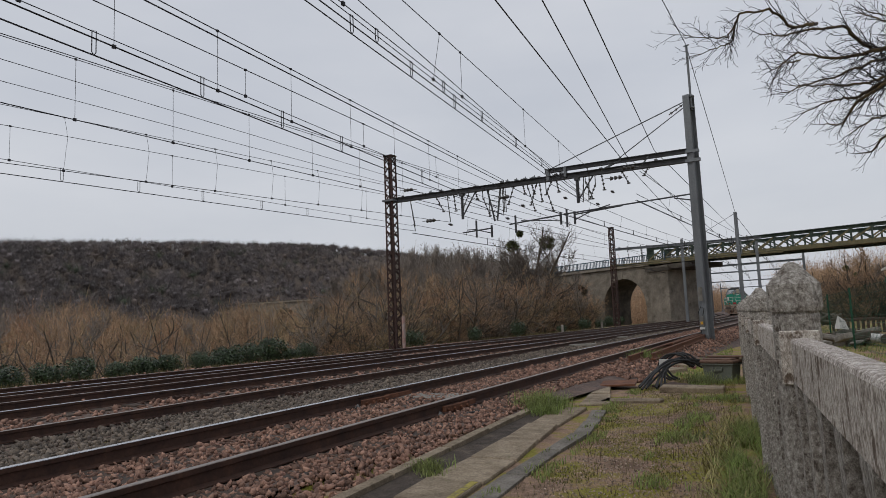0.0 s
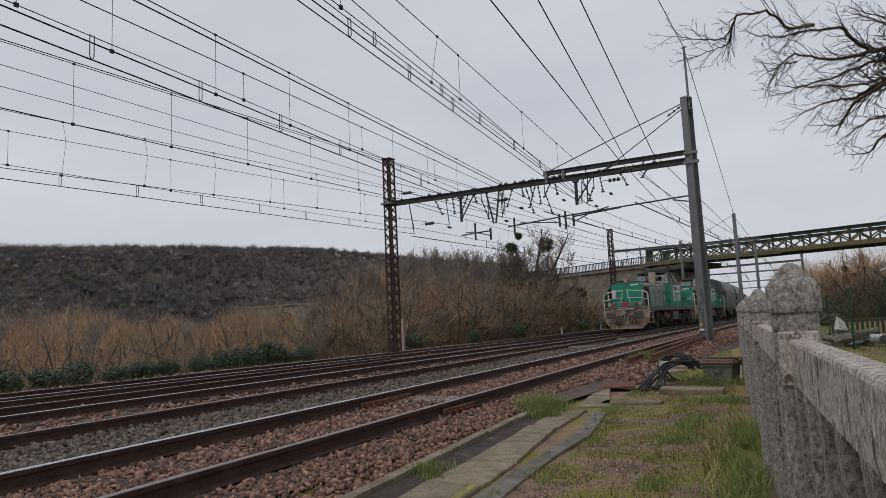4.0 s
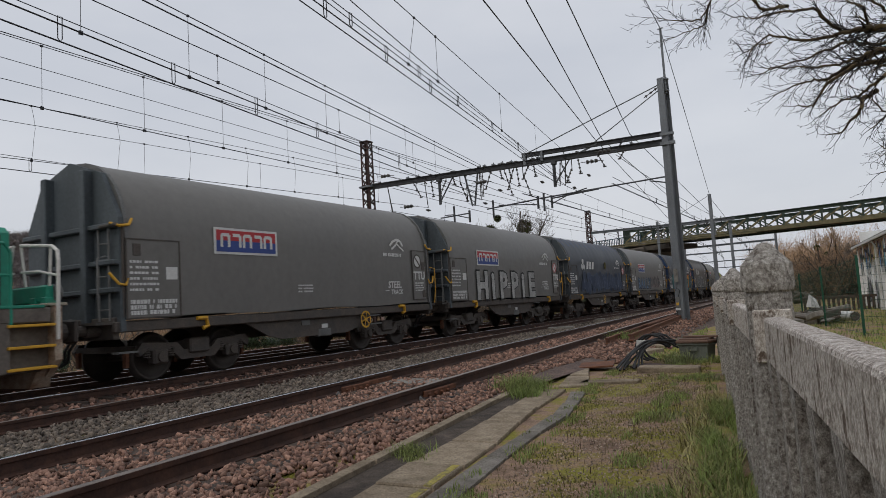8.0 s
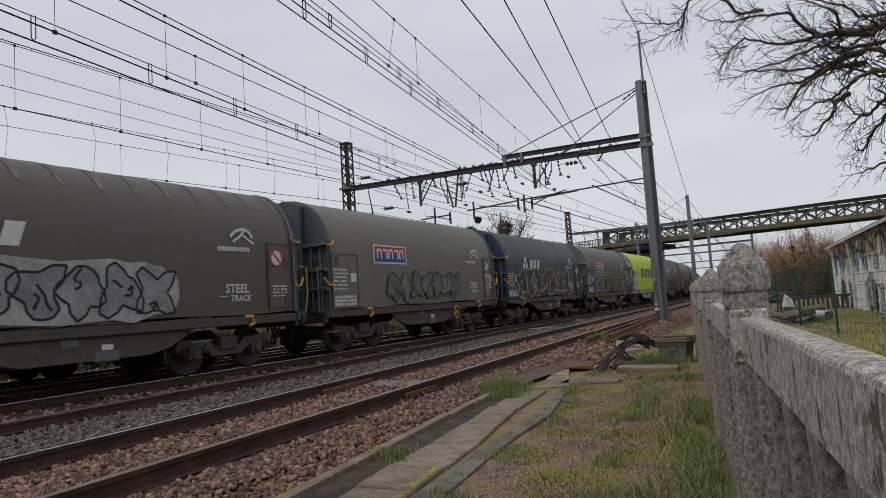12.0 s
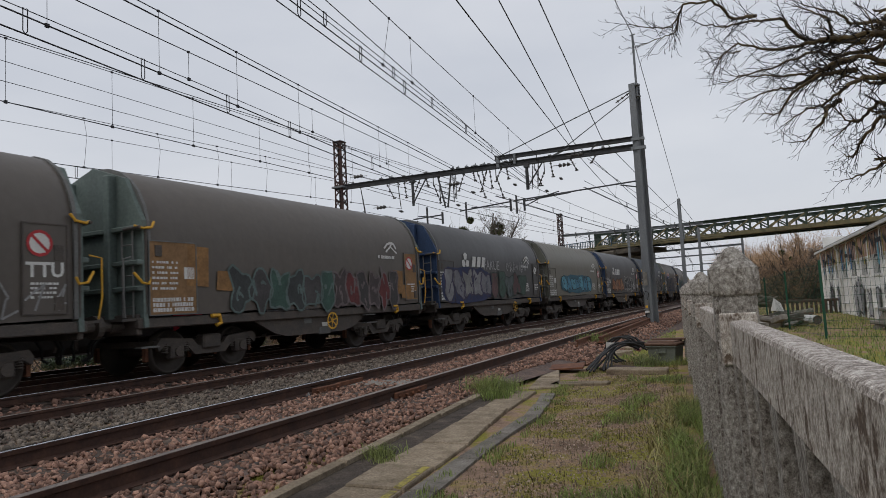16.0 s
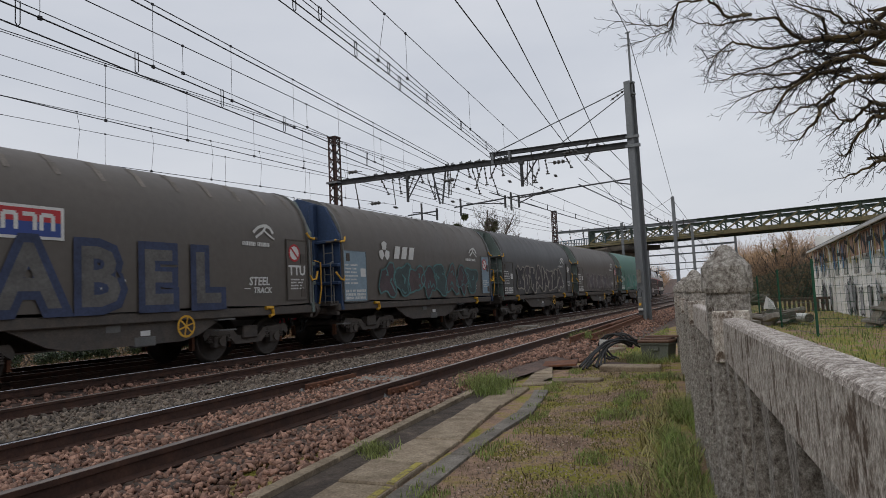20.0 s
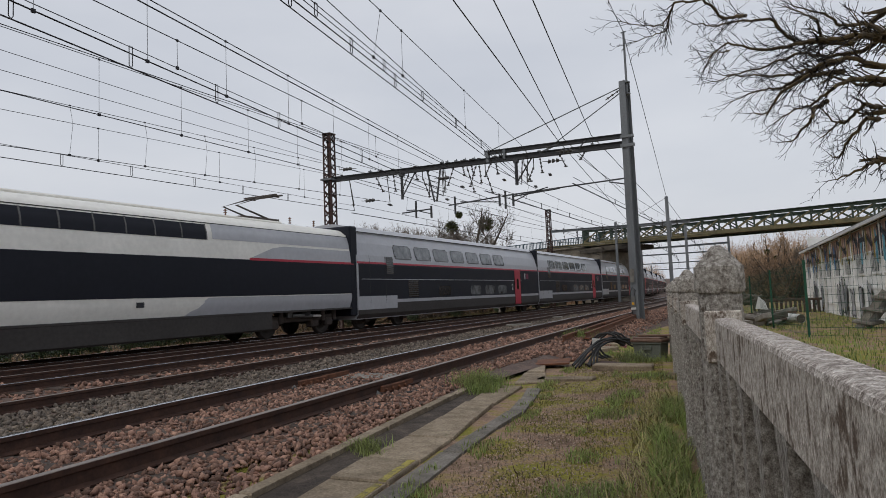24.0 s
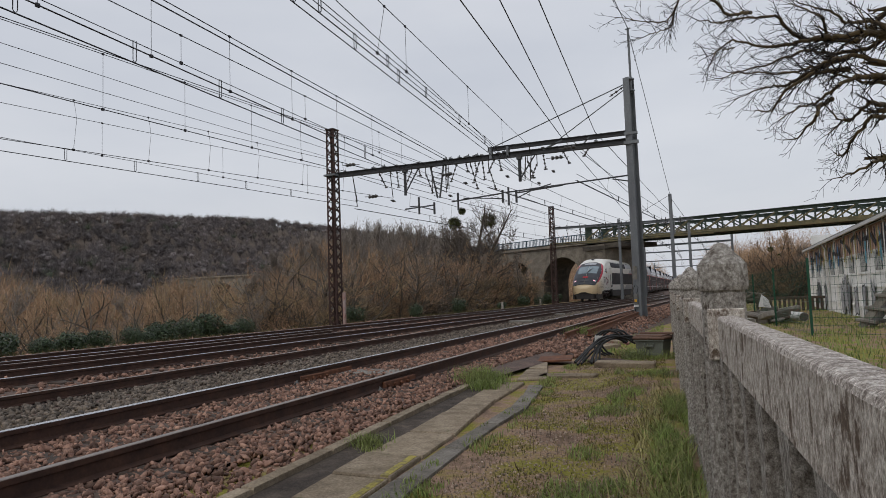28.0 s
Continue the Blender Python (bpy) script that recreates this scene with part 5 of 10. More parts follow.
def coil_wagon(index, tarp, end, label, logo, hoops=0, stripe=None, door=None, hoist=True, writing=True):
    rng = random.Random(100 + index)
    w = thing("covered_wagon", label, "freight wagon", "wagons of the freight train")
    m_t, m_e = tarp_mat(tarp, hoops), mat("wagon_end_steel", end, 0.6, 0.2, 0.3, 1.6, [c * 0.6 for c in end], 0.001, 30, streak=0.3)
    part("tarpaulin", hood_geo(rng, hoops or 1), m_t, w, "weathered stretched tarpaulin cover", True)
    # short pale patches paint the highlights where hoops lift the tarpaulin
    if stripe:
        for k in range(hoops):
            y = -5.3 + 10.6 * (k + 0.5) / hoops
            g = Geo()
            for i in range(2, 7):
                (a0, b0), (a1, b1) = HOOD[i], HOOD[i + 1]
                if b0 > 3.6:
                    g.add([(a0 + 0.005, y - 0.05, b0 + 0.004), (a0 + 0.005, y + 0.05, b0 + 0.004), (a1 + 0.005, y + 0.07, b1 + 0.006), (a1 + 0.005, y - 0.07, b1 + 0.006)], [(0, 1, 2, 3)])
            part("hoop_mark", g, spray(tuple(min(0.5, 1.5 * c) for c in stripe)), w, "pale painted highlight over a hoop")
    endp = [p for k, p in enumerate(HOOD) if k % 3 == 0 or k == len(HOOD) - 1]
    endp = [(1.46, 1.0)] + endp + [(-1.46, 1.0)]
    for s in (-1, 1):
        y = s * 5.36
        e = part("end_wall", Geo().sweep([(a * 1.01, b + (0.02 if b > 2 else 0)) for a, b in endp], [lambda a, b, q=y: (a, q - 0.05, b), lambda a, b, q=y: (a, q + 0.05, b)]), m_e, w, "steel end wall")
        part("hem_strap", Geo().sweep([(a * 1.012, b * 1.004) for a, b in HOOD] + [(a * 0.97, b * 0.985) for a, b in HOOD[::-1]], [lambda a, b, q=s * 5.27: (a, q - 0.035, b), lambda a, b, q=s * 5.27: (a, q + 0.035, b)]), M_TIN, e, "dark strap round the tarpaulin hem")
        for x in (-0.62, 0.62):
            part("post", Geo().box((x, y + s * 0.13, 2.55), (0.16, 0.2, 2.95), None, 0.02), m_e, e)
        for z in (1.75, 2.25, 2.92):
            part("rail_bar", Geo().box((0, y + s * 0.1, z), (2.9, 0.14, 0.1), None, 0.02), m_e, e)
        part("platform", Geo().box((0, s * 5.55, 1.16), (2.7, 0.5, 0.05)), M_BLACK, e)
        part("ladder", Geo().path([(0.95, y + s * 0.12, 1.2), (0.95, y + s * 0.12, 2.9)], 0.02, 6).path([(1.25, y + s * 0.12, 1.2), (1.25, y + s * 0.12, 2.9)], 0.02, 6), M_TIN, e)
        for z in (1.4, 1.7, 2.0, 2.3, 2.6):
            part("rung", Geo().tube((0.95, y + s * 0.12, z), (1.25, y + s * 0.12, z), 0.015, 6), M_TIN, e)
        part("yellow_lever", Geo().path([(1.40, y + s * 0.2, 2.95), (1.50, y + s * 0.08, 2.9), (1.50, y - s * 0.12, 2.93), (1.47, y - s * 0.2, 3.05)], 0.027, 6), M_YEL, e, "yellow locking lever")
        part("yellow_lever", Geo().path([(1.44, y + s * 0.25, 2.05), (1.50, y + s * 0.1, 1.85), (1.49, y - s * 0.05, 1.83), (1.46, y - s * 0.1, 1.95)], 0.026, 6), M_YEL, e, "yellow locking lever")
        part("handrail", Geo().path([(1.36, s * 5.75, 1.2), (1.40, s * 5.8, 1.6), (1.40, s * 5.8, 2.3), (1.34, s * 5.6, 2.35)], 0.018, 6), M_YEL if s > 0 else M_TIN, e, "bent handrail")
        part("lock_bar", Geo().tube((1.43, y - s * 0.02, 1.25), (1.45, y - s * 0.02, 2.95), 0.03, 6).tube((1.1, y + s * 0.2, 2.9), (1.52, y + s * 0.16, 2.92), 0.03, 6), M_BLACK, e)
    # underframe
    m_u = M_FRAME_PALE if index == 9 else M_BLACK
    part("sole_bar", Geo().box((1.36, 0, 1.08), (0.14, 11.0, 0.2), None, 0.02).box((-1.36, 0, 1.08), (0.14, 11.0, 0.2), None, 0.02).box((0, 0, 1.12), (2.6, 11.0, 0.14)), m_u, w)
    belly = [(-2.35, 1.0), (2.35, 1.0), (1.65, 0.66), (1.2, 0.56), (-1.2, 0.56), (-1.65, 0.66)]
    for s in (-1, 1):
        part("belly_plate", Geo().sweep(belly, [lambda a, b, q=s: (q * 1.26, a, b), lambda a, b, q=s: (q * 1.32, a, b)]), m_u, w, "deep fish-belly side plate")
    part("brake_box", Geo().box((1.25, 0.3, 0.62), (0.16, 0.5, 0.2), None, 0.02), M_TIN, w)
    for q in (-5.42, 5.42):
        part("end_beam", Geo().box((0, q, 1.06), (2.7, 0.12, 0.4), None, 0.02), M_BLACK, w)
    for y in (-3.55, 3.75):
        part("yellow_hook", Geo().path([(1.46, y - 0.2, 1.16), (1.47, y + 0.02, 1.16), (1.47, y + 0.06, 1.0), (1.46, y - 0.06, 0.96)], 0.045, 6), M_YEL, w, "yellow tarpaulin hook")
    if index % 4 != 1:
        hw = part("hand_wheel", on_side(ribbon([(0.21 * math.cos(a * 0.3491), 0.21 * math.sin(a * 0.3491)) for a in range(19)], 0.045), 1.44, 1.9 - 0.7 * (index % 3), 0.86), M_YEL, w, "yellow spoked brake wheel")
        for a in (0.3, 1.35, 2.4):
            part("spoke", on_side(ribbon([(-0.2 * math.cos(a), -0.2 * math.sin(a)), (0.2 * math.cos(a), 0.2 * math.sin(a))], 0.03), 1.436, 1.9 - 0.7 * (index % 3), 0.86), M_YEL, hw)
    part("marking_plate", Geo().box((1.325, -0.4, 0.9), (0.012, 0.3, 0.13)), M_TIN, w)
    part("marking_plate", Geo().box((1.325, 0.3, 0.78), (0.012, 0.22, 0.1)), M_WHITE, w)
    for c3, s3 in (((1.40, 2.3, 0.72), (0.2, 0.5, 0.03)), ((1.40, 2.3, 0.95), (0.14, 0.5, 0.03)), ((1.40, -5.3, 0.62), (0.2, 0.4, 0.03))):
        part("side_step", Geo().box(c3, s3), M_TIN, w)
    for y in (-3.4, 3.4):
        bogie(w, y)
    buffers(w, 5.4)
    # boards and lettering on the side
    X = 1.475
    if writing:
        d = part("lettering_board", Geo().box((X - 0.008, -4.72, 1.95), (0.02, 1.15, 1.45)), door or m_t, w, "lettering board framed on the side")
        framed(d, X + 0.004, -4.72, 1.95, 1.15, 1.45, M_BLACK if door is None else M_TIN)
        part("small_writing", on_side(rows_of_bars(rng, 0.62, 0.62, 6, 0.45), X + 0.006, -4.92, 2.0), M_WHITE, d)
        part("white_grid", on_side(rows_of_bars(rng, 1.0, 0.3, 3, 0.75), X + 0.006, -4.72, 1.42), M_WHITE, d)
        part("white_plate", on_side(flat([(-0.13, -0.12), (0.13, -0.12), (0.13, 0.12), (-0.13, 0.12)]), X + 0.007, -4.33, 2.05), M_WHITE, d)
        part("black_pocket", Geo().box((X, -5.08, 2.48), (0.03, 0.16, 0.22)), M_BLACK, d)
        d2 = part("rear_board", Geo().box((X - 0.008, 4.72, 2.08), (0.02, 0.75, 1.5)), door or m_t, w, "framed board with a round warning sign")
        framed(d2, X + 0.004, 4.72, 2.08, 0.75, 1.5, M_BLACK if door is None else M_TIN)
        part("round_sign", Geo().disc((X + 0.006, 4.62, 2.5), 0.2, "x", 20, 0.012), M_WHITE, d2, "round white sign")
        part("sign_ring", on_side(ribbon([(0.2 * math.cos(a * 0.5236), 0.2 * math.sin(a * 0.5236)) for a in range(13)], 0.05), X + 0.016, 4.62, 2.5), M_RED if index % 3 else M_BLACK, d2)
        part("sign_bar", on_side(ribbon([(-0.13, 0.13), (0.13, -0.13)], 0.05), X + 0.016, 4.62, 2.5), M_RED if index % 3 else M_BLACK, d2)
        part("small_writing", on_side(rows_of_bars(rng, 0.5, 0.3, 4, 0.5), X + 0.006, 4.72, 1.72), M_WHITE, d2)
        part("black_pocket", Geo().box((X, 4.95, 2.35), (0.03, 0.16, 0.26)).box((X, 4.95, 1.5), (0.03, 0.16, 0.22)), M_BLACK, d2)
        ink = M_BLACK if index == 9 else M_WHITE
        part("hem_writing", on_side(text_geo("STEEL", 0.27, 0.007, 0.15), X, 3.35, 1.78), ink, w, "stencilled lettering")
        part("hem_writing", on_side(text_geo("TRACK", 0.19, 0.005, 0.15), X, 3.45, 1.57), ink, w, "stencilled lettering")
        part("hem_rule", on_side(ribbon([(-0.2, 0.05), (0.0, 0.05)], 0.02), X, 3.05, 1.57), ink, w)
        part("hem_writing", on_side(rows_of_bars(rng, 0.55, 0.22, 3, 0.5), X, -0.5, 1.72), M_WHITE, w, "small white writing")
        if logo == "band":
            part("hem_writing", on_side(text_geo("TTU", 0.34, 0.01), X + 0.008, 4.72, 2.05), M_WHITE, d2)
        # steel maker's emblem: two crossing arcs over a bar
        g = ribbon([(-0.36, -0.05), (-0.2, 0.08), (0.02, 0.14), (0.2, 0.1), (0.32, -0.04)], 0.07)
        h = ribbon([(-0.28, -0.16), (-0.05, -0.02), (0.12, 0.16)], 0.06); g.add(h.v, h.f)
        h = ribbon([(0.0, 0.02), (0.2, -0.1), (0.36, -0.18)], 0.05); g.add(h.v, h.f)
        part("emblem", on_side(g, X, 3.55, 2.98), M_WHITE, w, "white curved emblem")
        part("emblem_bar", on_side(rows_of_bars(rng, 0.95, 0.12, 1, 0.8), X, 3.3, 2.66), M_WHITE, w)
    if logo == "band":
        y, z = -2.35, 2.75
        part("logo_frame", Geo().box((X - 0.008, y, z), (0.012, 1.84, 0.56)), M_WHITE, w, "white frame of the company band")
        for zz, hh, mm in ((z + 0.12, 0.22, M_RED), (z - 0.11, 0.24, M_BLUE)):
            part("logo_band", Geo().box((X - 0.003, y, zz), (0.012, 1.72, hh)), mm, w, "red and blue company band")
        for k in range(5):
            part("logo_bar", on_side(ribbon([(-0.1, -0.13), (-0.1, 0.13), (0.1, 0.13), (0.1, -0.13)][(k % 2):], 0.07), X + 0.006, y - 0.62 + 0.31 * k, z), M_WHITE, w)
    elif logo == "lobes":
        y, z = -3.1, 2.72
        for k in range(3):
            a = math.pi / 2 + k * 2.094
            c, s = math.cos(a), math.sin(a)
            pts = [(0.06, -0.10), (0.26, -0.16), (0.33, 0.0), (0.26, 0.16), (0.06, 0.10)]
            part("logo_lobe", on_side(flat([(p * c - q * s, p * s + q * c) for p, q in pts]), X, y, z), M_WHITE, w, "white three-lobed emblem")
        for k in range(3):
            part("logo_bar", on_side(flat([(-0.2, -0.2), (0.12, -0.2), (0.24, 0.2), (-0.08, 0.2)]), X, y + 0.75 + 0.46 * k, z), M_WHITE, w)
    return w


N1 = (0.145, 0.139, 0.128); NAVY = (0.03, 0.037, 0.048); BROWN = (0.092, 0.078, 0.066); KHAKI = (0.145, 0.135, 0.108); DARK = (0.055, 0.053, 0.053)
E_BLUE = (0.035, 0.065, 0.14); E_GREY = (0.09, 0.105, 0.115); E_KHAKI = (0.14, 0.14, 0.115); E_PALE = (0.36, 0.39, 0.40); E_GREEN = (0.15, 0.19, 0.175)
M_BOARD_BLUE = mat("blue_board", (0.035, 0.07, 0.17), 0.6, 0, 0.2, 2.0)
M_BOARD_PALE = mat("pale_board", (0.22, 0.30, 0.36), 0.6, 0, 0.2, 2.0)
M_BOARD_RUST = mat("ochre_patched_board", (0.26, 0.15, 0.07), 0.8, 0, 0.3, 2.0)
X_S = 1.482
FLEET = [
    (N1, E_GREY, "grey tarpaulin coil wagon with a striped company band", "band", 0, None, None),
    (N1, E_GREY, "grey tarpaulin coil wagon with tall white graffiti", "band", 0, None, None),
    (NAVY, E_GREY, "navy tarpaulin coil wagon with dull blue graffiti and painted hoop highlights", "lobes", 14, (0.06, 0.085, 0.16), None),
    (N1, E_GREY, "grey tarpaulin coil wagon with pale blue graffiti", "band", 0, None, None),
    (NAVY, E_BLUE, "navy tarpaulin coil wagon with a large orange graffiti piece", "lobes", 14, (0.045, 0.055, 0.085), None),
    (BROWN, E_BLUE, "brown-grey tarpaulin coil wagon with silver bubble graffiti", "lobes", 14, (0.12, 0.11, 0.095), None),
    (KHAKI, E_GREY, "khaki tarpaulin coil wagon with grey graffiti", "band", 0, None, None),
    (NAVY, E_BLUE, "navy tarpaulin coil wagon with cream outlined graffiti", "lobes", 14, (0.07, 0.07, 0.08), None),
    (BROWN, E_GREEN, "brown tarpaulin coil wagon with ochre sprayed dunes", "band", 0, None, M_BOARD_BLUE),
    ((0.46, 0.60, 0.02), E_PALE, "bright lime-green tarpaulin coil wagon with blue bars", "", 10, None, M_FRAME_PALE),
    (BROWN, E_GREEN, "brown tarpaulin coil wagon with grey graffiti", "band", 0, None, None),
    (BROWN, E_GREEN, "brown tarpaulin coil wagon with rust-coloured patches", "", 0, None, M_BOARD_RUST),
    (DARK, E_BLUE, "black tarpaulin coil wagon covered in faded silver and colour graffiti", "lobes", 0, None, None),
    (KHAKI, E_KHAKI, "khaki tarpaulin coil wagon with turquoise graffiti", "", 18, (0.15, 0.142, 0.12), None),
    (DARK, E_BLUE, "black tarpaulin coil wagon with orange and white graffiti", "lobes", 0, None, None),
    ((0.027, 0.037, 0.049), (0.035, 0.043, 0.065), "dark blue-grey tarpaulin coil wagon with dull silver graffiti", "lobes", 14, (0.07, 0.09, 0.11), None),
    (BROWN, E_GREEN, "brown tarpaulin coil wagon with faded grey-blue graffiti", "band", 12, (0.13, 0.115, 0.10), None),
    (BROWN, E_BLUE, "dark brown tarpaulin coil wagon with teal and pink graffiti", "lobes", 14, (0.11, 0.10, 0.09), M_BOARD_PALE),
    (DARK, E_GREEN, "dark tarpaulin coil wagon with cream lettered graffiti", "", 14, (0.085, 0.08, 0.075), None),
    (BROWN, E_GREEN, "brown tarpaulin coil wagon with pinkish graffiti", "", 14, (0.11, 0.10, 0.09), None),
    ((0.06, 0.17, 0.13), E_GREEN, "teal-green tarpaulin coil wagon at the end of the train", "", 0, None, None),
]
WAGONS = []
for i, (tarp, end, label, logo, hoops, stripe, door) in enumerate(FLEET):
    WAGONS.append(coil_wagon(i, tarp, end, label, logo, hoops, stripe, door))
WHT, SIL, BLK = (0.42, 0.42, 0.40), (0.26, 0.26, 0.27), (0.02, 0.02, 0.022)
# second wagon: tall white strokes
for ch, y in zip("HiPPiE", (-2.95, -2.05, -1.12, -0.04, 0.82, 1.74)):
    part("sprayed_letter", on_side(text_geo(ch, 1.4, 0.1), X_S, y, 1.68), spray((0.03, 0.03, 0.03)), WAGONS[1], "black letter outline")
    part("sprayed_letter", on_side(text_geo(ch, 1.35, 0.06), X_S + 0.006, y, 1.68), spray(WHT), WAGONS[1], "tall white sprayed letter")
graffiti(WAGONS[2], X_S, -3.4, 4.2, 1.35, 2.3, [(0.035, 0.05, 0.09), (0.05, 0.07, 0.12)], (0.09, 0.12, 0.18), 3)
part("sprayed_sun", Geo().disc((X_S, 0.9, 2.75), 0.2, "x", 20, 0.01), spray((0.12, 0.10, 0.02)), WAGONS[2], "dull yellow sprayed disc")
tag_word(WAGONS[3], "RALLY", -3.3, 1.68, 0.95, (0.20, 0.30, 0.42), (0.04, 0.06, 0.10), "pale blue sprayed letter", 0.07, 0.78)
graffiti(WAGONS[3], X_S, 0.1, 2.9, 1.45, 2.2, [N1, (0.09, 0.09, 0.085)], (0.28, 0.2, 0.2), 14, None, 4)
# fifth wagon: the large orange piece with a readable word
graffiti(WAGONS[4], X_S, -4.0, 4.0, 1.25, 2.35, [(0.03, 0.19, 0.19), (0.05, 0.24, 0.22), (0.02, 0.14, 0.16)], (0.02, 0.05, 0.07), 51, (0.02, 0.13, 0.14), 9)
for k, ch in enumerate("DIPSEXiT"):
    yk = -3.05 + k * 0.88
    zk = 1.72 + (0.08, -0.02, 0.0, 0.03, 0.06, 0.02, 0.04, 0.08)[k]
    o = part("sprayed_letter", on_side(text_geo(ch, 1.32, 0.19), X_S + 0.012, yk, zk), spray((0.03, 0.018, 0.012)), WAGONS[4], "dark outlined orange sprayed letter")
    part("letter_fill", on_side(text_geo(ch, 1.32, 0.135), X_S + 0.016, yk, zk), spray(((0.45, 0.06, 0.02), (0.52, 0.14, 0.03))[k % 2]), o, "red-orange sprayed fill")
    part("letter_core", on_side(text_geo(ch, 1.3, 0.06), X_S + 0.020, yk + 0.01, zk - 0.03), spray(((0.55, 0.36, 0.05), (0.52, 0.26, 0.04), (0.50, 0.40, 0.07))[k % 3]), o, "yellow sprayed core")
scrawl(WAGONS[4], X_S, -5.2, -4.0, 2.2, 3.1, (0.4, 0.4, 0.4), 8, 4)
scrawl(WAGONS[4], X_S, 3.6, 4.6, 2.5, 3.1, (0.4, 0.4, 0.4), 9, 4)
graffiti(WAGONS[5], X_S, -2.9, 1.6, 1.35, 2.2, [SIL, (0.3, 0.3, 0.3)], BLK, 6, WHT, 6)
graffiti(WAGONS[6], X_S, -2.6, 2.2, 1.4, 2.2, [(0.16, 0.155, 0.14), (0.2, 0.19, 0.17)], (0.06, 0.06, 0.06), 7)
graffiti(WAGONS[7], X_S, -4.2, 3.2, 1.3, 2.4, [(0.05, 0.05, 0.055), (0.07, 0.065, 0.06)], (0.42, 0.38, 0.27), 81, None, 7)
graffiti(WAGONS[8], X_S, -1.2, 1.9, 1.35, 2.05, [(0.22, 0.11, 0.035), (0.25, 0.13, 0.045)], (0.12, 0.065, 0.03), 9, None, 4)
scrawl(WAGONS[8], X_S, 0.8, 1.8, 1.5, 2.0, (0.3, 0.3, 0.29), 10, 5)
for k in range(4):
    part("logo_bar", on_side(flat([(-0.32, -0.36), (0.32, -0.36), (0.2, 0.36), (-0.2, 0.36)] if k % 2 else [(-0.3, -0.36), (0.3, -0.36), (0.3, 0.36), (-0.3, 0.36)]), X_S, -1.9 + 1.15 * k, 2.55), M_BLUE, WAGONS[9], "dark blue company bar")
graffiti(WAGONS[10], X_S, -3.2, 2.6, 1.35, 2.1, [(0.15, 0.14, 0.125), (0.12, 0.11, 0.10)], (0.045, 0.04, 0.04), 11)
graffiti(WAGONS[11], X_S, -3.2, 0.6, 1.2, 2.15, [(0.05, 0.055, 0.055), (0.07, 0.065, 0.065), (0.05, 0.10, 0.08)], (0.12, 0.165, 0.155), 111, None, 6)
graffiti(WAGONS[11], X_S, 0.6, 3.9, 1.2, 2.2, [(0.07, 0.055, 0.055), (0.14, 0.035, 0.035), (0.06, 0.055, 0.055)], (0.16, 0.13, 0.13), 112, None, 6)
scrawl(WAGONS[10], X_S, 2.8, 5.1, 1.25, 1.9, (0.3, 0.3, 0.3), 21, 6)
tag_word(WAGONS[8], "OEF", -3.5, 1.78, 1.25, (0.045, 0.04, 0.04), (0.42, 0.42, 0.42), "dark sprayed letter with a white outline", 0.06, 0.62)
tag_word(WAGONS[8], "PECi", 2.3, 1.75, 0.95, (0.045, 0.04, 0.04), (0.42, 0.42, 0.42), "dark sprayed letter with a white outline", 0.05, 0.6)
for yk, zk, hk in ((-4.1, 2.2, 0.8), (-3.3, 1.9, 0.4), (3.9, 1.9, 0.7), (4.4, 1.6, 0.4)):
    part("rust_patch", on_side(flat([(-0.3, -hk / 2), (0.28, -hk / 2 - 0.03), (0.3, hk / 2), (-0.26, hk / 2 + 0.02)]), X_S, yk, zk), spray((0.30, 0.16, 0.06)), WAGONS[11], "ochre patch")
graffiti(WAGONS[12], X_S, -5.0, -0.9, 1.3, 2.35, [SIL, (0.2, 0.2, 0.22), (0.24, 0.24, 0.23)], (0.06, 0.05, 0.09), 13, (0.04, 0.05, 0.12), 5)
graffiti(WAGONS[12], X_S, -0.8, 3.3, 1.35, 2.3, [(0.12, 0.07, 0.07), (0.06, 0.10, 0.08), (0.10, 0.12, 0.12)], (0.05, 0.07, 0.06), 131, None, 5)
part("tag", on_side(text_geo("FAKUE", 0.55, 0.0), X_S, -0.6, 2.6), spray((0.42, 0.42, 0.42)), WAGONS[12], "thin white sprayed word")
scrawl(WAGONS[12], X_S, 1.0, 3.7, 2.35, 2.85, (0.42, 0.42, 0.42), 12, 14, 0.028)
graffiti(WAGONS[13], X_S, -3.1, 2.7, 1.5, 2.25, [(0.12, 0.33, 0.42), (0.08, 0.24, 0.34)], (0.03, 0.05, 0.06), 14, (0.05, 0.14, 0.19), 7)
graffiti(WAGONS[14], X_S, -3.7, -0.3, 1.35, 2.2, [(0.33, 0.15, 0.08), (0.36, 0.2, 0.12)], (0.05, 0.03, 0.03), 15, None, 4)
graffiti(WAGONS[14], X_S, 0.2, 3.2, 1.4, 2.35, [DARK, (0.08, 0.08, 0.08)], (0.42, 0.42, 0.40), 151, None, 4)
tag_word(WAGONS[15], "SICK", -3.1, 1.72, 1.25, (0.055, 0.058, 0.06), (0.11, 0.11, 0.11), "dull grey sprayed letter", 0.06, 0.66)
graffiti(WAGONS[15], X_S, 0.9, 4.2, 1.3, 2.4, [(0.045, 0.05, 0.053), (0.055, 0.055, 0.055)], (0.22, 0.21, 0.20), 16, None, 5)
tag_word(WAGONS[16], "TABEL", -3.3, 1.8, 1.5, (0.13, 0.125, 0.12), (0.045, 0.06, 0.12), "silver sprayed letter with a blue outline", 0.18, 0.84)
graffiti(WAGONS[17], X_S, -3.4, 3.8, 1.35, 2.35, [(0.09, 0.065, 0.07), (0.06, 0.085, 0.085), (0.11, 0.08, 0.08)], (0.10, 0.22, 0.22), 18, None, 8)
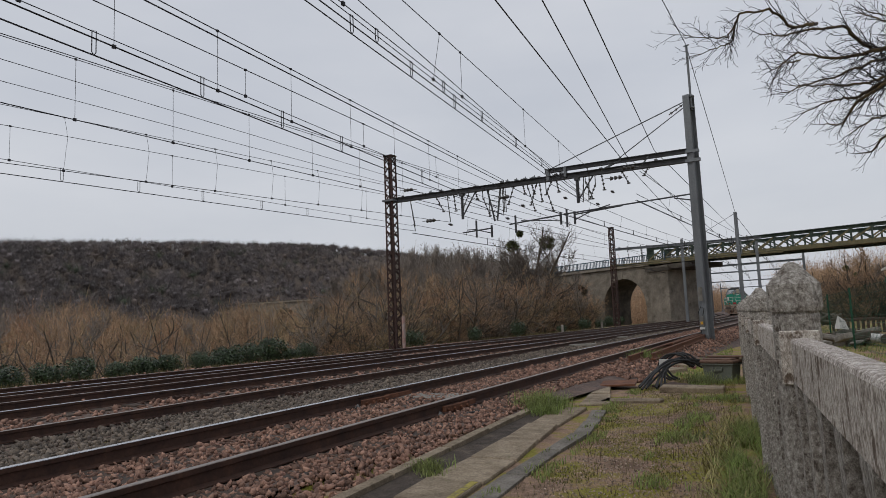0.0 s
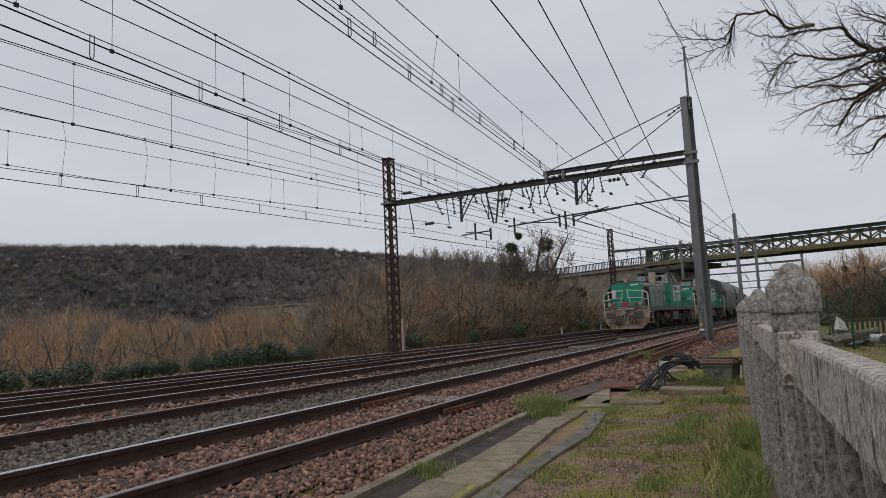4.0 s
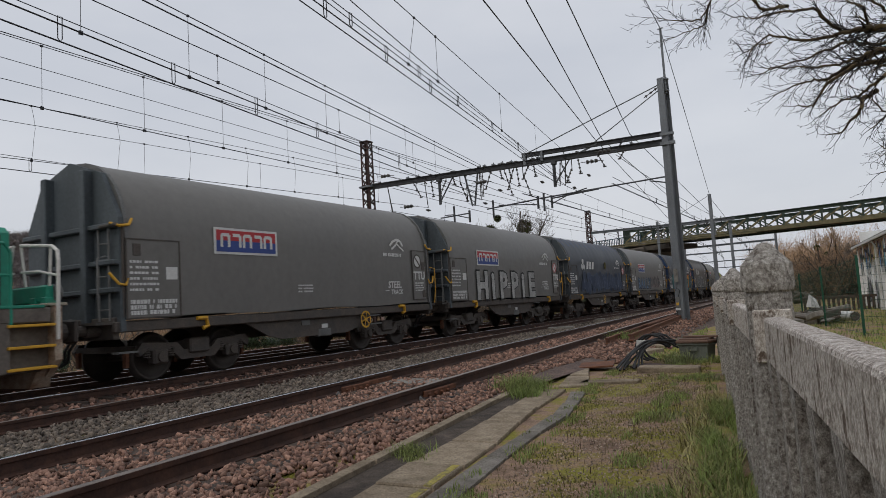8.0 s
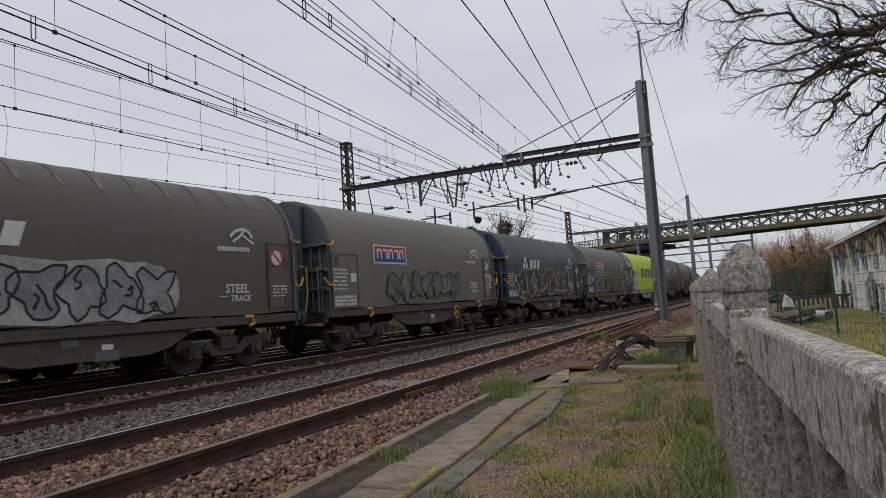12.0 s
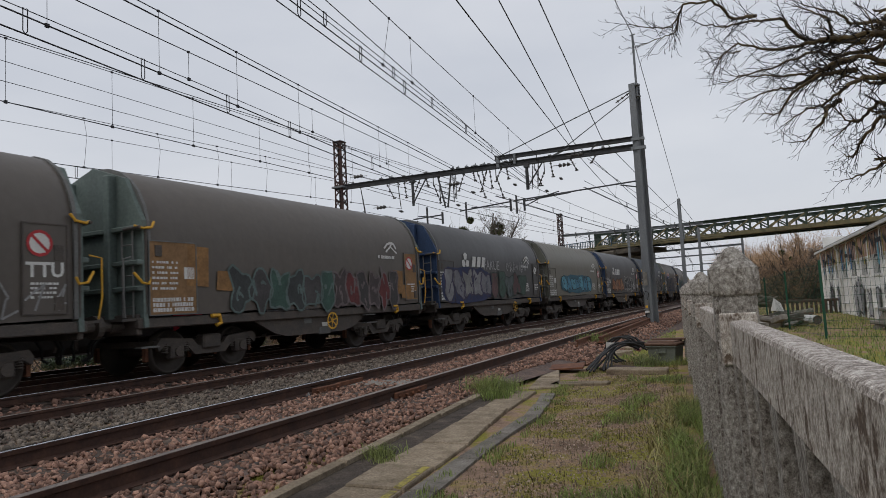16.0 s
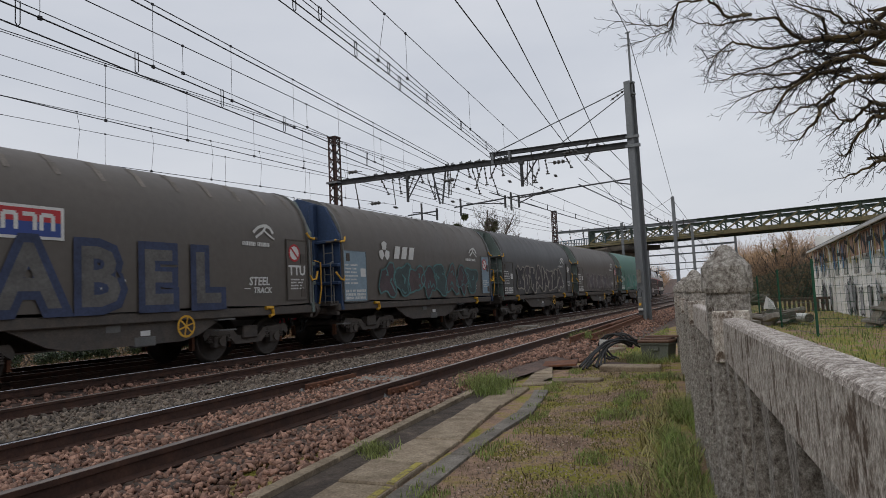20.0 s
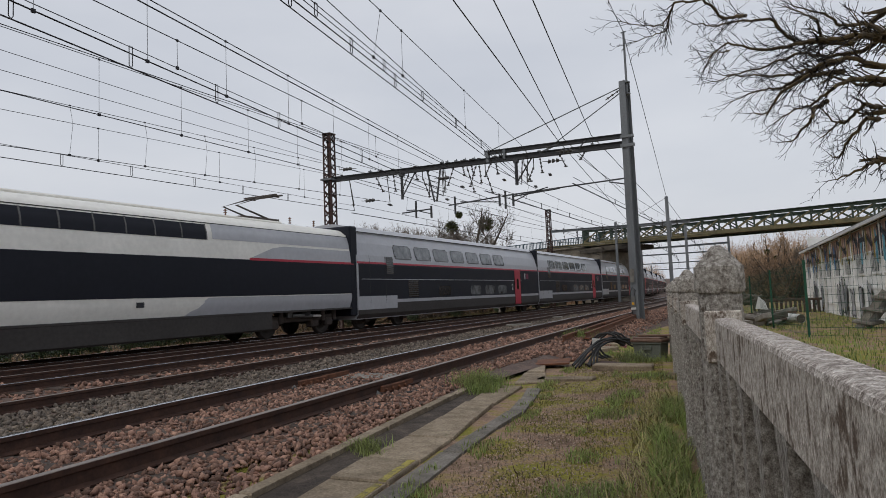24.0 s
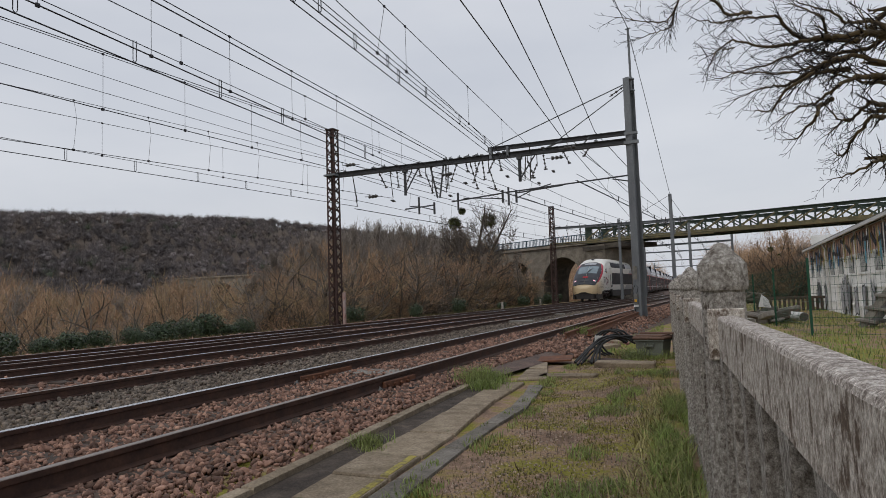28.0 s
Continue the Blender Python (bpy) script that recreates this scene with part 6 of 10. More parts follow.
graffiti(WAGONS[18], X_S, -3.6, 3.4, 1.4, 2.5, [(0.06, 0.055, 0.06), (0.08, 0.07, 0.075)], (0.36, 0.33, 0.28), 19, None, 8)
graffiti(WAGONS[19], X_S, -3.4, 3.4, 1.35, 2.3, [(0.15, 0.125, 0.12), (0.13, 0.115, 0.12)], (0.28, 0.25, 0.24), 20, None, 8)
graffiti(WAGONS[20], X_S, -3.4, 3.4, 1.35, 2.4, [(0.10, 0.26, 0.21), (0.14, 0.30, 0.25)], (0.3, 0.36, 0.33), 21, None, 6)

# ---- diesel locomotives ----
M_LG = mat("freight_green_paint", (0.010, 0.255, 0.165), 0.5, 0, 0.25, 1.4, (0.02, 0.19, 0.125), 0.0, 20)
M_LGREY = mat("grey_beige_paint", (0.30, 0.295, 0.265), 0.6, 0, 0.18, 1.2, (0.22, 0.21, 0.185), 0.0, 20, streak=0.3)
M_LFRAME = mat("dusty_brown_frame", (0.16, 0.14, 0.12), 0.8, 0.1, 0.3, 2.0, (0.09, 0.075, 0.065))
M_LBEAM = mat("dirty_cream_beam", (0.40, 0.335, 0.26), 0.75, 0, 0.45, 3.2, (0.17, 0.085, 0.05))
M_CREAM = mat("beige_exhaust", (0.36, 0.33, 0.26), 0.7, 0, 0.25, 2.0, (0.25, 0.21, 0.16))
M_GLASS = mat("dark_cab_glass", (0.03, 0.035, 0.04), 0.12, 0, 0.1, 2.0, spec=0.6)
# pale base colour stands for sky reflected in the glass
M_PALEGLASS = mat("pale_glass_painted_sky", (0.20, 0.24, 0.27), 0.1, 0, 0.15, 2.0, spec=0.7)
M_RAILW = mat("white_handrail", (0.62, 0.60, 0.56), 0.6, 0, 0.15, 3.0)
M_LAMP = glow("lit_headlamp", (1.0, 0.85, 0.6), 2.5)
M_LAMP2 = glow("roof_headlamp", (1.0, 0.9, 0.7), 0.5)
M_LENS = mat("lamp_lens", (0.38, 0.31, 0.2), 0.15, 0, 0.1, 3.0)
M_REDLENS = mat("red_lens", (0.35, 0.03, 0.03), 0.2, 0, 0.1, 3.0)
M_ROOF = mat("dark_roof_paint", (0.06, 0.06, 0.06), 0.7, 0, 0.3, 2.0)


def clear_glass(name, share):
    """A thin pane: see-through with a mirror of the sky."""
    m = bpy.data.materials.new(name)
    m.use_nodes = True
    n, l = m.node_tree.nodes, m.node_tree.links
    tr, gl, mx = n.new("ShaderNodeBsdfTransparent"), n.new("ShaderNodeBsdfGlossy"), n.new("ShaderNodeMixShader")
    tr.inputs[0].default_value = (0.72, 0.78, 0.78, 1)
    gl.inputs["Roughness"].default_value = 0.04
    mx.inputs[0].default_value = share
    l.new(tr.outputs[0], mx.inputs[1]); l.new(gl.outputs[0], mx.inputs[2])
    l.new(mx.outputs[0], n["Material Output"].inputs[0])
    return m


M_CLEAR = clear_glass("clear_cab_glass", 0.22)
M_MESH = mat("red_brown_radiator_mesh", (0.075, 0.035, 0.028), 0.8, 0.1, 0.5, 9.0, (0.02, 0.015, 0.014))
M_SEAM = mat("dark_door_seam", (0.05, 0.047, 0.043), 0.8, 0, 0.2, 5.0)
M_CASING = mat("brown_black_running_gear", (0.075, 0.055, 0.045), 0.8, 0.15, 0.45, 5.0, (0.028, 0.024, 0.022), 0.003, 40)


def locomotive():
    l = thing("diesel_locomotive", "green and grey diesel freight locomotive with a raised glazed cab", "locomotive", "locomotives of the freight train")
    P = lambda nm, g, m, par=l, lab="", sm=False: part(nm, g, m, par, lab, sm)
    P("frame", Geo().box((0, 0, 1.36), (2.82, 13.6, 0.24), None, 0.02), M_LFRAME)
    P("sill", Geo().box((0, 0, 1.5), (2.84, 13.4, 0.05), None, 0.01), M_LG)
    for k in range(4):
        P("frame_marking", on_side(rows_of_bars(random.Random(k), 0.4, 0.12, 2, 0.6), 1.415, -3.6 + 2.7 * k, 1.38), M_LBEAM)
    for s in (-1, 1):
        P("buffer_beam", Geo().sweep([(-1.4, 1.5), (1.4, 1.5), (1.4, 0.62), (1.12, 0.34), (-1.12, 0.34), (-1.4, 0.62)], [lambda a, b: (a, s * 6.86, b), lambda a, b: (a, s * 6.98, b)]), M_LBEAM, l, "rust-stained cream buffer beam")
        P("snow_plough", Geo().sweep([(-1.2, 0.5), (1.2, 0.5), (0.95, 0.17), (-0.95, 0.17)], [lambda a, b: (a, s * 6.7, b), lambda a, b: (a, s * (6.9 + 0.12 * (b < 0.3)), b)]), M_LBEAM)
        P("head_plate", Geo().box((0, s * 6.95, 1.53), (2.7, 0.3, 0.05), None, 0.01), M_CREAM)
        P("grab_bar", Geo().path([(-0.55, s * 6.98, 1.42), (-0.55, s * 7.06, 1.42), (0.55, s * 7.06, 1.42), (0.55, s * 6.98, 1.42)], 0.03, 6), M_RAILW)
        bar = P("lamp_bar", Geo().box((0, s * 7.0, 1.72), (2.1, 0.14, 0.3), None, 0.03), M_LG, l, "green bar carrying the front lamps")
        for x in (-0.98, -0.66, 0.66, 0.98):
            big_ = abs(x) > 0.8
            r = 0.15 if big_ else 0.125
            P("lamp", Geo().tube((x, s * 7.04, 1.73), (x, s * 7.16, 1.73), r, 18), M_TIN, bar)
            P("lens", Geo().tube((x, s * 7.15, 1.73), (x, s * 7.175, 1.73), r * 0.8, 18, r * 0.55), M_LENS if big_ else M_REDLENS, bar)
            P("lamp_bracket", Geo().box((x, s * 7.0, 1.6), (0.16, 0.2, 0.14), None, 0.02), M_LG, bar)
        P("red_badge", Geo().sweep([(-0.24, -0.1), (0.24, -0.13), (0.26, 0.11), (-0.2, 0.13)], [lambda a, b: (a, s * 7.065, 1.72 + b), lambda a, b: (a, s * 7.085, 1.72 + b)]), M_RED, bar, "small red badge")
        for x in (-1, 1):
            st = P("step_unit", Geo().sweep([(5.9, 1.24), (6.95, 1.24), (6.95, 0.62), (6.72, 0.45), (6.0, 0.45), (5.75, 0.9)], [lambda a, b: (x * 1.12, s * a, b), lambda a, b: (x * 1.2, s * a, b)]), M_LFRAME)
            P("step_plate", Geo().box((x * 1.36, s * 5.98, 0.86), (0.08, 0.42, 0.78), None, 0.01), M_LFRAME, st)
            for z in (0.52, 0.86, 1.2):
                P("yellow_step", Geo().box((x * 1.34, s * 6.5, z), (0.22, 0.72, 0.045), None, 0.008), M_YEL, st)
            P("end_handrail", Geo().path([(x * 1.42, s * 6.9, 0.95), (x * 1.42, s * 6.92, 2.25), (x * 1.36, s * 6.94, 2.42), (x * 1.15, s * 6.97, 2.52), (x * 0.12, s * 7.02, 2.62)], 0.03, 8), M_RAILW, l, "white end handrail")
            P("middle_rail", Geo().path([(x * 1.42, s * 6.92, 2.0), (x * 0.7, s * 7.0, 2.12), (x * 0.12, s * 7.02, 2.14)], 0.024, 8), M_RAILW)
            P("rail_post", Geo().path([(x * 0.3, s * 7.0, 1.85), (x * 0.12, s * 7.02, 2.62)], 0.024, 8), M_RAILW)
            P("rail_post", Geo().path([(x * 1.05, s * 6.98, 1.85), (x * 1.1, s * 6.98, 2.52)], 0.024, 8), M_RAILW)
            bf = P("buffer_case", Geo().tube((x * 0.87, s * 6.98, 1.06), (x * 0.87, s * 7.3, 1.06), 0.15, 14), M_BLACK)
            P("buffer_head", Geo().box((x * 0.87, s * 7.36, 1.06), (0.62, 0.07, 0.4), None, 0.05), M_BLACK, bf, "large rectangular black buffer head")
            P("foot_board", Geo().box((x * 0.95, s * 7.03, 0.62), (0.5, 0.12, 0.03)), M_LBEAM)
            for k in range(3):
                h0 = x * (0.22 + 0.16 * k)
                P("brake_hose", Geo().path([(h0, s * 7.0, 0.98), (h0, s * 7.16, 0.92), (h0 * 1.1, s * 7.26, 0.7), (h0 * 1.2, s * 7.24, 0.5), (h0 * 1.1 + 0.05, s * 7.16, 0.42)], 0.032, 6), M_RUBBER)
                P("cock", Geo().box((h0, s * 7.06, 0.98), (0.09, 0.12, 0.09), None, 0.01), M_BLACK)
        P("coupling_hook", Geo().box((0, s * 7.1, 1.05), (0.13, 0.26, 0.16), None, 0.02).path([(0.0, s * 7.2, 1.02), (0.05, s * 7.34, 0.86), (0.0, s * 7.32, 0.66)], 0.04, 6), M_BLACK)
        P("cable_plug", Geo().box((0.1, s * 7.03, 1.28), (0.3, 0.12, 0.1), None, 0.02), M_BLACK)
    # engine hoods
    hood = [(-0.99, 1.5), (0.99, 1.5), (0.99, 2.98), (0.9, 3.05), (0.45, 3.13), (-0.45, 3.13), (-0.9, 3.05), (-0.99, 2.98)]
    fh = P("front_hood", Geo().sweep(hood, [lambda a, b: (a, -6.54, b), lambda a, b: (a, -6.36, b)]), M_LG)
    for x in (-0.42, 0.42):
        P("front_door", Geo().box((x, -6.55, 2.24), (0.56, 0.03, 1.3), None, 0.012), M_LG, fh)
    P("number_bar", Geo().box((0.5, -6.555, 2.95), (0.5, 0.02, 0.1), None, 0.004), M_WHITE, fh)
    P("plate_box", Geo().box((-0.82, -6.62, 2.4), (0.24, 0.16, 0.5), None, 0.02), M_WHITE, fh, "small white box on the hood front")
    P("hood_edge", Geo().box((0.985, -6.53, 2.2), (0.04, 0.05, 1.5), None, 0.01), M_LG, fh)
    gr = P("radiator_housing", Geo().sweep(hood, [lambda a, b: (a * 1.05, -6.36, b), lambda a, b: (a * 1.05, -5.02, b)]), M_LGREY, l, "grey radiator housing with dark grilles")
    for x in (-1, 1):
        P("grille", Geo().box((x * 1.045, -5.78, 2.2), (0.02, 1.14, 1.26)), M_MESH, gr, "dark red-brown radiator mesh")
        for k in range(27):
            P("mesh_bar", Geo().box((x * 1.062, -6.32 + k * 0.0415, 2.2), (0.018, 0.012, 1.26)), M_BLACK, gr)
        for dz in (-0.64, 0.64):
            P("grille_frame", Geo().box((x * 1.06, -5.78, 2.2 + dz), (0.03, 1.2, 0.03)), M_LGREY, gr)
    P("hood", Geo().sweep(hood, [lambda a, b: (a * 1.04, -5.0, b), lambda a, b: (a * 1.04, -0.9, b)]), M_LGREY, l, "grey engine hood")
    for x in (-1, 1):
        for k in range(4):
            y = -4.53 + 0.87 * k
            P("door_seam", Geo().box((x * 1.031, y, 2.28), (0.012, 0.87, 1.4)), M_SEAM)
            for h in (-0.208, 0.208):
                d = P("hood_door", Geo().box((x * 1.042, y + h, 2.28), (0.03, 0.40, 1.36), None, 0.012), M_LGREY)
                P("latch", Geo().box((x * 1.062, y + h + 0.05, 2.9), (0.012, 0.1, 0.025)), M_BLACK, d)
                P("latch", Geo().box((x * 1.062, y + h + 0.05, 1.68), (0.012, 0.05, 0.025)), M_BLACK, d)
        lv = P("louvre_panel", Geo().box((x * 1.035, -1.18, 2.0), (0.03, 0.62, 0.86), None, 0.01), M_SEAM)
        for k in range(9):
            P("louvre", Geo().box((x * 1.06, -1.44 + k * 0.065, 2.0), (0.03, 0.034, 0.8)), M_CREAM, lv)
        P("upper_panel", Geo().box((x * 1.04, -1.18, 2.7), (0.03, 0.62, 0.46), None, 0.01), M_LGREY)
    for k in range(5):
        P("roof_rib", Geo().box((0, -6.2 + 1.2 * k, 3.145), (1.0, 0.05, 0.03)), M_ROOF)
    for x, y in ((0.8, -6.3), (0.8, -5.0), (-0.8, -5.0)):
        P("lifting_eye", Geo().path([(x, y - 0.06, 3.05), (x, y - 0.04, 3.17), (x, y + 0.04, 3.17), (x, y + 0.06, 3.05)], 0.018, 6), M_ROOF)
    P("roof_vent", Geo().box((0, -3.6, 3.17), (1.2, 1.6, 0.08), None, 0.02), M_ROOF)
    P("roof_vent", Geo().box((0, -5.7, 3.16), (1.5, 0.9, 0.07), None, 0.02), M_ROOF)
    P("exhaust", Geo().sweep([(-0.21, 0), (0.21, 0), (0.2, 0.8), (0.15, 0.86), (-0.15, 0.86), (-0.2, 0.8)], [lambda a, b: (a + 0.45, -2.0, 3.08 + b), lambda a, b: (a + 0.45, -1.58, 3.08 + b)]), M_CREAM, l, "beige exhaust stack")
    P("exhaust_flange", Geo().box((0.45, -1.72, 3.14), (0.74, 0.7, 0.06), None, 0.01), M_TIN)
    P("exhaust_bracket", Geo().box((0.1, -1.95, 3.5), (0.05, 0.3, 0.7)), M_BLACK)
    lamp = P("roof_lamp", Geo().tube((0.0, -6.6, 3.22), (0.0, -6.36, 3.22), 0.165, 18).box((0.0, -6.45, 3.06), (0.26, 0.26, 0.14)), M_TIN, l, "round roof headlamp")
    P("roof_lamp_lens", Geo().tube((0.0, -6.615, 3.22), (0.0, -6.59, 3.22), 0.12, 18), M_LENS, lamp)
    # cab: green body, glazed top with pillars
    c = P("cab_body", Geo().sweep([(-1.38, 1.5), (1.38, 1.5), (1.38, 2.98), (1.34, 3.06), (-1.34, 3.06), (-1.38, 2.98)], [lambda a, b: (a, -0.9, b), lambda a, b: (a, 2.32, b)]), M_LG)
    P("waist_band", Geo().box((0, 0.7, 3.09), (2.72, 3.26, 0.07), None, 0.01), M_TIN, c, "grey band under the windows")
    fb, rb, ft, rt = -0.95, 2.3, -0.2, 1.85
    low = {(x, e): Vector((x * 1.33, fb if e < 0 else rb, 3.12)) for x in (-1, 1) for e in (-1, 1)}
    up_ = {(x, e): Vector((x * 1.0, ft if e < 0 else rt, 3.93)) for x in (-1, 1) for e in (-1, 1)}
    for x in (-1, 1):
        for e in (-1, 1):
            P("cab_pillar", Geo().beam(low[x, e], up_[x, e], 0.11, 0.11, (1, 0, 0)), M_TIN, c)
        for t in (0.3, 0.62):
            P("cab_pillar", Geo().beam(low[x, -1].lerp(low[x, 1], t), up_[x, -1].lerp(up_[x, 1], t), 0.08, 0.08, (1, 0, 0)), M_TIN, c)
        for t0, t1 in ((0.02, 0.29), (0.31, 0.61)):
            q = [low[x, -1].lerp(low[x, 1], t0), low[x, -1].lerp(low[x, 1], t1), up_[x, -1].lerp(up_[x, 1], t1), up_[x, -1].lerp(up_[x, 1], t0)]
            P("cab_window", Geo().add(q, [(0, 1, 2, 3)]), M_CLEAR, c, "slanted cab side window")
        q = [low[x, -1].lerp(low[x, 1], 0.62), low[x, 1], up_[x, 1], up_[x, -1].lerp(up_[x, 1], 0.62)]
        o = Vector((-x * 0.05, 0, 0))
        P("cab_quarter", Geo().add(q + [p + o for p in q], [(0, 1, 2, 3), (7, 6, 5, 4), (0, 4, 5, 1), (1, 5, 6, 2), (2, 6, 7, 3), (3, 7, 4, 0)]), M_TIN, c, "grey slanted quarter panel")
    for e in (-1, 1):
        P("windscreen", Geo().add([low[-1, e], low[1, e], up_[1, e], up_[-1, e]], [(0, 1, 2, 3)]), M_CLEAR, c)
        P("screen_post", Geo().beam(low[-1, e].lerp(low[1, e], 0.5), up_[-1, e].lerp(up_[1, e], 0.5), 0.1, 0.06, (0, 1, 0)), M_BLACK, c)
    P("cab_roof", Geo().sweep([(-1.06, 3.93), (1.06, 3.93), (1.0, 4.0), (0.5, 4.06), (-0.5, 4.06), (-1.0, 4.0)], [lambda a, b: (a, ft - 0.12, b), lambda a, b: (a, rt + 0.06, b)]), M_ROOF, c)
    P("control_desk", Geo().box((0.2, 0.1, 3.2), (1.4, 0.7, 0.3), None, 0.03), M_BLACK, c)
    P("seat_back", Geo().box((0.6, 0.9, 3.4), (0.5, 0.14, 0.6), None, 0.05), M_BLACK, c)
    P("cab_horn", Geo().box((0.4, -0.6, 4.1), (0.5, 0.3, 0.1), None, 0.02), M_ROOF, c)
    P("air_unit", Geo().box((-0.2, 0.5, 4.1), (0.9, 0.9, 0.12), None, 0.03), M_ROOF, c)
    X = 1.386
    pn = P("white_panel", on_side(flat([(-1.12, -0.58), (0.92, -0.58), (1.12, -0.3), (1.12, 0.57), (-0.85, 0.57), (-1.12, 0.28)]), X, 1.06, 2.46), M_WHITE, l, "white side panel with green lettering")
    P("lettering", on_side(text_geo("FRET", 0.78, 0.03, 0.3), X + 0.004, 1.02, 2.16), M_LG, pn, "green italic lettering")
    P("number_bar", on_side(flat([(-0.42, -0.13), (0.42, -0.13), (0.42, 0.13), (-0.42, 0.13)]), X + 0.004, 0.74, 2.78), M_BLACK, pn)
    P("red_badge", on_side(flat([(-0.22, -0.14), (0.22, -0.14), (0.24, 0.10), (-0.16, 0.14)]), X + 0.004, 1.76, 2.76), M_RED, pn)
    P("side_hatch", Geo().box((1.385, 0.35, 1.68), (0.03, 0.8, 0.24), None, 0.01), M_LG, c)
    # rear hood
    rh = [(-0.97, 1.5), (0.97, 1.5), (0.97, 2.72), (0.85, 2.82), (-0.85, 2.82), (-0.97, 2.72)]
    P("rear_hood", Geo().sweep(rh, [lambda a, b: (a, 2.32, b), lambda a, b: (a, 6.4, b)]), M_LG)
    for x in (-1, 1):
        for k in range(4):
            y = 2.85 + 0.98 * k
            P("door_seam", Geo().box((x * 0.978, y, 2.1), (0.012, 0.95, 1.16)), M_SEAM)
            d = P("hood_door", Geo().box((x * 0.99, y, 2.1), (0.03, 0.9, 1.12), None, 0.01), M_LG)
            if k:
                for j in range(7):
                    P("louvre", Geo().box((x * 1.008, y, 1.8 + 0.1 * j), (0.02, 0.6, 0.05)), M_SEAM, d)
    P("rear_lamp", Geo().tube((0.0, 6.2, 2.95), (0.0, 6.5, 2.95), 0.17, 14), M_TIN)
    # walkway rails
    for x in (-1, 1):
        P("side_handrail", Geo().path([(x * 1.4, -6.17, 1.2), (x * 1.4, -6.17, 2.42), (x * 1.4, -6.1, 2.54), (x * 1.4, -5.9, 2.58), (x * 1.4, -1.0, 2.58), (x * 1.4, -0.9, 2.5)], 0.026, 8), M_LG, l, "green walkway handrail")
        P("side_handrail", Geo().tube((x * 1.4, -6.17, 2.02), (x * 1.4, -0.92, 2.02), 0.022, 8), M_LG)
        P("side_handrail", Geo().path([(x * 1.4, 2.4, 2.5), (x * 1.4, 6.1, 2.5), (x * 1.4, 6.2, 2.35), (x * 1.4, 6.2, 1.2)], 0.026, 8), M_LG)
        P("side_handrail", Geo().tube((x * 1.4, 2.4, 2.0), (x * 1.4, 6.2, 2.0), 0.022, 8), M_LG)
        for k in range(5):
            P("stanchion", Geo().tube((x * 1.4, -5.1 + k * 1.02, 1.5), (x * 1.4, -5.1 + k * 1.02, 2.58), 0.022, 6), M_LG)
            P("stanchion", Geo().tube((x * 1.4, 2.45 + k * 0.85, 1.5), (x * 1.4, 2.45 + k * 0.85, 2.5), 0.022, 6), M_LG)
        for y in (-2.05, -1.5):
            tk = P("air_tank", Geo().tube((x * 0.6, y, 0.82), (x * 1.3, y, 0.82), 0.25, 20).tube((x * 1.3, y, 0.82), (x * 1.36, y, 0.82), 0.25, 20, 0.12), M_RUST, l, "rust-brown air reservoir")
            P("tank_strap", Geo().tube((x * 0.95, y, 0.82), (x * 1.0, y, 0.82), 0.262, 20), M_BLACK, tk)
        for y in (-0.08, 0.78):
            P("battery_box", Geo().box((x * 1.15, y, 0.86), (0.5, 0.82, 0.62), None, 0.03), M_LFRAME)
    P("fuel_tank", Geo().box((0, 0.2, 0.72), (1.5, 4.2, 0.66), None, 0.06), M_BLACK)
    for y in (-3.95, 3.95):
        b = bogie(l, y, 1.2)
        for x in (-1, 1):
            P("side_frame", Geo().sweep([(-2.0, 0.62), (2.0, 0.62), (2.0, 0.86), (0.8, 0.98), (-0.8, 0.98), (-2.0, 0.86)], [lambda a, c2: (x * 1.04, a, c2), lambda a, c2: (x * 1.16, a, c2)]), M_CASING, b)
            for d in (-1.2, 1.2):
                P("axle_casing", Geo().box((x * 1.14, d, 0.46), (0.24, 0.34, 0.34), None, 0.05), M_CASING, b)
                for e in (-0.36, 0.36):
                    sp = P("coil_spring", Geo().tube((x * 1.16, d + e, 0.42), (x * 1.16, d + e, 0.86), 0.075, 10), M_CASING, b)
                P("damper", Geo().tube((x * 1.24, d + 0.58, 0.5), (x * 1.24, d + 0.58, 1.1), 0.055, 8), M_CASING, b)
                P("brake_cylinder", Geo().box((x * 1.18, d * 0.45, 0.95), (0.2, 0.3, 0.26), None, 0.03), M_CASING, b)
                P("sand_pipe", Geo().path([(x * 0.95, d * 1.6, 1.1), (x * 0.95, d * 1.62, 0.5), (x * 0.82, d * 1.5, 0.15)], 0.025, 6), M_CASING, b)
            P("bolster_spring", Geo().tube((x * 1.12, -0.2, 0.7), (x * 1.12, -0.2, 1.2), 0.13, 12), M_CASING, b)
            P("bolster_spring", Geo().tube((x * 1.12, 0.2, 0.7), (x * 1.12, 0.2, 1.2), 0.13, 12), M_CASING, b)
            P("sand_box", Geo().box((x * 1.2, 1.72, 0.98), (0.2, 0.4, 0.4), None, 0.04), M_LFRAME, b)
    return l


LOCOS = [locomotive()]
LOCOS[0].scale = (1, 1.03, 1)
LOCOS.append(copy_thing(LOCOS[0], pose(0, 0, 0)))

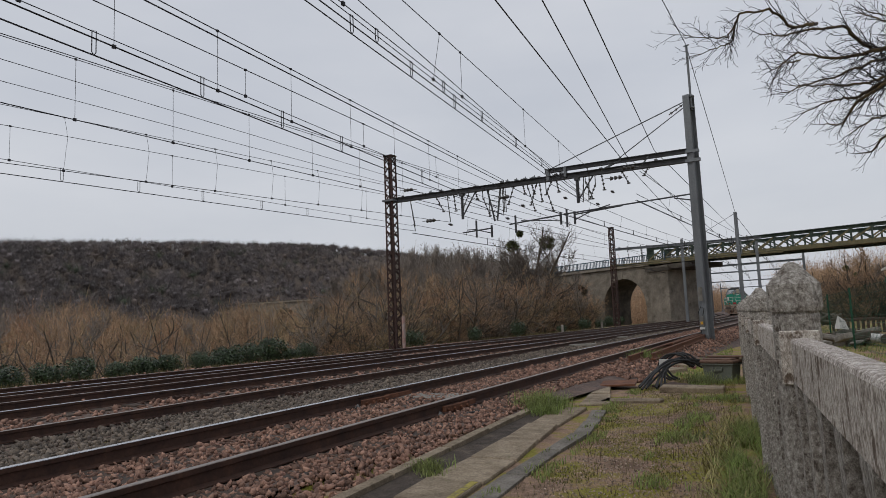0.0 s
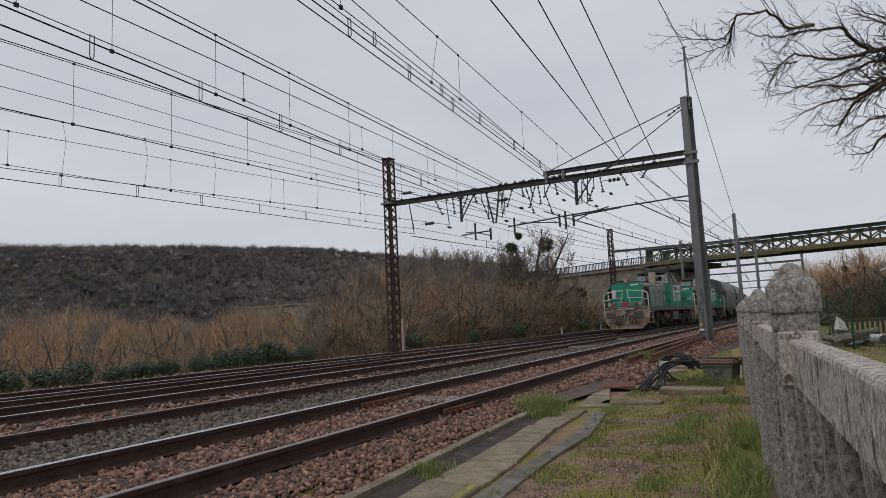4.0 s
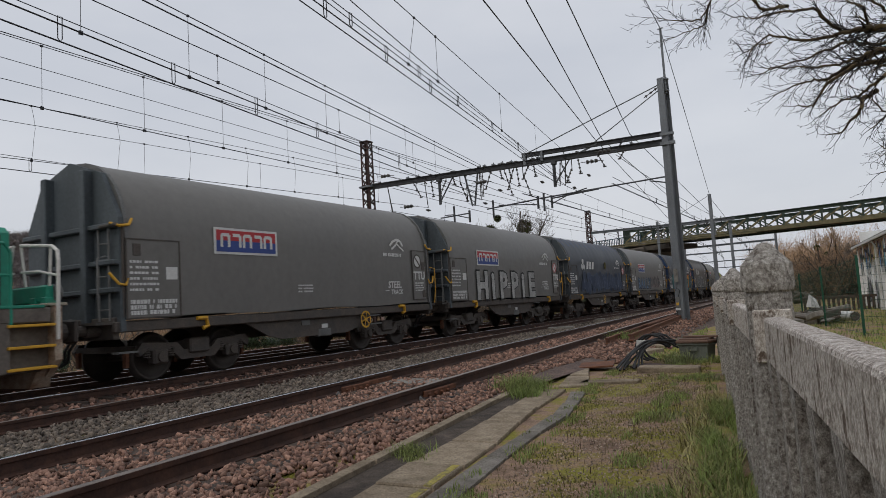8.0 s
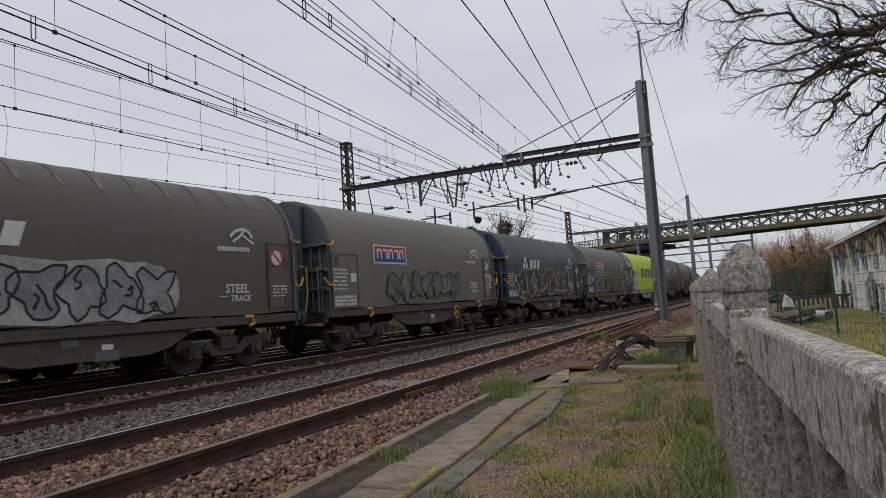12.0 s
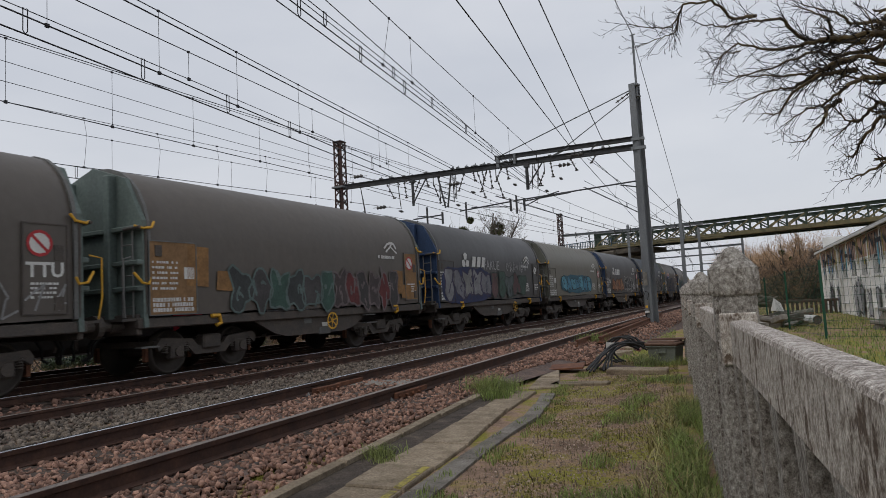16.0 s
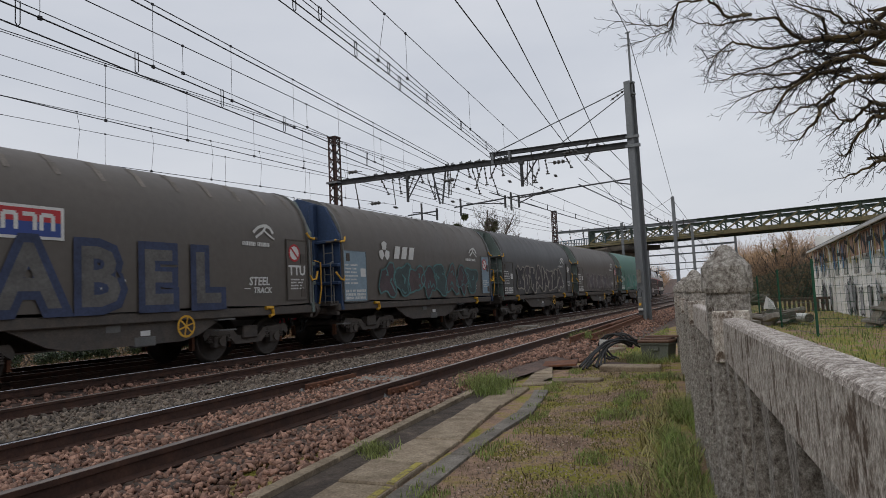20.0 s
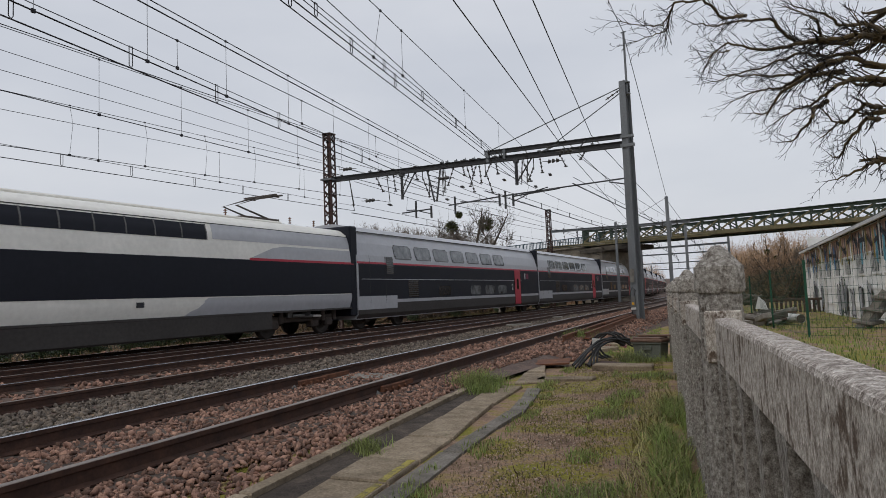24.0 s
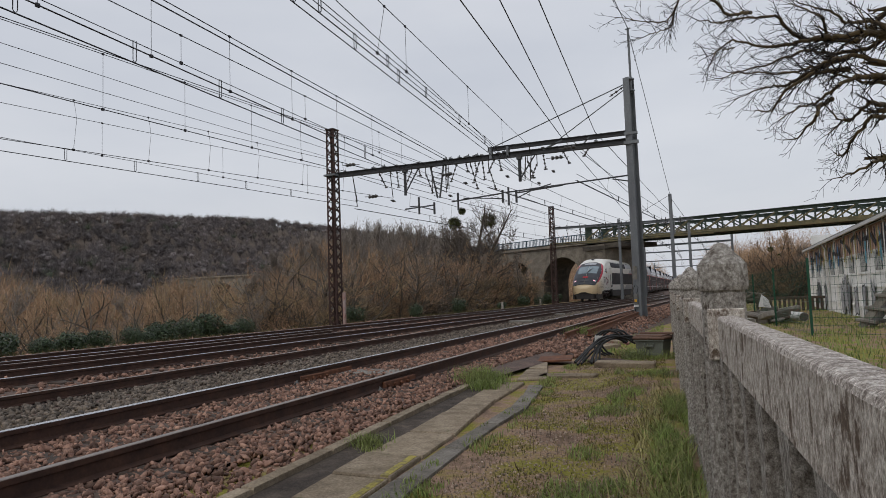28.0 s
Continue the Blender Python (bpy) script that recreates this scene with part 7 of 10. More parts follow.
# ---- high-speed train ----
M_TW = mat("off_white_train_paint", (0.78, 0.77, 0.72), 0.35, 0, 0.10, 0.8, (0.66, 0.63, 0.56))
M_TBEIGE = mat("soiled_nose_paint", (0.46, 0.38, 0.25), 0.45, 0, 0.25, 0.9, (0.36, 0.27, 0.15))
M_TSILVER = mat("silver_grey_train_paint", (0.44, 0.45, 0.48), 0.32, 0.1, 0.1, 0.7)
M_TDARK = mat("charcoal_train_paint", (0.032, 0.034, 0.042), 0.4, 0, 0.15, 0.8, spec=0.3)
M_TNAVY = mat("blue_black_train_paint", (0.016, 0.018, 0.026), 0.5, 0, 0.15, 0.8, spec=0.15)
M_TSKIRT = mat("dusty_dark_skirt", (0.05, 0.045, 0.042), 0.7, 0, 0.3, 1.2)
M_TRED = mat("carmine_stripe", (0.42, 0.025, 0.05), 0.4, 0, 0.12, 1.0)
M_TGLASS = mat("tinted_train_glass", (0.018, 0.02, 0.024), 0.08, 0, 0.1, 2.0, spec=0.7)
M_TLIGHT = glow("red_tail_light", (1.0, 0.12, 0.12), 0.9)
M_MAROON = mat("maroon_emblem", (0.16, 0.012, 0.05), 0.5, 0, 0.1, 2.0)
NOSE = [(-11.08, 0.2, 1.12, 0.84), (-11.05, 0.42, 1.22, 0.76), (-10.98, 0.66, 1.36, 0.70), (-10.82, 0.90, 1.56, 0.65), (-10.55, 1.08, 1.80, 0.61), (-10.0, 1.24, 2.2, 0.58), (-9.2, 1.33, 2.66, 0.62), (-8.75, 1.36, 2.9, 0.86), (-8.3, 1.38, 3.12, 0.9), (-7.4, 1.40, 3.54, 0.9), (-6.6, 1.41, 3.84, 0.9), (-5.8, 1.41, 4.03, 0.9), (-5.0, 1.41, 4.08, 0.9), (11.05, 1.41, 4.08, 0.9)]
SECT = [(0.93, 0.0), (0.99, 0.10), (1.0, 0.30), (1.0, 0.52), (0.985, 0.66), (0.95, 0.79), (0.86, 0.90), (0.66, 0.965), (0.36, 0.992), (0.0, 1.0)]


def nose_at(y):
    for a, b in zip(NOSE[:-1], NOSE[1:]):
        if y <= b[0]:
            t = clamp((y - a[0]) / (b[0] - a[0]), 0, 1)
            return tuple(lerp(a[k], b[k], t) for k in (1, 2, 3))
    return NOSE[-1][1:]


def skin(y, v, off=0.0, side=1):
    """A place on the power car's skin: v from the sill (0) over the shoulder to the roof (1)."""
    w, top, bot = nose_at(y)
    s = v * (len(SECT) - 1); k = min(int(s), len(SECT) - 2); t = s - k
    a, b = lerp(SECT[k][0], SECT[k + 1][0], t), lerp(SECT[k][1], SECT[k + 1][1], t)
    x, z = a * w, bot + b * (top - bot)
    return (side * (x + off * (1 if a > 0.5 else 0.6)), y, z + (off if b > 0.85 else 0))


def v_of(z, y):
    """v of a height on the side."""
    w, top, bot = nose_at(y); b = clamp((z - bot) / (top - bot), 0, 1)
    for k in range(len(SECT) - 1):
        if b <= SECT[k + 1][1]:
            return (k + (b - SECT[k][1]) / (SECT[k + 1][1] - SECT[k][1])) / (len(SECT) - 1)
    return 1.0


def skin_patch(lo, hi, ys, off, side, nv=6):
    """A patch of the skin between the heights lo(y) and hi(y)."""
    g = Geo(); vs = []
    for y in ys:
        a, b = v_of(lo(y), y), v_of(hi(y), y)
        vs += [skin(y, lerp(a, b, j / nv), off, side) for j in range(nv + 1)]
    n = nv + 1
    return g.add(vs, [(k * n + j, (k + 1) * n + j, (k + 1) * n + j + 1, k * n + j + 1) if side > 0 else (k * n + j, k * n + j + 1, (k + 1) * n + j + 1, (k + 1) * n + j) for k in range(len(ys) - 1) for j in range(nv)])


def steps(a, b, n):
    return [lerp(a, b, i / n) for i in range(n + 1)]


def high_speed_bogie(p, y):
    b = part("bogie", Geo().box((1.02, 0, 0.62), (0.14, 3.6, 0.22), None, 0.03).box((-1.02, 0, 0.62), (0.14, 3.6, 0.22), None, 0.03).box((0, 0, 0.6), (2.0, 0.4, 0.2)), M_CASING, p, "dark bogie with exposed dampers")
    b.location = (0, y, 0)
    for d in (-1.5, 1.5):
        for me in (ME_WR, ME_WL, ME_AXLE):
            w = part("wheel" if me is not ME_AXLE else "axle", me, None, b); w.location = (0, d, 0.46)
        for x in (-1, 1):
            part("axlebox", Geo().box((x * 1.06, d, 0.46), (0.22, 0.42, 0.32), None, 0.05), M_CASING, b)
            for e in (-0.34, 0.34):
                part("spring", Geo().tube((x * 1.1, d + e, 0.5), (x * 1.1, d + e, 0.95), 0.1, 10), M_CASING, b)
    for x in (-1, 1):
        part("yaw_damper", Geo().tube((x * 1.22, -0.7, 0.74), (x * 1.22, 0.4, 0.70), 0.065, 8), M_TIN, b)
        part("yaw_damper", Geo().tube((x * 1.22, 0.4, 0.70), (x * 1.22, 0.9, 0.68), 0.045, 8), M_RAILW, b)
        part("air_spring", Geo().tube((x * 1.08, 0.1, 0.72), (x * 1.08, 0.1, 1.05), 0.25, 14), M_RUBBER, b)
        part("bracket", Geo().box((x * 1.15, -0.75, 0.85), (0.14, 0.24, 0.36), None, 0.02), M_TIN, b)
        part("brake_unit", Geo().box((x * 0.95, 0.75, 0.42), (0.3, 0.4, 0.26), None, 0.03), M_CASING, b)


def soiled(name, clean, dirty, y_clean, y_dirty):
    """Light paint that road dirt stains towards the nose and in faint streaks."""
    m = mat(name, clean, 0.32, 0, 0.10, 0.9, [c * 0.9 for c in clean])
    n, l = m.node_tree.nodes, m.node_tree.links
    b = n["Principled BSDF"]
    old = b.inputs["Base Color"].links[0].from_socket
    tc, sx = n.new("ShaderNodeTexCoord"), n.new("ShaderNodeSeparateXYZ")
    l.new(tc.outputs["Object"], sx.inputs[0])
    no = n.new("ShaderNodeTexNoise"); no.inputs["Scale"].default_value = 1.1; no.inputs["Detail"].default_value = 6
    l.new(tc.outputs["Object"], no.inputs["Vector"])
    ad = n.new("ShaderNodeMath"); ad.operation = "MULTIPLY_ADD"; ad.inputs[1].default_value = 1.6
    l.new(no.outputs[0], ad.inputs[0]); l.new(sx.outputs["Y"], ad.inputs[2])
    lo = n.new("ShaderNodeMath"); lo.operation = "MULTIPLY_ADD"; lo.inputs[1].default_value = 0.7
    l.new(sx.outputs["Z"], lo.inputs[0]); l.new(ad.outputs[0], lo.inputs[2])
    mr = n.new("ShaderNodeMapRange"); mr.inputs["From Min"].default_value, mr.inputs["From Max"].default_value = y_clean, y_dirty
    l.new(lo.outputs[0], mr.inputs[0])
    mx = n.new("ShaderNodeMixRGB"); l.new(mr.outputs[0], mx.inputs[0]); l.new(old, mx.inputs[1]); mx.inputs[2].default_value = (*dirty, 1)
    l.new(mx.outputs[0], b.inputs["Base Color"])
    return m


M_TBODY = soiled("soiled_white_train_paint", (0.80, 0.79, 0.74), (0.52, 0.40, 0.24), -6.0, -8.6)
# the sky's reflection on the windscreen is put into its base colour
M_SCREEN = mat("windscreen_painted_sky", (0.16, 0.22, 0.25), 0.06, 0, 0.15, 2.0, spec=0.9)
M_TPINK = glow("pink_tail_light", (1.0, 0.45, 0.5), 0.7)


def v_patch(v0, v1, ys, off, side, nv=8):
    """A patch of the skin between two girth values."""
    vs = []
    for y in ys:
        vs += [skin(y, lerp(v0(y), v1(y), j / nv), off, side) for j in range(nv + 1)]
    n = nv + 1
    return Geo().add(vs, [(k * n + j, (k + 1) * n + j, (k + 1) * n + j + 1, k * n + j + 1) if side > 0 else (k * n + j, k * n + j + 1, (k + 1) * n + j + 1, (k + 1) * n + j) for k in range(len(ys) - 1) for j in range(nv)])


def mask_line(y):
    """Lower edge of the dark bonnet."""
    return max(1.46, 1.70 + 0.60 * (y + 10.3))


def seam_line(g, pts, side, w=0.022):
    """A dark joint along points (y, z) of the skin."""
    for (ya, za), (yb, zb) in zip(pts[:-1], pts[1:]):
        d = Vector((yb - ya, zb - za)).normalized() * w
        q = [(ya - d.y, za + d.x), (yb - d.y, zb + d.x), (yb + d.y, zb - d.x), (ya + d.y, za - d.x)]
        vs = [skin(y, v_of(z, y), 0.006, side) for y, z in q]
        g.add(vs, [(0, 1, 2, 3)])
    return g


def power_car():
    t = thing("power_car", "off-white high-speed power car with soiled beige nose and carmine stripe", "high-speed train", "high-speed train vehicles")
    P = lambda nm, g, m, lab="", par=t, sm=True: part(nm, g, m, par, lab, sm)
    ys = [-11.08, -11.05, -11.02, -10.98, -10.9] + steps(-10.82, -5.0, 34) + steps(-4.5, 10.75, 16)
    for side in (1, -1):
        P("body_side", skin_patch(lambda y: nose_at(y)[2], lambda y: 9, ys, 0, side, 24), M_TBODY)
    P("nose_cap", Geo().add([skin(-11.08, k / 12, 0, 1) for k in range(13)] + [skin(-11.08, k / 12, 0, -1) for k in range(12, -1, -1)], [tuple(range(26))[::-1]]), M_TBODY, sm=False)
    P("rear_wall", Geo().add([skin(10.75, k / 12, 0, 1) for k in range(13)] + [skin(10.75, k / 12, 0, -1) for k in range(12, -1, -1)], [tuple(range(26))]), M_TDARK, sm=False)
    for side in (1, -1):
        P("black_mask", skin_patch(mask_line, lambda y: 9, steps(-10.85, -7.1, 30), 0.008, side, 12), M_TDARK, "dark grey bonnet and windscreen surround")
        P("bonnet_lip", skin_patch(lambda y: mask_line(y) - 0.03, lambda y: 1.62, steps(-10.86, -10.45, 8), 0.02, side), M_TGLASS, "black bonnet lip")
        P("red_stripe", skin_patch(lambda y: mask_line(y) - 0.03 - 0.19 * math.sin(math.pi * clamp((y + 10.3) / 3.1, 0, 1)) ** 0.6, mask_line, steps(-10.3, -7.25, 26), 0.011, side), M_TRED, "carmine stripe along the bonnet")
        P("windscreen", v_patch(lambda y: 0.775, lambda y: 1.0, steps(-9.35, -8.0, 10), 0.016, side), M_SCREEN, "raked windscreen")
        P("top_plate", v_patch(lambda y: 0.88, lambda y: 1.0, steps(-7.65, -7.3, 3), 0.014, side, 3), M_TSILVER)
        P("tail_light", v_patch(lambda y: 0.70, lambda y: 0.765, steps(-10.42, -10.3, 3), 0.018, side, 3), M_TPINK, "lit pink tail light")
        P("headlamp", v_patch(lambda y: 0.64, lambda y: 0.69, steps(-10.45, -10.25, 3), 0.018, side, 3), M_TSILVER, "clear headlamp")
        fr = P("window_frame", skin_patch(lambda y: 2.46 + 0.22 * clamp((-7.25 - y) / 0.75, 0, 1), lambda y: 2.78 + 0.34 * clamp((y + 8.0) / 0.6, 0, 1), steps(-8.0, -6.78, 12), 0.008, side), M_TW, "light window surround")
        P("cab_window", skin_patch(lambda y: 2.55 + 0.15 * clamp((-7.25 - y) / 0.6, 0, 1), lambda y: 2.74 + 0.27 * clamp((y + 7.85) / 0.55, 0, 1), steps(-7.85, -6.92, 10), 0.014, side), M_TGLASS, "slanted cab side window", fr)
        g = seam_line(Geo(), [(-7.05, 3.66), (-6.75, 3.1), (-6.5, 2.5), (-6.45, 1.9), (-6.55, 1.3), (-6.62, 0.95)], side)
        P("cab_seam", g, M_SEAM, "dark cab joint", sm=False)
        g = seam_line(Geo(), [(-10.1, 1.78), (-9.45, 2.08), (-9.3, 1.75), (-9.22, 1.2), (-10.05, 1.16), (-10.1, 1.78)], side, 0.012)
        P("hatch_outline", g, M_SEAM, sm=False)
        P("nose_seam", seam_line(Geo(), [(-10.55, 1.75), (-10.35, 1.45), (-10.3, 1.05), (-10.42, 0.72)], side, 0.014), M_SEAM, sm=False)
        P("small_hatch", seam_line(Geo(), [(-9.05, 1.5), (-8.7, 1.5), (-8.7, 1.2), (-9.05, 1.2), (-9.05, 1.5)], side, 0.010), M_SEAM, sm=False)
        P("sill_seam", seam_line(Geo(), [(-8.2, 1.16), (-7.3, 1.16), (-6.56, 1.18)], side, 0.010), M_SEAM, sm=False)
        P("cab_door", skin_patch(lambda y: 1.0, lambda y: 3.0, steps(-5.66, -4.76, 3), 0.012, side), M_TW, "grey-white cab door", sm=False)
        P("door_seam", seam_line(Geo(), [(-5.7, 0.98), (-5.7, 3.02), (-4.72, 3.02), (-4.72, 0.98)], side, 0.014), M_SEAM, sm=False)
        P("door_leaf", seam_line(Geo(), [(-5.4, 1.1), (-5.4, 2.85), (-5.0, 2.85), (-5.0, 1.1), (-5.4, 1.1)], side, 0.008).add([(side * 1.43, -5.35, 1.2), (side * 1.43, -5.12, 1.2), (side * 1.43, -5.12, 1.38), (side * 1.43, -5.35, 1.38)], [(0, 1, 2, 3)]), M_SEAM, sm=False)
        for y in (-5.58, -4.8):
            P("door_rail", Geo().tube((side * 1.455, y, 1.25), (side * 1.455, y, 2.45), 0.025, 6), M_TDARK)
        gl = P("roof_grille", skin_patch(lambda y: 3.16, lambda y: 3.62, steps(-4.88, 3.3, 8), 0.010, side), M_TNAVY, "black louvred roof band")
        for k in range(10):
            P("grille_frame", skin_patch(lambda y: 3.16, lambda y: 3.62, steps(-4.9 + k * 0.905, -4.86 + k * 0.905, 1), 0.022, side), M_TIN, "", gl)
        P("dark_band", skin_patch(lambda y: 1.47, lambda y: 2.62, steps(-4.57, 10.6, 8), 0.010, side), M_TNAVY, "charcoal side band")
        P("silver_panel", skin_patch(lambda y: 2.63, lambda y: lerp(2.64, 3.12, clamp((y - 4.95) / 1.4, 0, 1)), steps(4.95, 10.74, 10), 0.008, side), M_TSILVER)
        P("roof_panel", skin_patch(lambda y: 3.2, lambda y: 3.66, steps(3.5, 10.7, 4), 0.008, side), M_TSILVER)
        P("red_line", skin_patch(lambda y: 2.60, lambda y: 2.68, steps(5.0, 10.74, 4), 0.016, side), M_TRED)
        P("silver_foot", skin_patch(lambda y: 0.93, lambda y: lerp(0.94, 1.44, clamp((y - 2.45) / 0.7, 0, 1)), steps(2.45, 10.74, 10), 0.012, side), M_TSILVER)
        P("skirt", Geo().box((side * 1.25, 0.75, 0.62), (0.3, 10.6, 0.62), None, 0.05), M_TSKIRT, "dusty dark skirt", sm=False)
        P("sill_band", Geo().box((side * 1.36, 1.0, 0.9), (0.1, 19.2, 0.07), None, 0.01), M_TSKIRT, sm=False)
        P("front_valance", Geo().box((side * 1.05, -9.6, 0.45), (0.2, 1.8, 0.5), None, 0.05), M_TSKIRT, sm=False)
        for y in (-9.9, -9.55, -9.2):
            P("number_bar", Geo().box((side * 1.33, y + 0.15, 1.27), (0.01, 0.1, 0.14)), M_TDARK, sm=False).location = (side * (skin(y, v_of(1.27, y), 0.012, 1)[0] - 1.33), 0, 0)
        P("sill_marking", skin_patch(lambda y: 1.22, lambda y: 1.36, steps(0.8, 1.05, 1), 0.012, side), M_TDARK)
        P("roof_seam", skin_patch(lambda y: 3.66, lambda y: 3.69, steps(-6.9, 10.7, 8), 0.006, side), M_SEAM)
        P("door_step", Geo().box((side * 1.38, -5.2, 0.9), (0.2, 0.5, 0.24), None, 0.03), M_TSKIRT, sm=False)
    part("front_skirt", Geo().sweep([(-1.15, 0.84), (1.15, 0.84), (1.0, 0.2), (-1.0, 0.2)], [lambda a, b: (a * 0.7, -10.8 - 0.1 * (b > 0.5), b), lambda a, b: (a * 1.08, -9.9, b), lambda a, b: (a * 1.12, -8.7, b)]), M_TSKIRT, t)
    part("bonnet_grille", v_patch(lambda y: 0.9, lambda y: 1.0, steps(-10.5, -10.3, 2), 0.02, 1, 4).add(*(lambda g: (g.v, g.f))(v_patch(lambda y: 0.9, lambda y: 1.0, steps(-10.5, -10.3, 2), 0.02, -1, 4))), M_TGLASS, t)
    X = 1.435
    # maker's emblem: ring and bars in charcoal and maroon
    part("emblem_ring", on_side(ribbon([(0.34 * math.cos(a * 0.19635), 0.31 * math.sin(a * 0.19635)) for a in range(33)], 0.11), X, -7.5, 1.80), M_MAROON, t, "maroon ring emblem")
    for y, z, hh, mm in ((-8.5, 1.82, 0.42, M_TDARK), (-8.28, 1.78, 0.34, M_TDARK), (-8.02, 1.78, 0.34, M_TDARK), (-7.06, 1.80, 0.34, M_MAROON), (-6.84, 1.80, 0.34, M_MAROON), (-6.68, 1.80, 0.34, M_MAROON)):
        part("emblem_bar", on_side(flat([(-0.05, -hh / 2), (0.05, -hh / 2), (0.05, hh / 2), (-0.05, hh / 2)]), min(X, skin(y, v_of(z, y), 0.012)[0]), y, z), mm, t)
    part("emblem_bar", on_side(flat([(-0.13, -0.04), (0.13, -0.04), (0.13, 0.04), (-0.13, 0.04)]), X - 0.02, -8.15, 1.93), M_TDARK, t)
    part("emblem_bar", on_side(flat([(-0.1, -0.04), (0.1, -0.04), (0.1, 0.04), (-0.1, 0.04)]), X - 0.005, -6.95, 1.66), M_MAROON, t)
    for y in (-8.5, -8.27, -8.04):
        part("emblem_bar", on_side(flat([(-0.09, -0.07), (0.09, -0.07), (0.09, 0.07), (-0.09, 0.07)]), skin(y, v_of(2.15, y), 0.014)[0], y, 2.15), M_TDARK, t)
    part("red_badge", Geo().box((0, 0, 0), (0.5, 0.22, 0.03), None, 0.01), M_RED, t).matrix_basis = pose(0, -10.0, 2.22, 36, 0, 0)
    part("wiper", Geo().tube((0.0, -9.3, 2.66), (0.3, -8.7, 2.98), 0.025, 6), M_BLACK, t)
    part("wiper", Geo().tube((0.25, -8.95, 2.86), (0.38, -8.35, 3.15), 0.02, 6), M_BLACK, t)
    part("roof_cover", Geo().box((0, 2.5, 4.05), (1.3, 10, 0.12), None, 0.04), M_TW, t)
    part("horn", Geo().box((0, -6.4, 3.95), (0.3, 0.15, 0.1), None, 0.03), M_TDARK, t)
    pa = part("pantograph", Geo().path([(0.3, 7.4, 4.15), (0.3, 5.6, 4.55), (0.2, 7.0, 5.0)], 0.04, 6).path([(-0.3, 7.4, 4.15), (-0.3, 5.6, 4.55), (-0.2, 7.0, 5.0)], 0.04, 6).box((0, 6.6, 4.16), (1.0, 1.8, 0.08)), M_BLACK, t, "raised black pantograph")
    part("pan_head", Geo().box((0, 7.1, 5.04), (1.5, 0.08, 0.05)).box((0, 7.4, 5.04), (1.5, 0.08, 0.05)).box((0.55, 7.25, 5.0), (0.05, 0.4, 0.05)).box((-0.55, 7.25, 5.0), (0.05, 0.4, 0.05)), M_BLACK, pa)
    for y in (5.0, 8.2, 9.6):
        part("roof_insulator", insulator(Geo(), (0.4, y, 4.1), (0.4, y, 4.35), 3, 0.07), M_RUST, t)
    for y in (-6.95, 7.9):
        high_speed_bogie(t, y)
    return t


DECK = [(1.33, 0.42), (1.45, 0.62), (1.46, 1.1), (1.46, 2.6), (1.42, 3.0), (1.31, 3.5), (1.12, 3.95), (0.85, 4.2), (0.45, 4.3), (0.0, 4.32)]


def deck_patch(z0, z1, y0, y1, off, side):
    """A piece of the trailer's side skin between two heights."""
    zs = [z0] + [b for a, b in DECK if z0 < b < z1] + [z1]
    pts = []
    for z in zs:
        for (a0, b0), (a1, b1) in zip(DECK[:-1], DECK[1:]):
            if b0 <= z <= b1:
                pts.append((lerp(a0, a1, (z - b0) / (b1 - b0)) + off, z + (off * 0.5 if z > 3 else 0))); break
    n = len(pts)
    vs = [(side * x, y, z) for y in (y0, y1) for x, z in pts]
    return Geo().add(vs, [(k, n + k, n + k + 1, k + 1) if side > 0 else (k, k + 1, n + k + 1, n + k) for k in range(n - 1)])


def pane(z0, z1, y0, y1, off, side, c=0.1):
    """A window with cut corners on the trailer's side."""
    g = deck_patch(z0, z1, y0 + c, y1 - c, off, side)
    for a, b in ((y0, y0 + c), (y1 - c, y1)):
        h = deck_patch(z0 + c, z1 - c, a, b, off, side); g.add(h.v, h.f)
    for ya, yb, za, zb in ((y0 + c, y0, z0, z0 + c), (y1 - c, y1, z0, z0 + c), (y0 + c, y0, z1, z1 - c), (y1 - c, y1, z1, z1 - c)):
        u = [deck_patch(min(za, zb), max(za, zb), y, y, off, side).v for y in (ya, yb)]
        lo, hi = (u[0][0], u[0][1])
        corner = lo if za < zb else hi
        same = u[1][1] if za < zb else u[1][0]
        inner = u[0][1] if za < zb else u[0][0]
        g.add([corner, same, inner], [(0, 1, 2)])
    return g


# blotchy grey base colour paints the sky's reflection onto the panes
M_TREFLECT = mat("train_glass_painted_sky", (0.20, 0.215, 0.225), 0.06, 0, 0.35, 2.5, (0.06, 0.066, 0.07), spec=0.9)


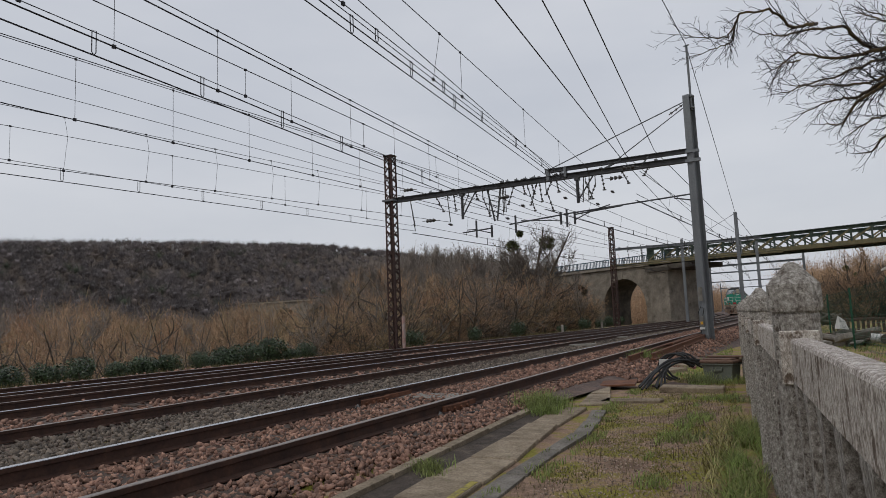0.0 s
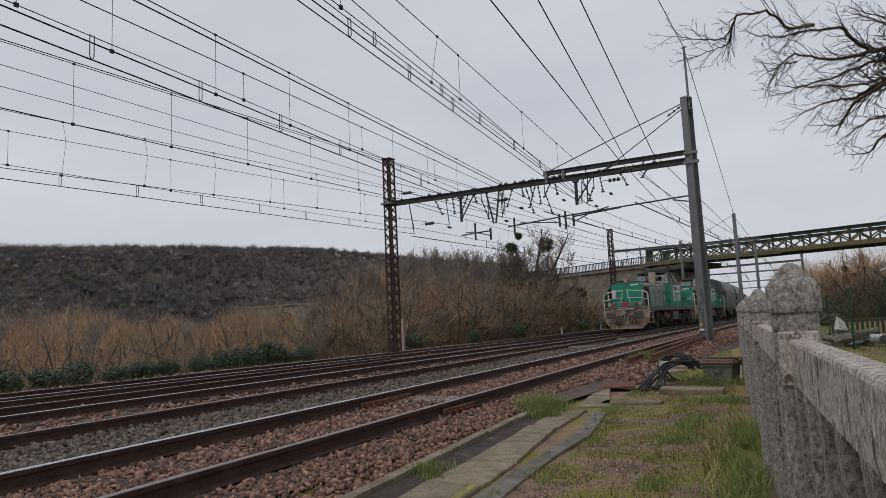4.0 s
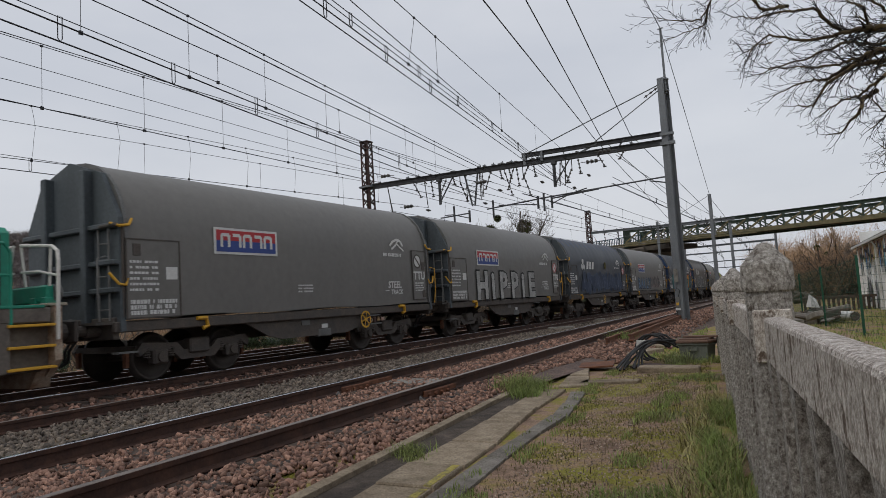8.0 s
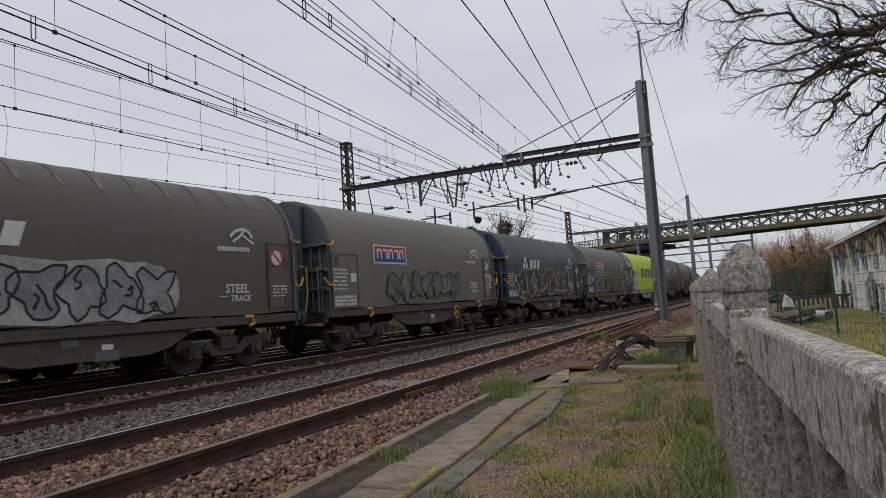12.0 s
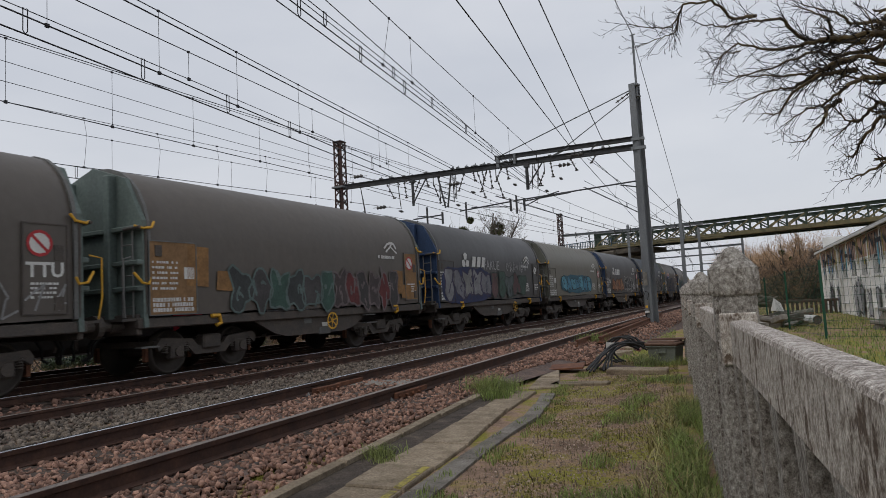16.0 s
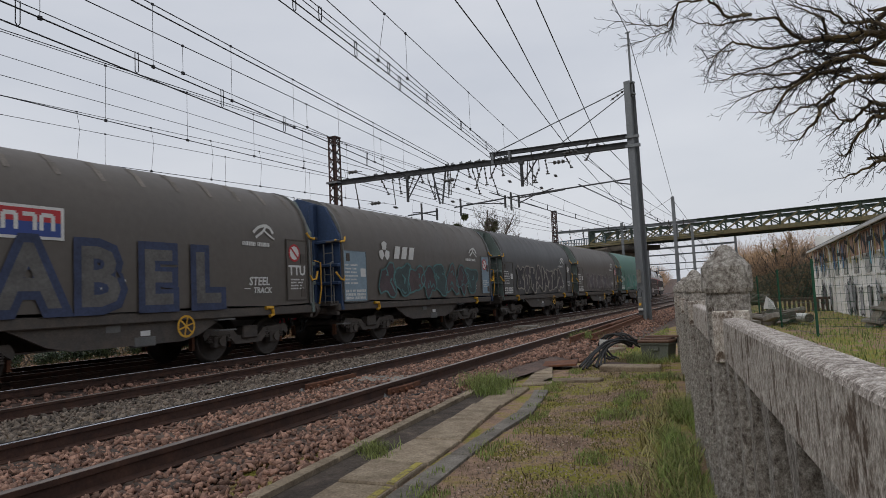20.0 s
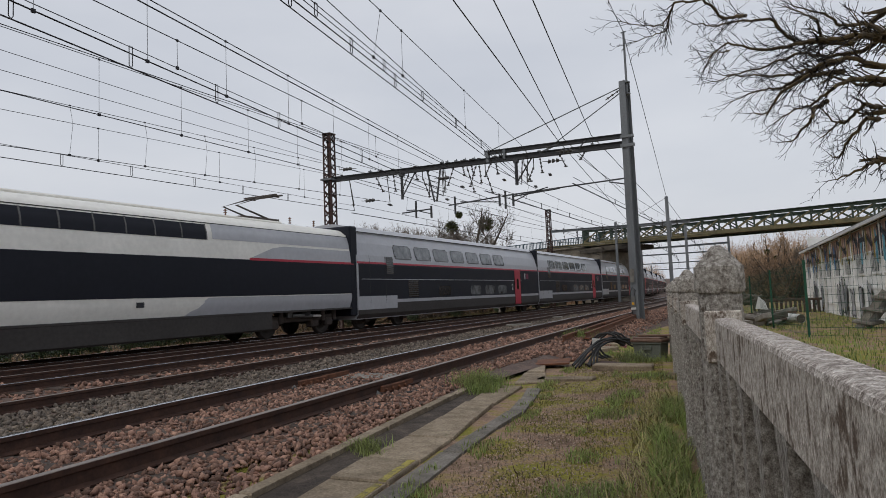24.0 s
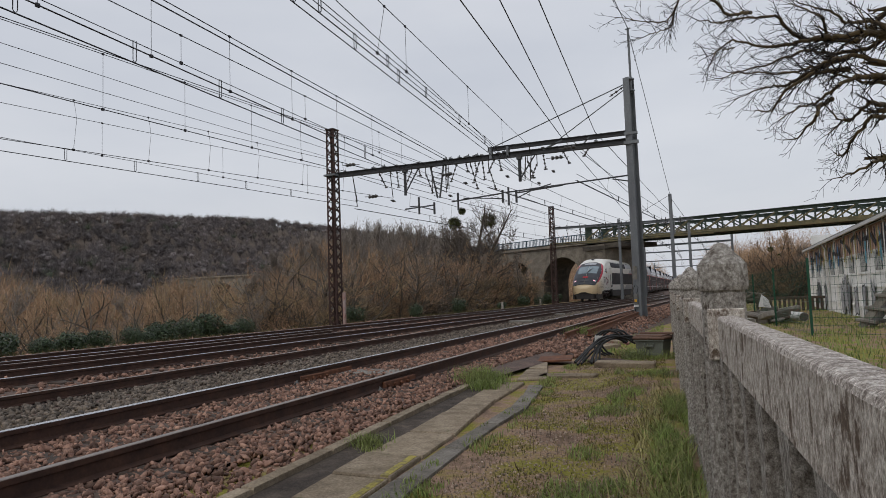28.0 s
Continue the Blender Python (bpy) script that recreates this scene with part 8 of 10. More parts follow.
def trailer(H, uppers, lowers, door):
    t = thing("double_deck_car", "silver and charcoal double-deck high-speed carriage with a red door", "high-speed train", "high-speed train vehicles")
    P = lambda nm, g, m, lab="", sm=False: part(nm, g, m, t, lab, sm)
    full = DECK + [(-a, b) for a, b in DECK[-2::-1]]
    P("body", Geo().sweep(full, [lambda a, b: (a, -H, b), lambda a, b: (a, H, b)]), M_TSILVER, "", False)
    P("gangway", Geo().box((0, H + 0.1, 2.36), (2.84, 0.3, 3.55), None, 0.05), M_TNAVY, "black gangway bellows")
    P("gangway", Geo().box((0, -H - 0.12, 2.36), (2.84, 0.5, 3.55), None, 0.05), M_TNAVY, "black gangway bellows")
    for s in (1, -1):
        P("dark_band", deck_patch(1.18, 2.66, -H + 0.1, H, 0.006, s), M_TNAVY, "charcoal side band")
        P("lower_band", deck_patch(0.46, 1.04, -H, H, 0.006, s), M_TSKIRT)
        P("red_line", deck_patch(2.66, 2.74, -H, H, 0.008, s), M_TRED, "thin carmine line")
        P("white_line", deck_patch(2.02, 2.045, -H + 0.3, H - 3.2, 0.009, s), M_TSILVER)
        P("silver_foot", deck_patch(0.8, 1.34, -H, -H + 3.0, 0.010, s), M_TSILVER, "silver panel over the bogie")
        for y in uppers:
            wdw = P("upper_window", pane(2.95, 3.5, y - 0.72, y + 0.72, 0.012, s), M_TREFLECT, "upper-deck window with a painted sky reflection")
            part("window_frame", pane(2.91, 3.54, y - 0.77, y + 0.77, 0.006, s), M_TGLASS, wdw)
        for k, y in enumerate(lowers):
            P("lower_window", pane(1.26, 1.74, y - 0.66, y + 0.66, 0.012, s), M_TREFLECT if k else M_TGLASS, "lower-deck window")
        P("door", deck_patch(0.55, 2.7, door - 0.5, door + 0.5, 0.014, s), M_TRED, "carmine passenger door")
        P("door_window", pane(1.45, 2.15, door - 0.17, door + 0.17, 0.020, s), M_TGLASS)
        for y in (door - 0.53, door + 0.53):
            P("door_frame", deck_patch(0.55, 2.72, y - 0.03, y + 0.03, 0.012, s), M_TGLASS)
        up = P("upper_grille", deck_patch(2.26, 3.0, -H + 2.2, -H + 2.75, 0.012, s), M_TGLASS)
        lo = P("lower_grille", deck_patch(1.24, 2.0, -H + 4.0, -H + 4.9, 0.012, s), M_TGLASS)
        for k in range(8):
            part("slat", deck_patch(2.3 + 0.085 * k, 2.33 + 0.085 * k, -H + 2.2, -H + 2.75, 0.022, s), M_TSKIRT, up)
            part("slat", deck_patch(1.28 + 0.09 * k, 1.31 + 0.09 * k, -H + 4.0, -H + 4.9, 0.022, s), M_TSKIRT, lo)
        for y in (-H + 0.9, -H + 2.1):
            P("seam", deck_patch(1.05, 3.0, y, y + 0.02, 0.014, s), M_SEAM)
    P("class_numeral", on_side(text_geo("2", 0.5, 0.012), 1.49, door - 0.95, 1.62), M_WHITE, "white class numeral")
    P("emblem_bar", on_side(flat([(-0.2, -0.18), (0.2, -0.18), (0.2, 0.18), (-0.2, 0.18)]), 1.475, door + 1.8, 2.3), M_MAROON)
    P("emblem_bar", on_side(flat([(-0.08, -0.18), (0.08, -0.18), (0.08, 0.18), (-0.08, 0.18)]), 1.475, door + 1.35, 2.3), M_WHITE)
    P("roof_rib", Geo().box((0, 0, 4.31), (0.5, 2 * H - 0.7, 0.06), None, 0.02), M_TSILVER)
    P("gutter", Geo().box((1.16, 0, 3.97), (0.05, 2 * H - 0.3, 0.05)), M_TGLASS)
    high_speed_bogie(t, -H + 0.2 if H < 10 else -H + 2.6)
    return t


TGV = [power_car(), trailer(10.8, [-7.1 + 1.87 * k for k in range(7)], (-3.2, 0.5, 2.45, 4.35), 6.9)]
for k in range(7):
    TGV.append(trailer(9.25, [-5.9 + 1.87 * k for k in range(6)], (-3.0, 0.2, 2.0, 3.8), 6.3) if k == 0 else copy_thing(TGV[2], pose(0, 0, 0)))
TGV.append(copy_thing(TGV[0], pose(0, 0, 0)))


# ---- vegetation ----
M_BARK = mat("grey_bark", (0.13, 0.108, 0.088), 0.95, 0, 0.35, 5.0, (0.075, 0.06, 0.048), 0.004, 30)
M_LICHEN = mat("lichened_bark", (0.04, 0.032, 0.027), 0.95, 0, 0.4, 9.0, (0.12, 0.085, 0.035), 0.006, 40)
M_TWIG_DARK = mat("dark_twigs", (0.02, 0.017, 0.016), 0.95, 0, 0.3, 3.0)
M_TWIG_GREY = mat("grey_brown_twigs", (0.27, 0.23, 0.195), 0.95, 0, 0.3, 1.0, island=0.35)
M_TWIG_TREE = mat("dark_grey_twigs", (0.15, 0.125, 0.105), 0.95, 0, 0.3, 1.0, island=0.3)
M_TWIG_BROWN = mat("brown_twigs", (0.41, 0.275, 0.172), 0.95, 0, 0.3, 1.0, island=0.4, rnd=0.2)
M_TWIG_OCHRE = mat("ochre_twigs", (0.36, 0.265, 0.15), 0.95, 0, 0.3, 1.0, island=0.4, rnd=0.2)
M_TWIG_RED = mat("russet_twigs", (0.42, 0.255, 0.155), 0.95, 0, 0.3, 1.0, island=0.4, rnd=0.2)
M_LIMESTONE = mat("pale_limestone", (0.36, 0.345, 0.325), 0.95, 0, 0.3, 0.4, (0.20, 0.19, 0.175))
M_IVY = mat("dark_ivy_leaf", (0.04, 0.065, 0.022), 0.45, 0, 0.3, 2.0, (0.022, 0.04, 0.016), island=0.6, spec=0.5)
M_MISTLE = mat("mistletoe", (0.085, 0.095, 0.03), 0.8, 0, 0.3, 3.0, island=0.4)


def translucent(m, share):
    """Lets light through thin leaves."""
    n, l = m.node_tree.nodes, m.node_tree.links
    b = n["Principled BSDF"]
    tl, mx = n.new("ShaderNodeBsdfTranslucent"), n.new("ShaderNodeMixShader")
    l.new(b.inputs["Base Color"].links[0].from_socket, tl.inputs[0])
    mx.inputs[0].default_value = share
    l.new(b.outputs[0], mx.inputs[1]); l.new(tl.outputs[0], mx.inputs[2])
    l.new(mx.outputs[0], n["Material Output"].inputs[0])
    return m


M_BLADE = mat("fresh_grass_blade", (0.23, 0.31, 0.09), 0.6, 0, 0.3, 2.0, (0.23, 0.25, 0.09), island=0.5)
M_MOSS = mat("moss_and_short_grass", (0.20, 0.20, 0.055), 0.9, 0, 0.3, 2.0, (0.15, 0.13, 0.05), island=0.5)
M_DRYBLADE = mat("dry_grass_blade", (0.20, 0.165, 0.085), 0.85, 0, 0.3, 2.0, (0.12, 0.10, 0.05), island=0.4)
M_STRAW = mat("yellowed_grass_blade", (0.33, 0.30, 0.13), 0.8, 0, 0.3, 2.0, (0.22, 0.18, 0.08), island=0.4)
M_STALK = mat("dead_weed_stalk", (0.10, 0.06, 0.045), 0.9, 0, 0.3, 4.0)
M_WEED = mat("weed_leaf", (0.22, 0.26, 0.11), 0.6, 0, 0.3, 2.0, (0.16, 0.18, 0.08), island=0.5)
for leaf in (M_BLADE, M_MOSS, M_DRYBLADE, M_WEED):
    translucent(leaf, 0.5)


def twig(g, a, b, r0, r1, n=3):
    """A thin tapered stick with few faces."""
    w = b - a
    u = w.orthogonal().normalized(); v = w.cross(u).normalized()
    k = len(g.v)
    for p, r in ((a, r0), (b, r1)):
        for i in range(n):
            t = 6.2832 * i / n
            g.v.append(tuple(p + (u * math.cos(t) + v * math.sin(t)) * r))
    for i in range(n):
        j = (i + 1) % n
        g.f.append((k + i, k + j, k + n + j, k + n + i))


def unit(rng, flat=1.0):
    return Vector((rng.gauss(0, 1), rng.gauss(0, 1), rng.gauss(0, flat))).normalized()


def shoot(g, p, d, length, r, rng, up=0.15):
    """A bent twig of three faces; gives its middle, its tip and its last direction."""
    q = p + d * length * 0.5
    d2 = (d + unit(rng) * 0.32 + Vector((0, 0, up))).normalized()
    e = q + d2 * length * 0.5
    s = d.cross(unit(rng)).normalized() * r
    k = len(g.v)
    g.v += [tuple(p - s), tuple(p + s), tuple(q + s * 0.75), tuple(q - s * 0.75), tuple(e)]
    g.f += [(k, k + 1, k + 2, k + 3), (k + 3, k + 2, k + 4)]
    return q, e, d2


def limb(g, rng, p, d, length, r, segs, wob, up, sides=5):
    """A crooked tapering limb; gives its joints."""
    pts = [p]; rr = r
    for s in range(segs):
        d = (d + unit(rng) * wob + Vector((0, 0, up))).normalized()
        q = p + d * length / segs
        r1 = r * (1 - 0.85 * (s + 1) / segs)
        twig(g, p, q, rr, r1, sides)
        p, rr = q, r1
        pts.append(p)
    return pts


def side_shoots(fine, rng, pts, n, length, r, out, up, kids, low=0.2):
    """Side shoots of two more orders along a limb."""
    m = len(pts) - 1
    for k in range(n):
        t = rng.uniform(low, 1.0) * m
        i = min(int(t), m - 1)
        o = pts[i].lerp(pts[i + 1], t - i)
        d = ((pts[i + 1] - pts[i]).normalized() + unit(rng, 0.7) * out + Vector((0, 0, up))).normalized()
        L = length * rng.uniform(0.6, 1.2) * (1.15 - 0.5 * t / m)
        q, e, d1 = shoot(fine, o, d, L, r, rng, up * 0.5)
        for j in range(kids[0]):
            o2 = o.lerp(q, rng.random()) if rng.random() < 0.4 else q.lerp(e, rng.random())
            q2, e2, d2 = shoot(fine, o2, (d1 + unit(rng) * 0.75 + Vector((0, 0, up * 0.6))).normalized(), L * rng.uniform(0.35, 0.65), r * 0.6, rng, up * 0.4)
            for i2 in range(kids[1]):
                shoot(fine, o2.lerp(e2, rng.uniform(0.3, 1)), (d2 + unit(rng) * 0.8).normalized(), L * rng.uniform(0.15, 0.32), r * 0.42, rng, 0.1)


def levelled(height, *geos):
    """Brings a plant to its full height exactly."""
    k = height / max(p[2] for g in geos for p in g.v)
    for g in geos:
        g.v = [(x * k, y * k, z * k) for x, y, z in g.v]


def shrub(seed, height, label, m_fine, stems, wide):
    rng = random.Random(seed)
    wood, fine = Geo(), Geo()
    for k in range(stems):
        a = 6.283 * (k + rng.uniform(-0.3, 0.3)) / stems
        p = Vector((math.cos(a), math.sin(a), 0)) * rng.uniform(0, 0.5) + Vector((0, 0, -0.4))
        d = Vector((math.cos(a) * wide * rng.uniform(0.2, 1), math.sin(a) * wide * rng.uniform(0.2, 1), 1)).normalized()
        r = rng.uniform(0.06, 0.11)
        pts = limb(wood, rng, p, d, height * rng.uniform(0.65, 0.95), r, 8, 0.22, 0.02, 5)
        side_shoots(fine, rng, pts, 12, height * 0.11, 0.0085, 1.0, 0.12, (5, 4), 0.3)
        for j in range(7):
            i = rng.randrange(1, 7)
            dd = (unit(rng, 0.5) * 0.9 + Vector((0, 0, 0.35))).normalized()
            p2 = limb(wood, rng, pts[i], dd, height * rng.uniform(0.2, 0.38), r * 0.5, 6, 0.3, 0.05, 4)
            side_shoots(fine, rng, p2, 9, height * 0.085, 0.0075, 1.1, 0.10, (5, 4))
    levelled(height, wood, fine)
    t = thing("thicket_shrub", label, "shrub", "valley shrubs")
    part("wood", wood, M_BARK, t)
    part("crown", fine, m_fine, t, "dense fine bare twigs")
    return t


def bare_tree(seed, height, label, m_fine, group, trunk=0.16, stems=1, n=26, out=0.55, up=0.55, limbs=9, kids=(5, 4), fine_r=0.03):
    rng = random.Random(seed)
    wood, fine = Geo(), Geo()
    for k in range(stems):
        a = 6.283 * k / stems + rng.uniform(-0.5, 0.5)
        d = Vector((math.cos(a) * 0.22 * (stems > 1), math.sin(a) * 0.22 * (stems > 1), 1)).normalized()
        pts = limb(wood, rng, Vector((0, 0, -0.3)), d, height * rng.uniform(0.75, 0.9), trunk, 9, 0.10, 0.03, 7)
        side_shoots(fine, rng, pts, n, height * 0.14, fine_r, out, up, kids, 0.3)
        for j in range(limbs):
            i = rng.randrange(2, 8)
            dd = (unit(rng, 0.3) * out + Vector((0, 0, up))).normalized()
            p2 = limb(wood, rng, pts[i], dd, height * rng.uniform(0.25, 0.45) * (1.2 - i / 12), trunk * (1 - i / 10) * 0.55, 6, 0.2, 0.10, 4)
            side_shoots(fine, rng, p2, n // 2, height * 0.12, fine_r, out, up * 0.7, kids)
    levelled(height, wood, fine)
    t = thing("bare_tree", label, "tree", group)
    part("trunk", wood, M_BARK, t)
    part("crown", fine, m_fine, t, "fine bare winter twigs")
    return t


SHRUBS = [shrub(11, 6.0, "leafless brown shrub on the valley slope", M_TWIG_BROWN, 7, 0.75), shrub(12, 6.0, "leafless ochre shrub on the valley slope", M_TWIG_OCHRE, 7, 0.9),
          shrub(13, 6.0, "leafless russet shrub on the valley slope", M_TWIG_RED, 6, 0.7), shrub(14, 6.0, "leafless grey-brown shrub on the valley slope", M_TWIG_GREY, 6, 0.8)]
TREES = [bare_tree(21, 12, "tall leafless grey tree in the valley", M_TWIG_GREY, "bare valley trees"), bare_tree(22, 12, "tall upright leafless grey tree in the valley", M_TWIG_GREY, "bare valley trees", 0.11, 2, 26, 0.35, 0.9, 8),
         bare_tree(23, 12, "leafless brown tree on the slope", M_TWIG_BROWN, "bare valley trees", 0.14, 2, 16, 0.7, 0.4, 6)]


def put(ob, used, x, y, scale, turn, dz=0.0):
    m = pose(x, y, ground_z(x, y) + dz, 0, 0, turn) @ Matrix.Scale(scale, 4)
    if ob not in used:
        used.add(ob); ob.matrix_basis = m
        return ob
    o = copy_thing(ob, pose(0, 0, 0))
    o.matrix_basis = m
    return o


# how high the thicket stands over the horizon: bearing from the path's end, rise per metre of distance
THICKET = [(0, 0.03), (17, 0.045), (20, 0.058), (22, 0.072), (25.6, 0.086), (30.5, 0.092), (33.4, 0.094), (36, 0.090), (38.1, 0.080), (40.2, 0.060), (40.9, -0.03), (43.7, -0.035), (44.4, 0.046), (49.2, 0.044), (50.8, 0.016), (53.6, 0.036), (56.2, 0.028), (57.6, 0.034), (59, 0.058), (64, 0.05), (90, 0.03)]


def thicket_top(x, y):
    """Height to which the scrub on the valley edge reaches at a place."""
    a = math.degrees(math.atan2(-x, y))
    for p, q in zip(THICKET[:-1], THICKET[1:]):
        if a <= q[0]:
            return 0.95 + math.hypot(x, y) * lerp(p[1], q[1], clamp((a - p[0]) / (q[0] - p[0]), 0, 1))
    return 2.0


rng = random.Random(77)
used = set()
for n in range(250):
    y = rng.uniform(6, 82) if n % 3 else rng.uniform(28, 76)
    x = -24.6 - 16 * rng.random() ** 1.3 - (1.5 if y < 20 else 0)
    if y > 55:
        x = -25.0 - 10 * rng.random() - (y - 55) * 0.12
    top = thicket_top(x, y) * (1 - 0.5 * rng.random() ** 2) + rng.uniform(-0.7, 0.1)
    if top < 0.6 and x > -30:
        continue
    k = rng.choice((0, 0, 1, 2, 2, 3)) if y > 24 else rng.choice((0, 1, 1, 3, 3))
    put(SHRUBS[k], used, x, y, clamp((top - ground_z(x, y)) / 6.0, 0.25, 2.4), rng.uniform(0, 360))
for n in range(110):
    y = rng.uniform(40, 110)
    x = -36 - rng.uniform(0, 26)
    if math.atan2(-x, y) > radians(40):
        continue
    put(TREES[rng.choice((0, 1, 1))], used, x, y, clamp((thicket_top(x, y) * rng.uniform(0.95, 1.32) - ground_z(x, y)) / 12.0, 0.4, 1.75), rng.uniform(0, 360))
for n in range(26):
    y = rng.uniform(12, 52)
    x = -28 - rng.uniform(0, 22)
    put(TREES[rng.choice((0, 2, 2))], used, x, y, clamp((thicket_top(x, y) + rng.uniform(-1.2, 0.3) - ground_z(x, y)) / 12.0, 0.3, 1.4), rng.uniform(0, 360))
for x, y, s in ((-24.6, 27.0, 0.36), (-24.0, 66.0, 0.5), (-24.6, 46.5, 0.42), (-24.2, 57.0, 0.45)):
    put(TREES[0], used, x, y, s, rng.uniform(0, 360))

# the spreading tree with mistletoe before the viaduct
big = bare_tree(35, 11.6, "spreading leafless tree with mistletoe balls before the viaduct", M_TWIG_TREE, "", 0.26, 3, 22, 0.9, 0.45, 16, (5, 4), 0.022)
big.matrix_basis = pose(-27.2, 60.0, ground_z(-27.2, 60) - 0.1, 0, 0, 40)


def mistletoe(x, y, z, r, seed):
    rng = random.Random(seed); g = Geo()
    for k in range(420):
        d = Vector((rng.gauss(0, 1), rng.gauss(0, 1), rng.gauss(0, 1))).normalized()
        twig(g, d * r * rng.uniform(0.2, 0.7), d * r * rng.uniform(0.8, 1.05) + Vector((0, 0, -0.1 * r)), 0.03, 0.012)
    return solid("mistletoe_ball", g, M_MISTLE, "olive-green mistletoe ball hanging in a bare tree", "mistletoe", "mistletoe balls", at=pose(x, y, z))


for x, y, z, r in ((-28.3, 59.6, 8.2, 0.7), (-25.0, 60.4, 8.3, 0.85), (-27.4, 59.5, 9.3, 0.4)):
    mistletoe(x, y, z, r, int(r * 100))


PHI = 1.618
ICO_V = np.array([(-1, PHI, 0), (1, PHI, 0), (-1, -PHI, 0), (1, -PHI, 0), (0, -1, PHI), (0, 1, PHI), (0, -1, -PHI), (0, 1, -PHI), (PHI, 0, -1), (PHI, 0, 1), (-PHI, 0, -1), (-PHI, 0, 1)]) / 1.9
ICO_F = np.array([(0, 11, 5), (0, 5, 1), (0, 1, 7), (0, 7, 10), (0, 10, 11), (1, 5, 9), (5, 11, 4), (11, 10, 2), (10, 7, 6), (7, 1, 8), (3, 9, 4), (3, 4, 2), (3, 2, 6), (3, 6, 8), (3, 8, 9), (4, 9, 5), (2, 4, 11), (6, 2, 10), (8, 6, 7), (9, 8, 1)])


# far woods: rounded bare crowns, hundreds of twigs to a tree
def crown_wood(name, label, material, xyz, h, per, seed, width, spread=0.30, low=0.16, tall=0.42, core=0.0):
    """A wood of bare trees at xyz with heights h: trunks, boughs to an uneven crown, fine twigs off the boughs."""
    r = np.random.RandomState(seed)
    n = len(xyz); m = n * per
    hh = np.repeat(h, per); base = np.repeat(xyz, per, 0)
    wide = np.repeat(r.uniform(0.75, 1.3, n), per)
    d = r.normal(size=(m, 3)); d[:, 2] = np.abs(d[:, 2]) * 0.9 - 0.25
    d /= np.linalg.norm(d, axis=1)[:, None]
    rho = r.uniform(0.6, 1.0, m) ** 0.5 * (1 + 0.22 * np.sin(3 * np.arctan2(d[:, 1], d[:, 0]) + base[:, 0]))
    e = base + np.stack([d[:, 0] * spread * wide * hh * rho, d[:, 1] * spread * wide * hh * rho, hh * (1 - tall) + d[:, 2] * tall * hh * rho], 1)
    o = base + np.stack([r.normal(0, 0.02, m) * hh, r.normal(0, 0.02, m) * hh, hh * r.uniform(low, 0.62, m)], 1)
    fine = r.uniform(size=m) < 0.72
    o[fine] = o[fine] + (e[fine] - o[fine]) * r.uniform(0.35, 0.9, (fine.sum(), 1))
    e[fine] = o[fine] + (e[fine] - o[fine]) * 0.4 + r.normal(0, 0.055, (fine.sum(), 3)) * hh[fine][:, None] + np.array([0, 0, 0.035]) * hh[fine][:, None]
    o = np.concatenate([o, xyz]); e = np.concatenate([e, xyz + np.stack([r.normal(0, 0.03, n) * h, r.normal(0, 0.03, n) * h, h * 0.8], 1)])
    d = e - o
    s = np.cross(d, r.normal(size=(m + n, 3))); s /= np.linalg.norm(s, axis=1)[:, None] + 1e-9
    wd = width * r.uniform(0.6, 1.4, m + n); wd[:m][fine] *= 0.75; wd[m:] *= 1.5
    v = np.stack([o - s * wd[:, None], o + s * wd[:, None], e], 1).reshape(-1, 3)
    f = np.arange(3 * (m + n)).reshape(-1, 3)
    if core:
        # added blob inside each crown: darkens the gaps between twigs, rounds the shading
        k = len(v)
        c = ICO_V[None] * r.uniform(0.55, 1.15, (n, 12, 1)) * np.stack([spread * wide[::per] * h, spread * wide[::per] * h, tall * h], 1)[:, None, :] * core
        v = np.concatenate([v, (c + (xyz + np.stack([0 * h, 0 * h, h * (1 - tall) * 0.96], 1))[:, None, :]).reshape(-1, 3)])
        f = np.concatenate([f, (ICO_F[None] + k + 12 * np.arange(n)[:, None, None]).reshape(-1, 3)])
    me = fast_mesh(name, v, f, material)
    me.polygons.foreach_set("use_smooth", [True] * len(me.polygons))
    return tagged(new(name, me), label, "wood", kind="stuff")


def fast_mesh(name, verts, tris, material):
    me = bpy.data.meshes.new(name)
    nv, nt = len(verts), len(tris)
    me.vertices.add(nv); me.vertices.foreach_set("co", np.asarray(verts, np.float32).ravel())
    me.loops.add(nt * 3); me.loops.foreach_set("vertex_index", np.asarray(tris, np.int32).ravel())
    me.polygons.add(nt); me.polygons.foreach_set("loop_start", np.arange(nt, dtype=np.int32) * 3)
    me.update(calc_edges=True)
    me.materials.append(material)
    return me


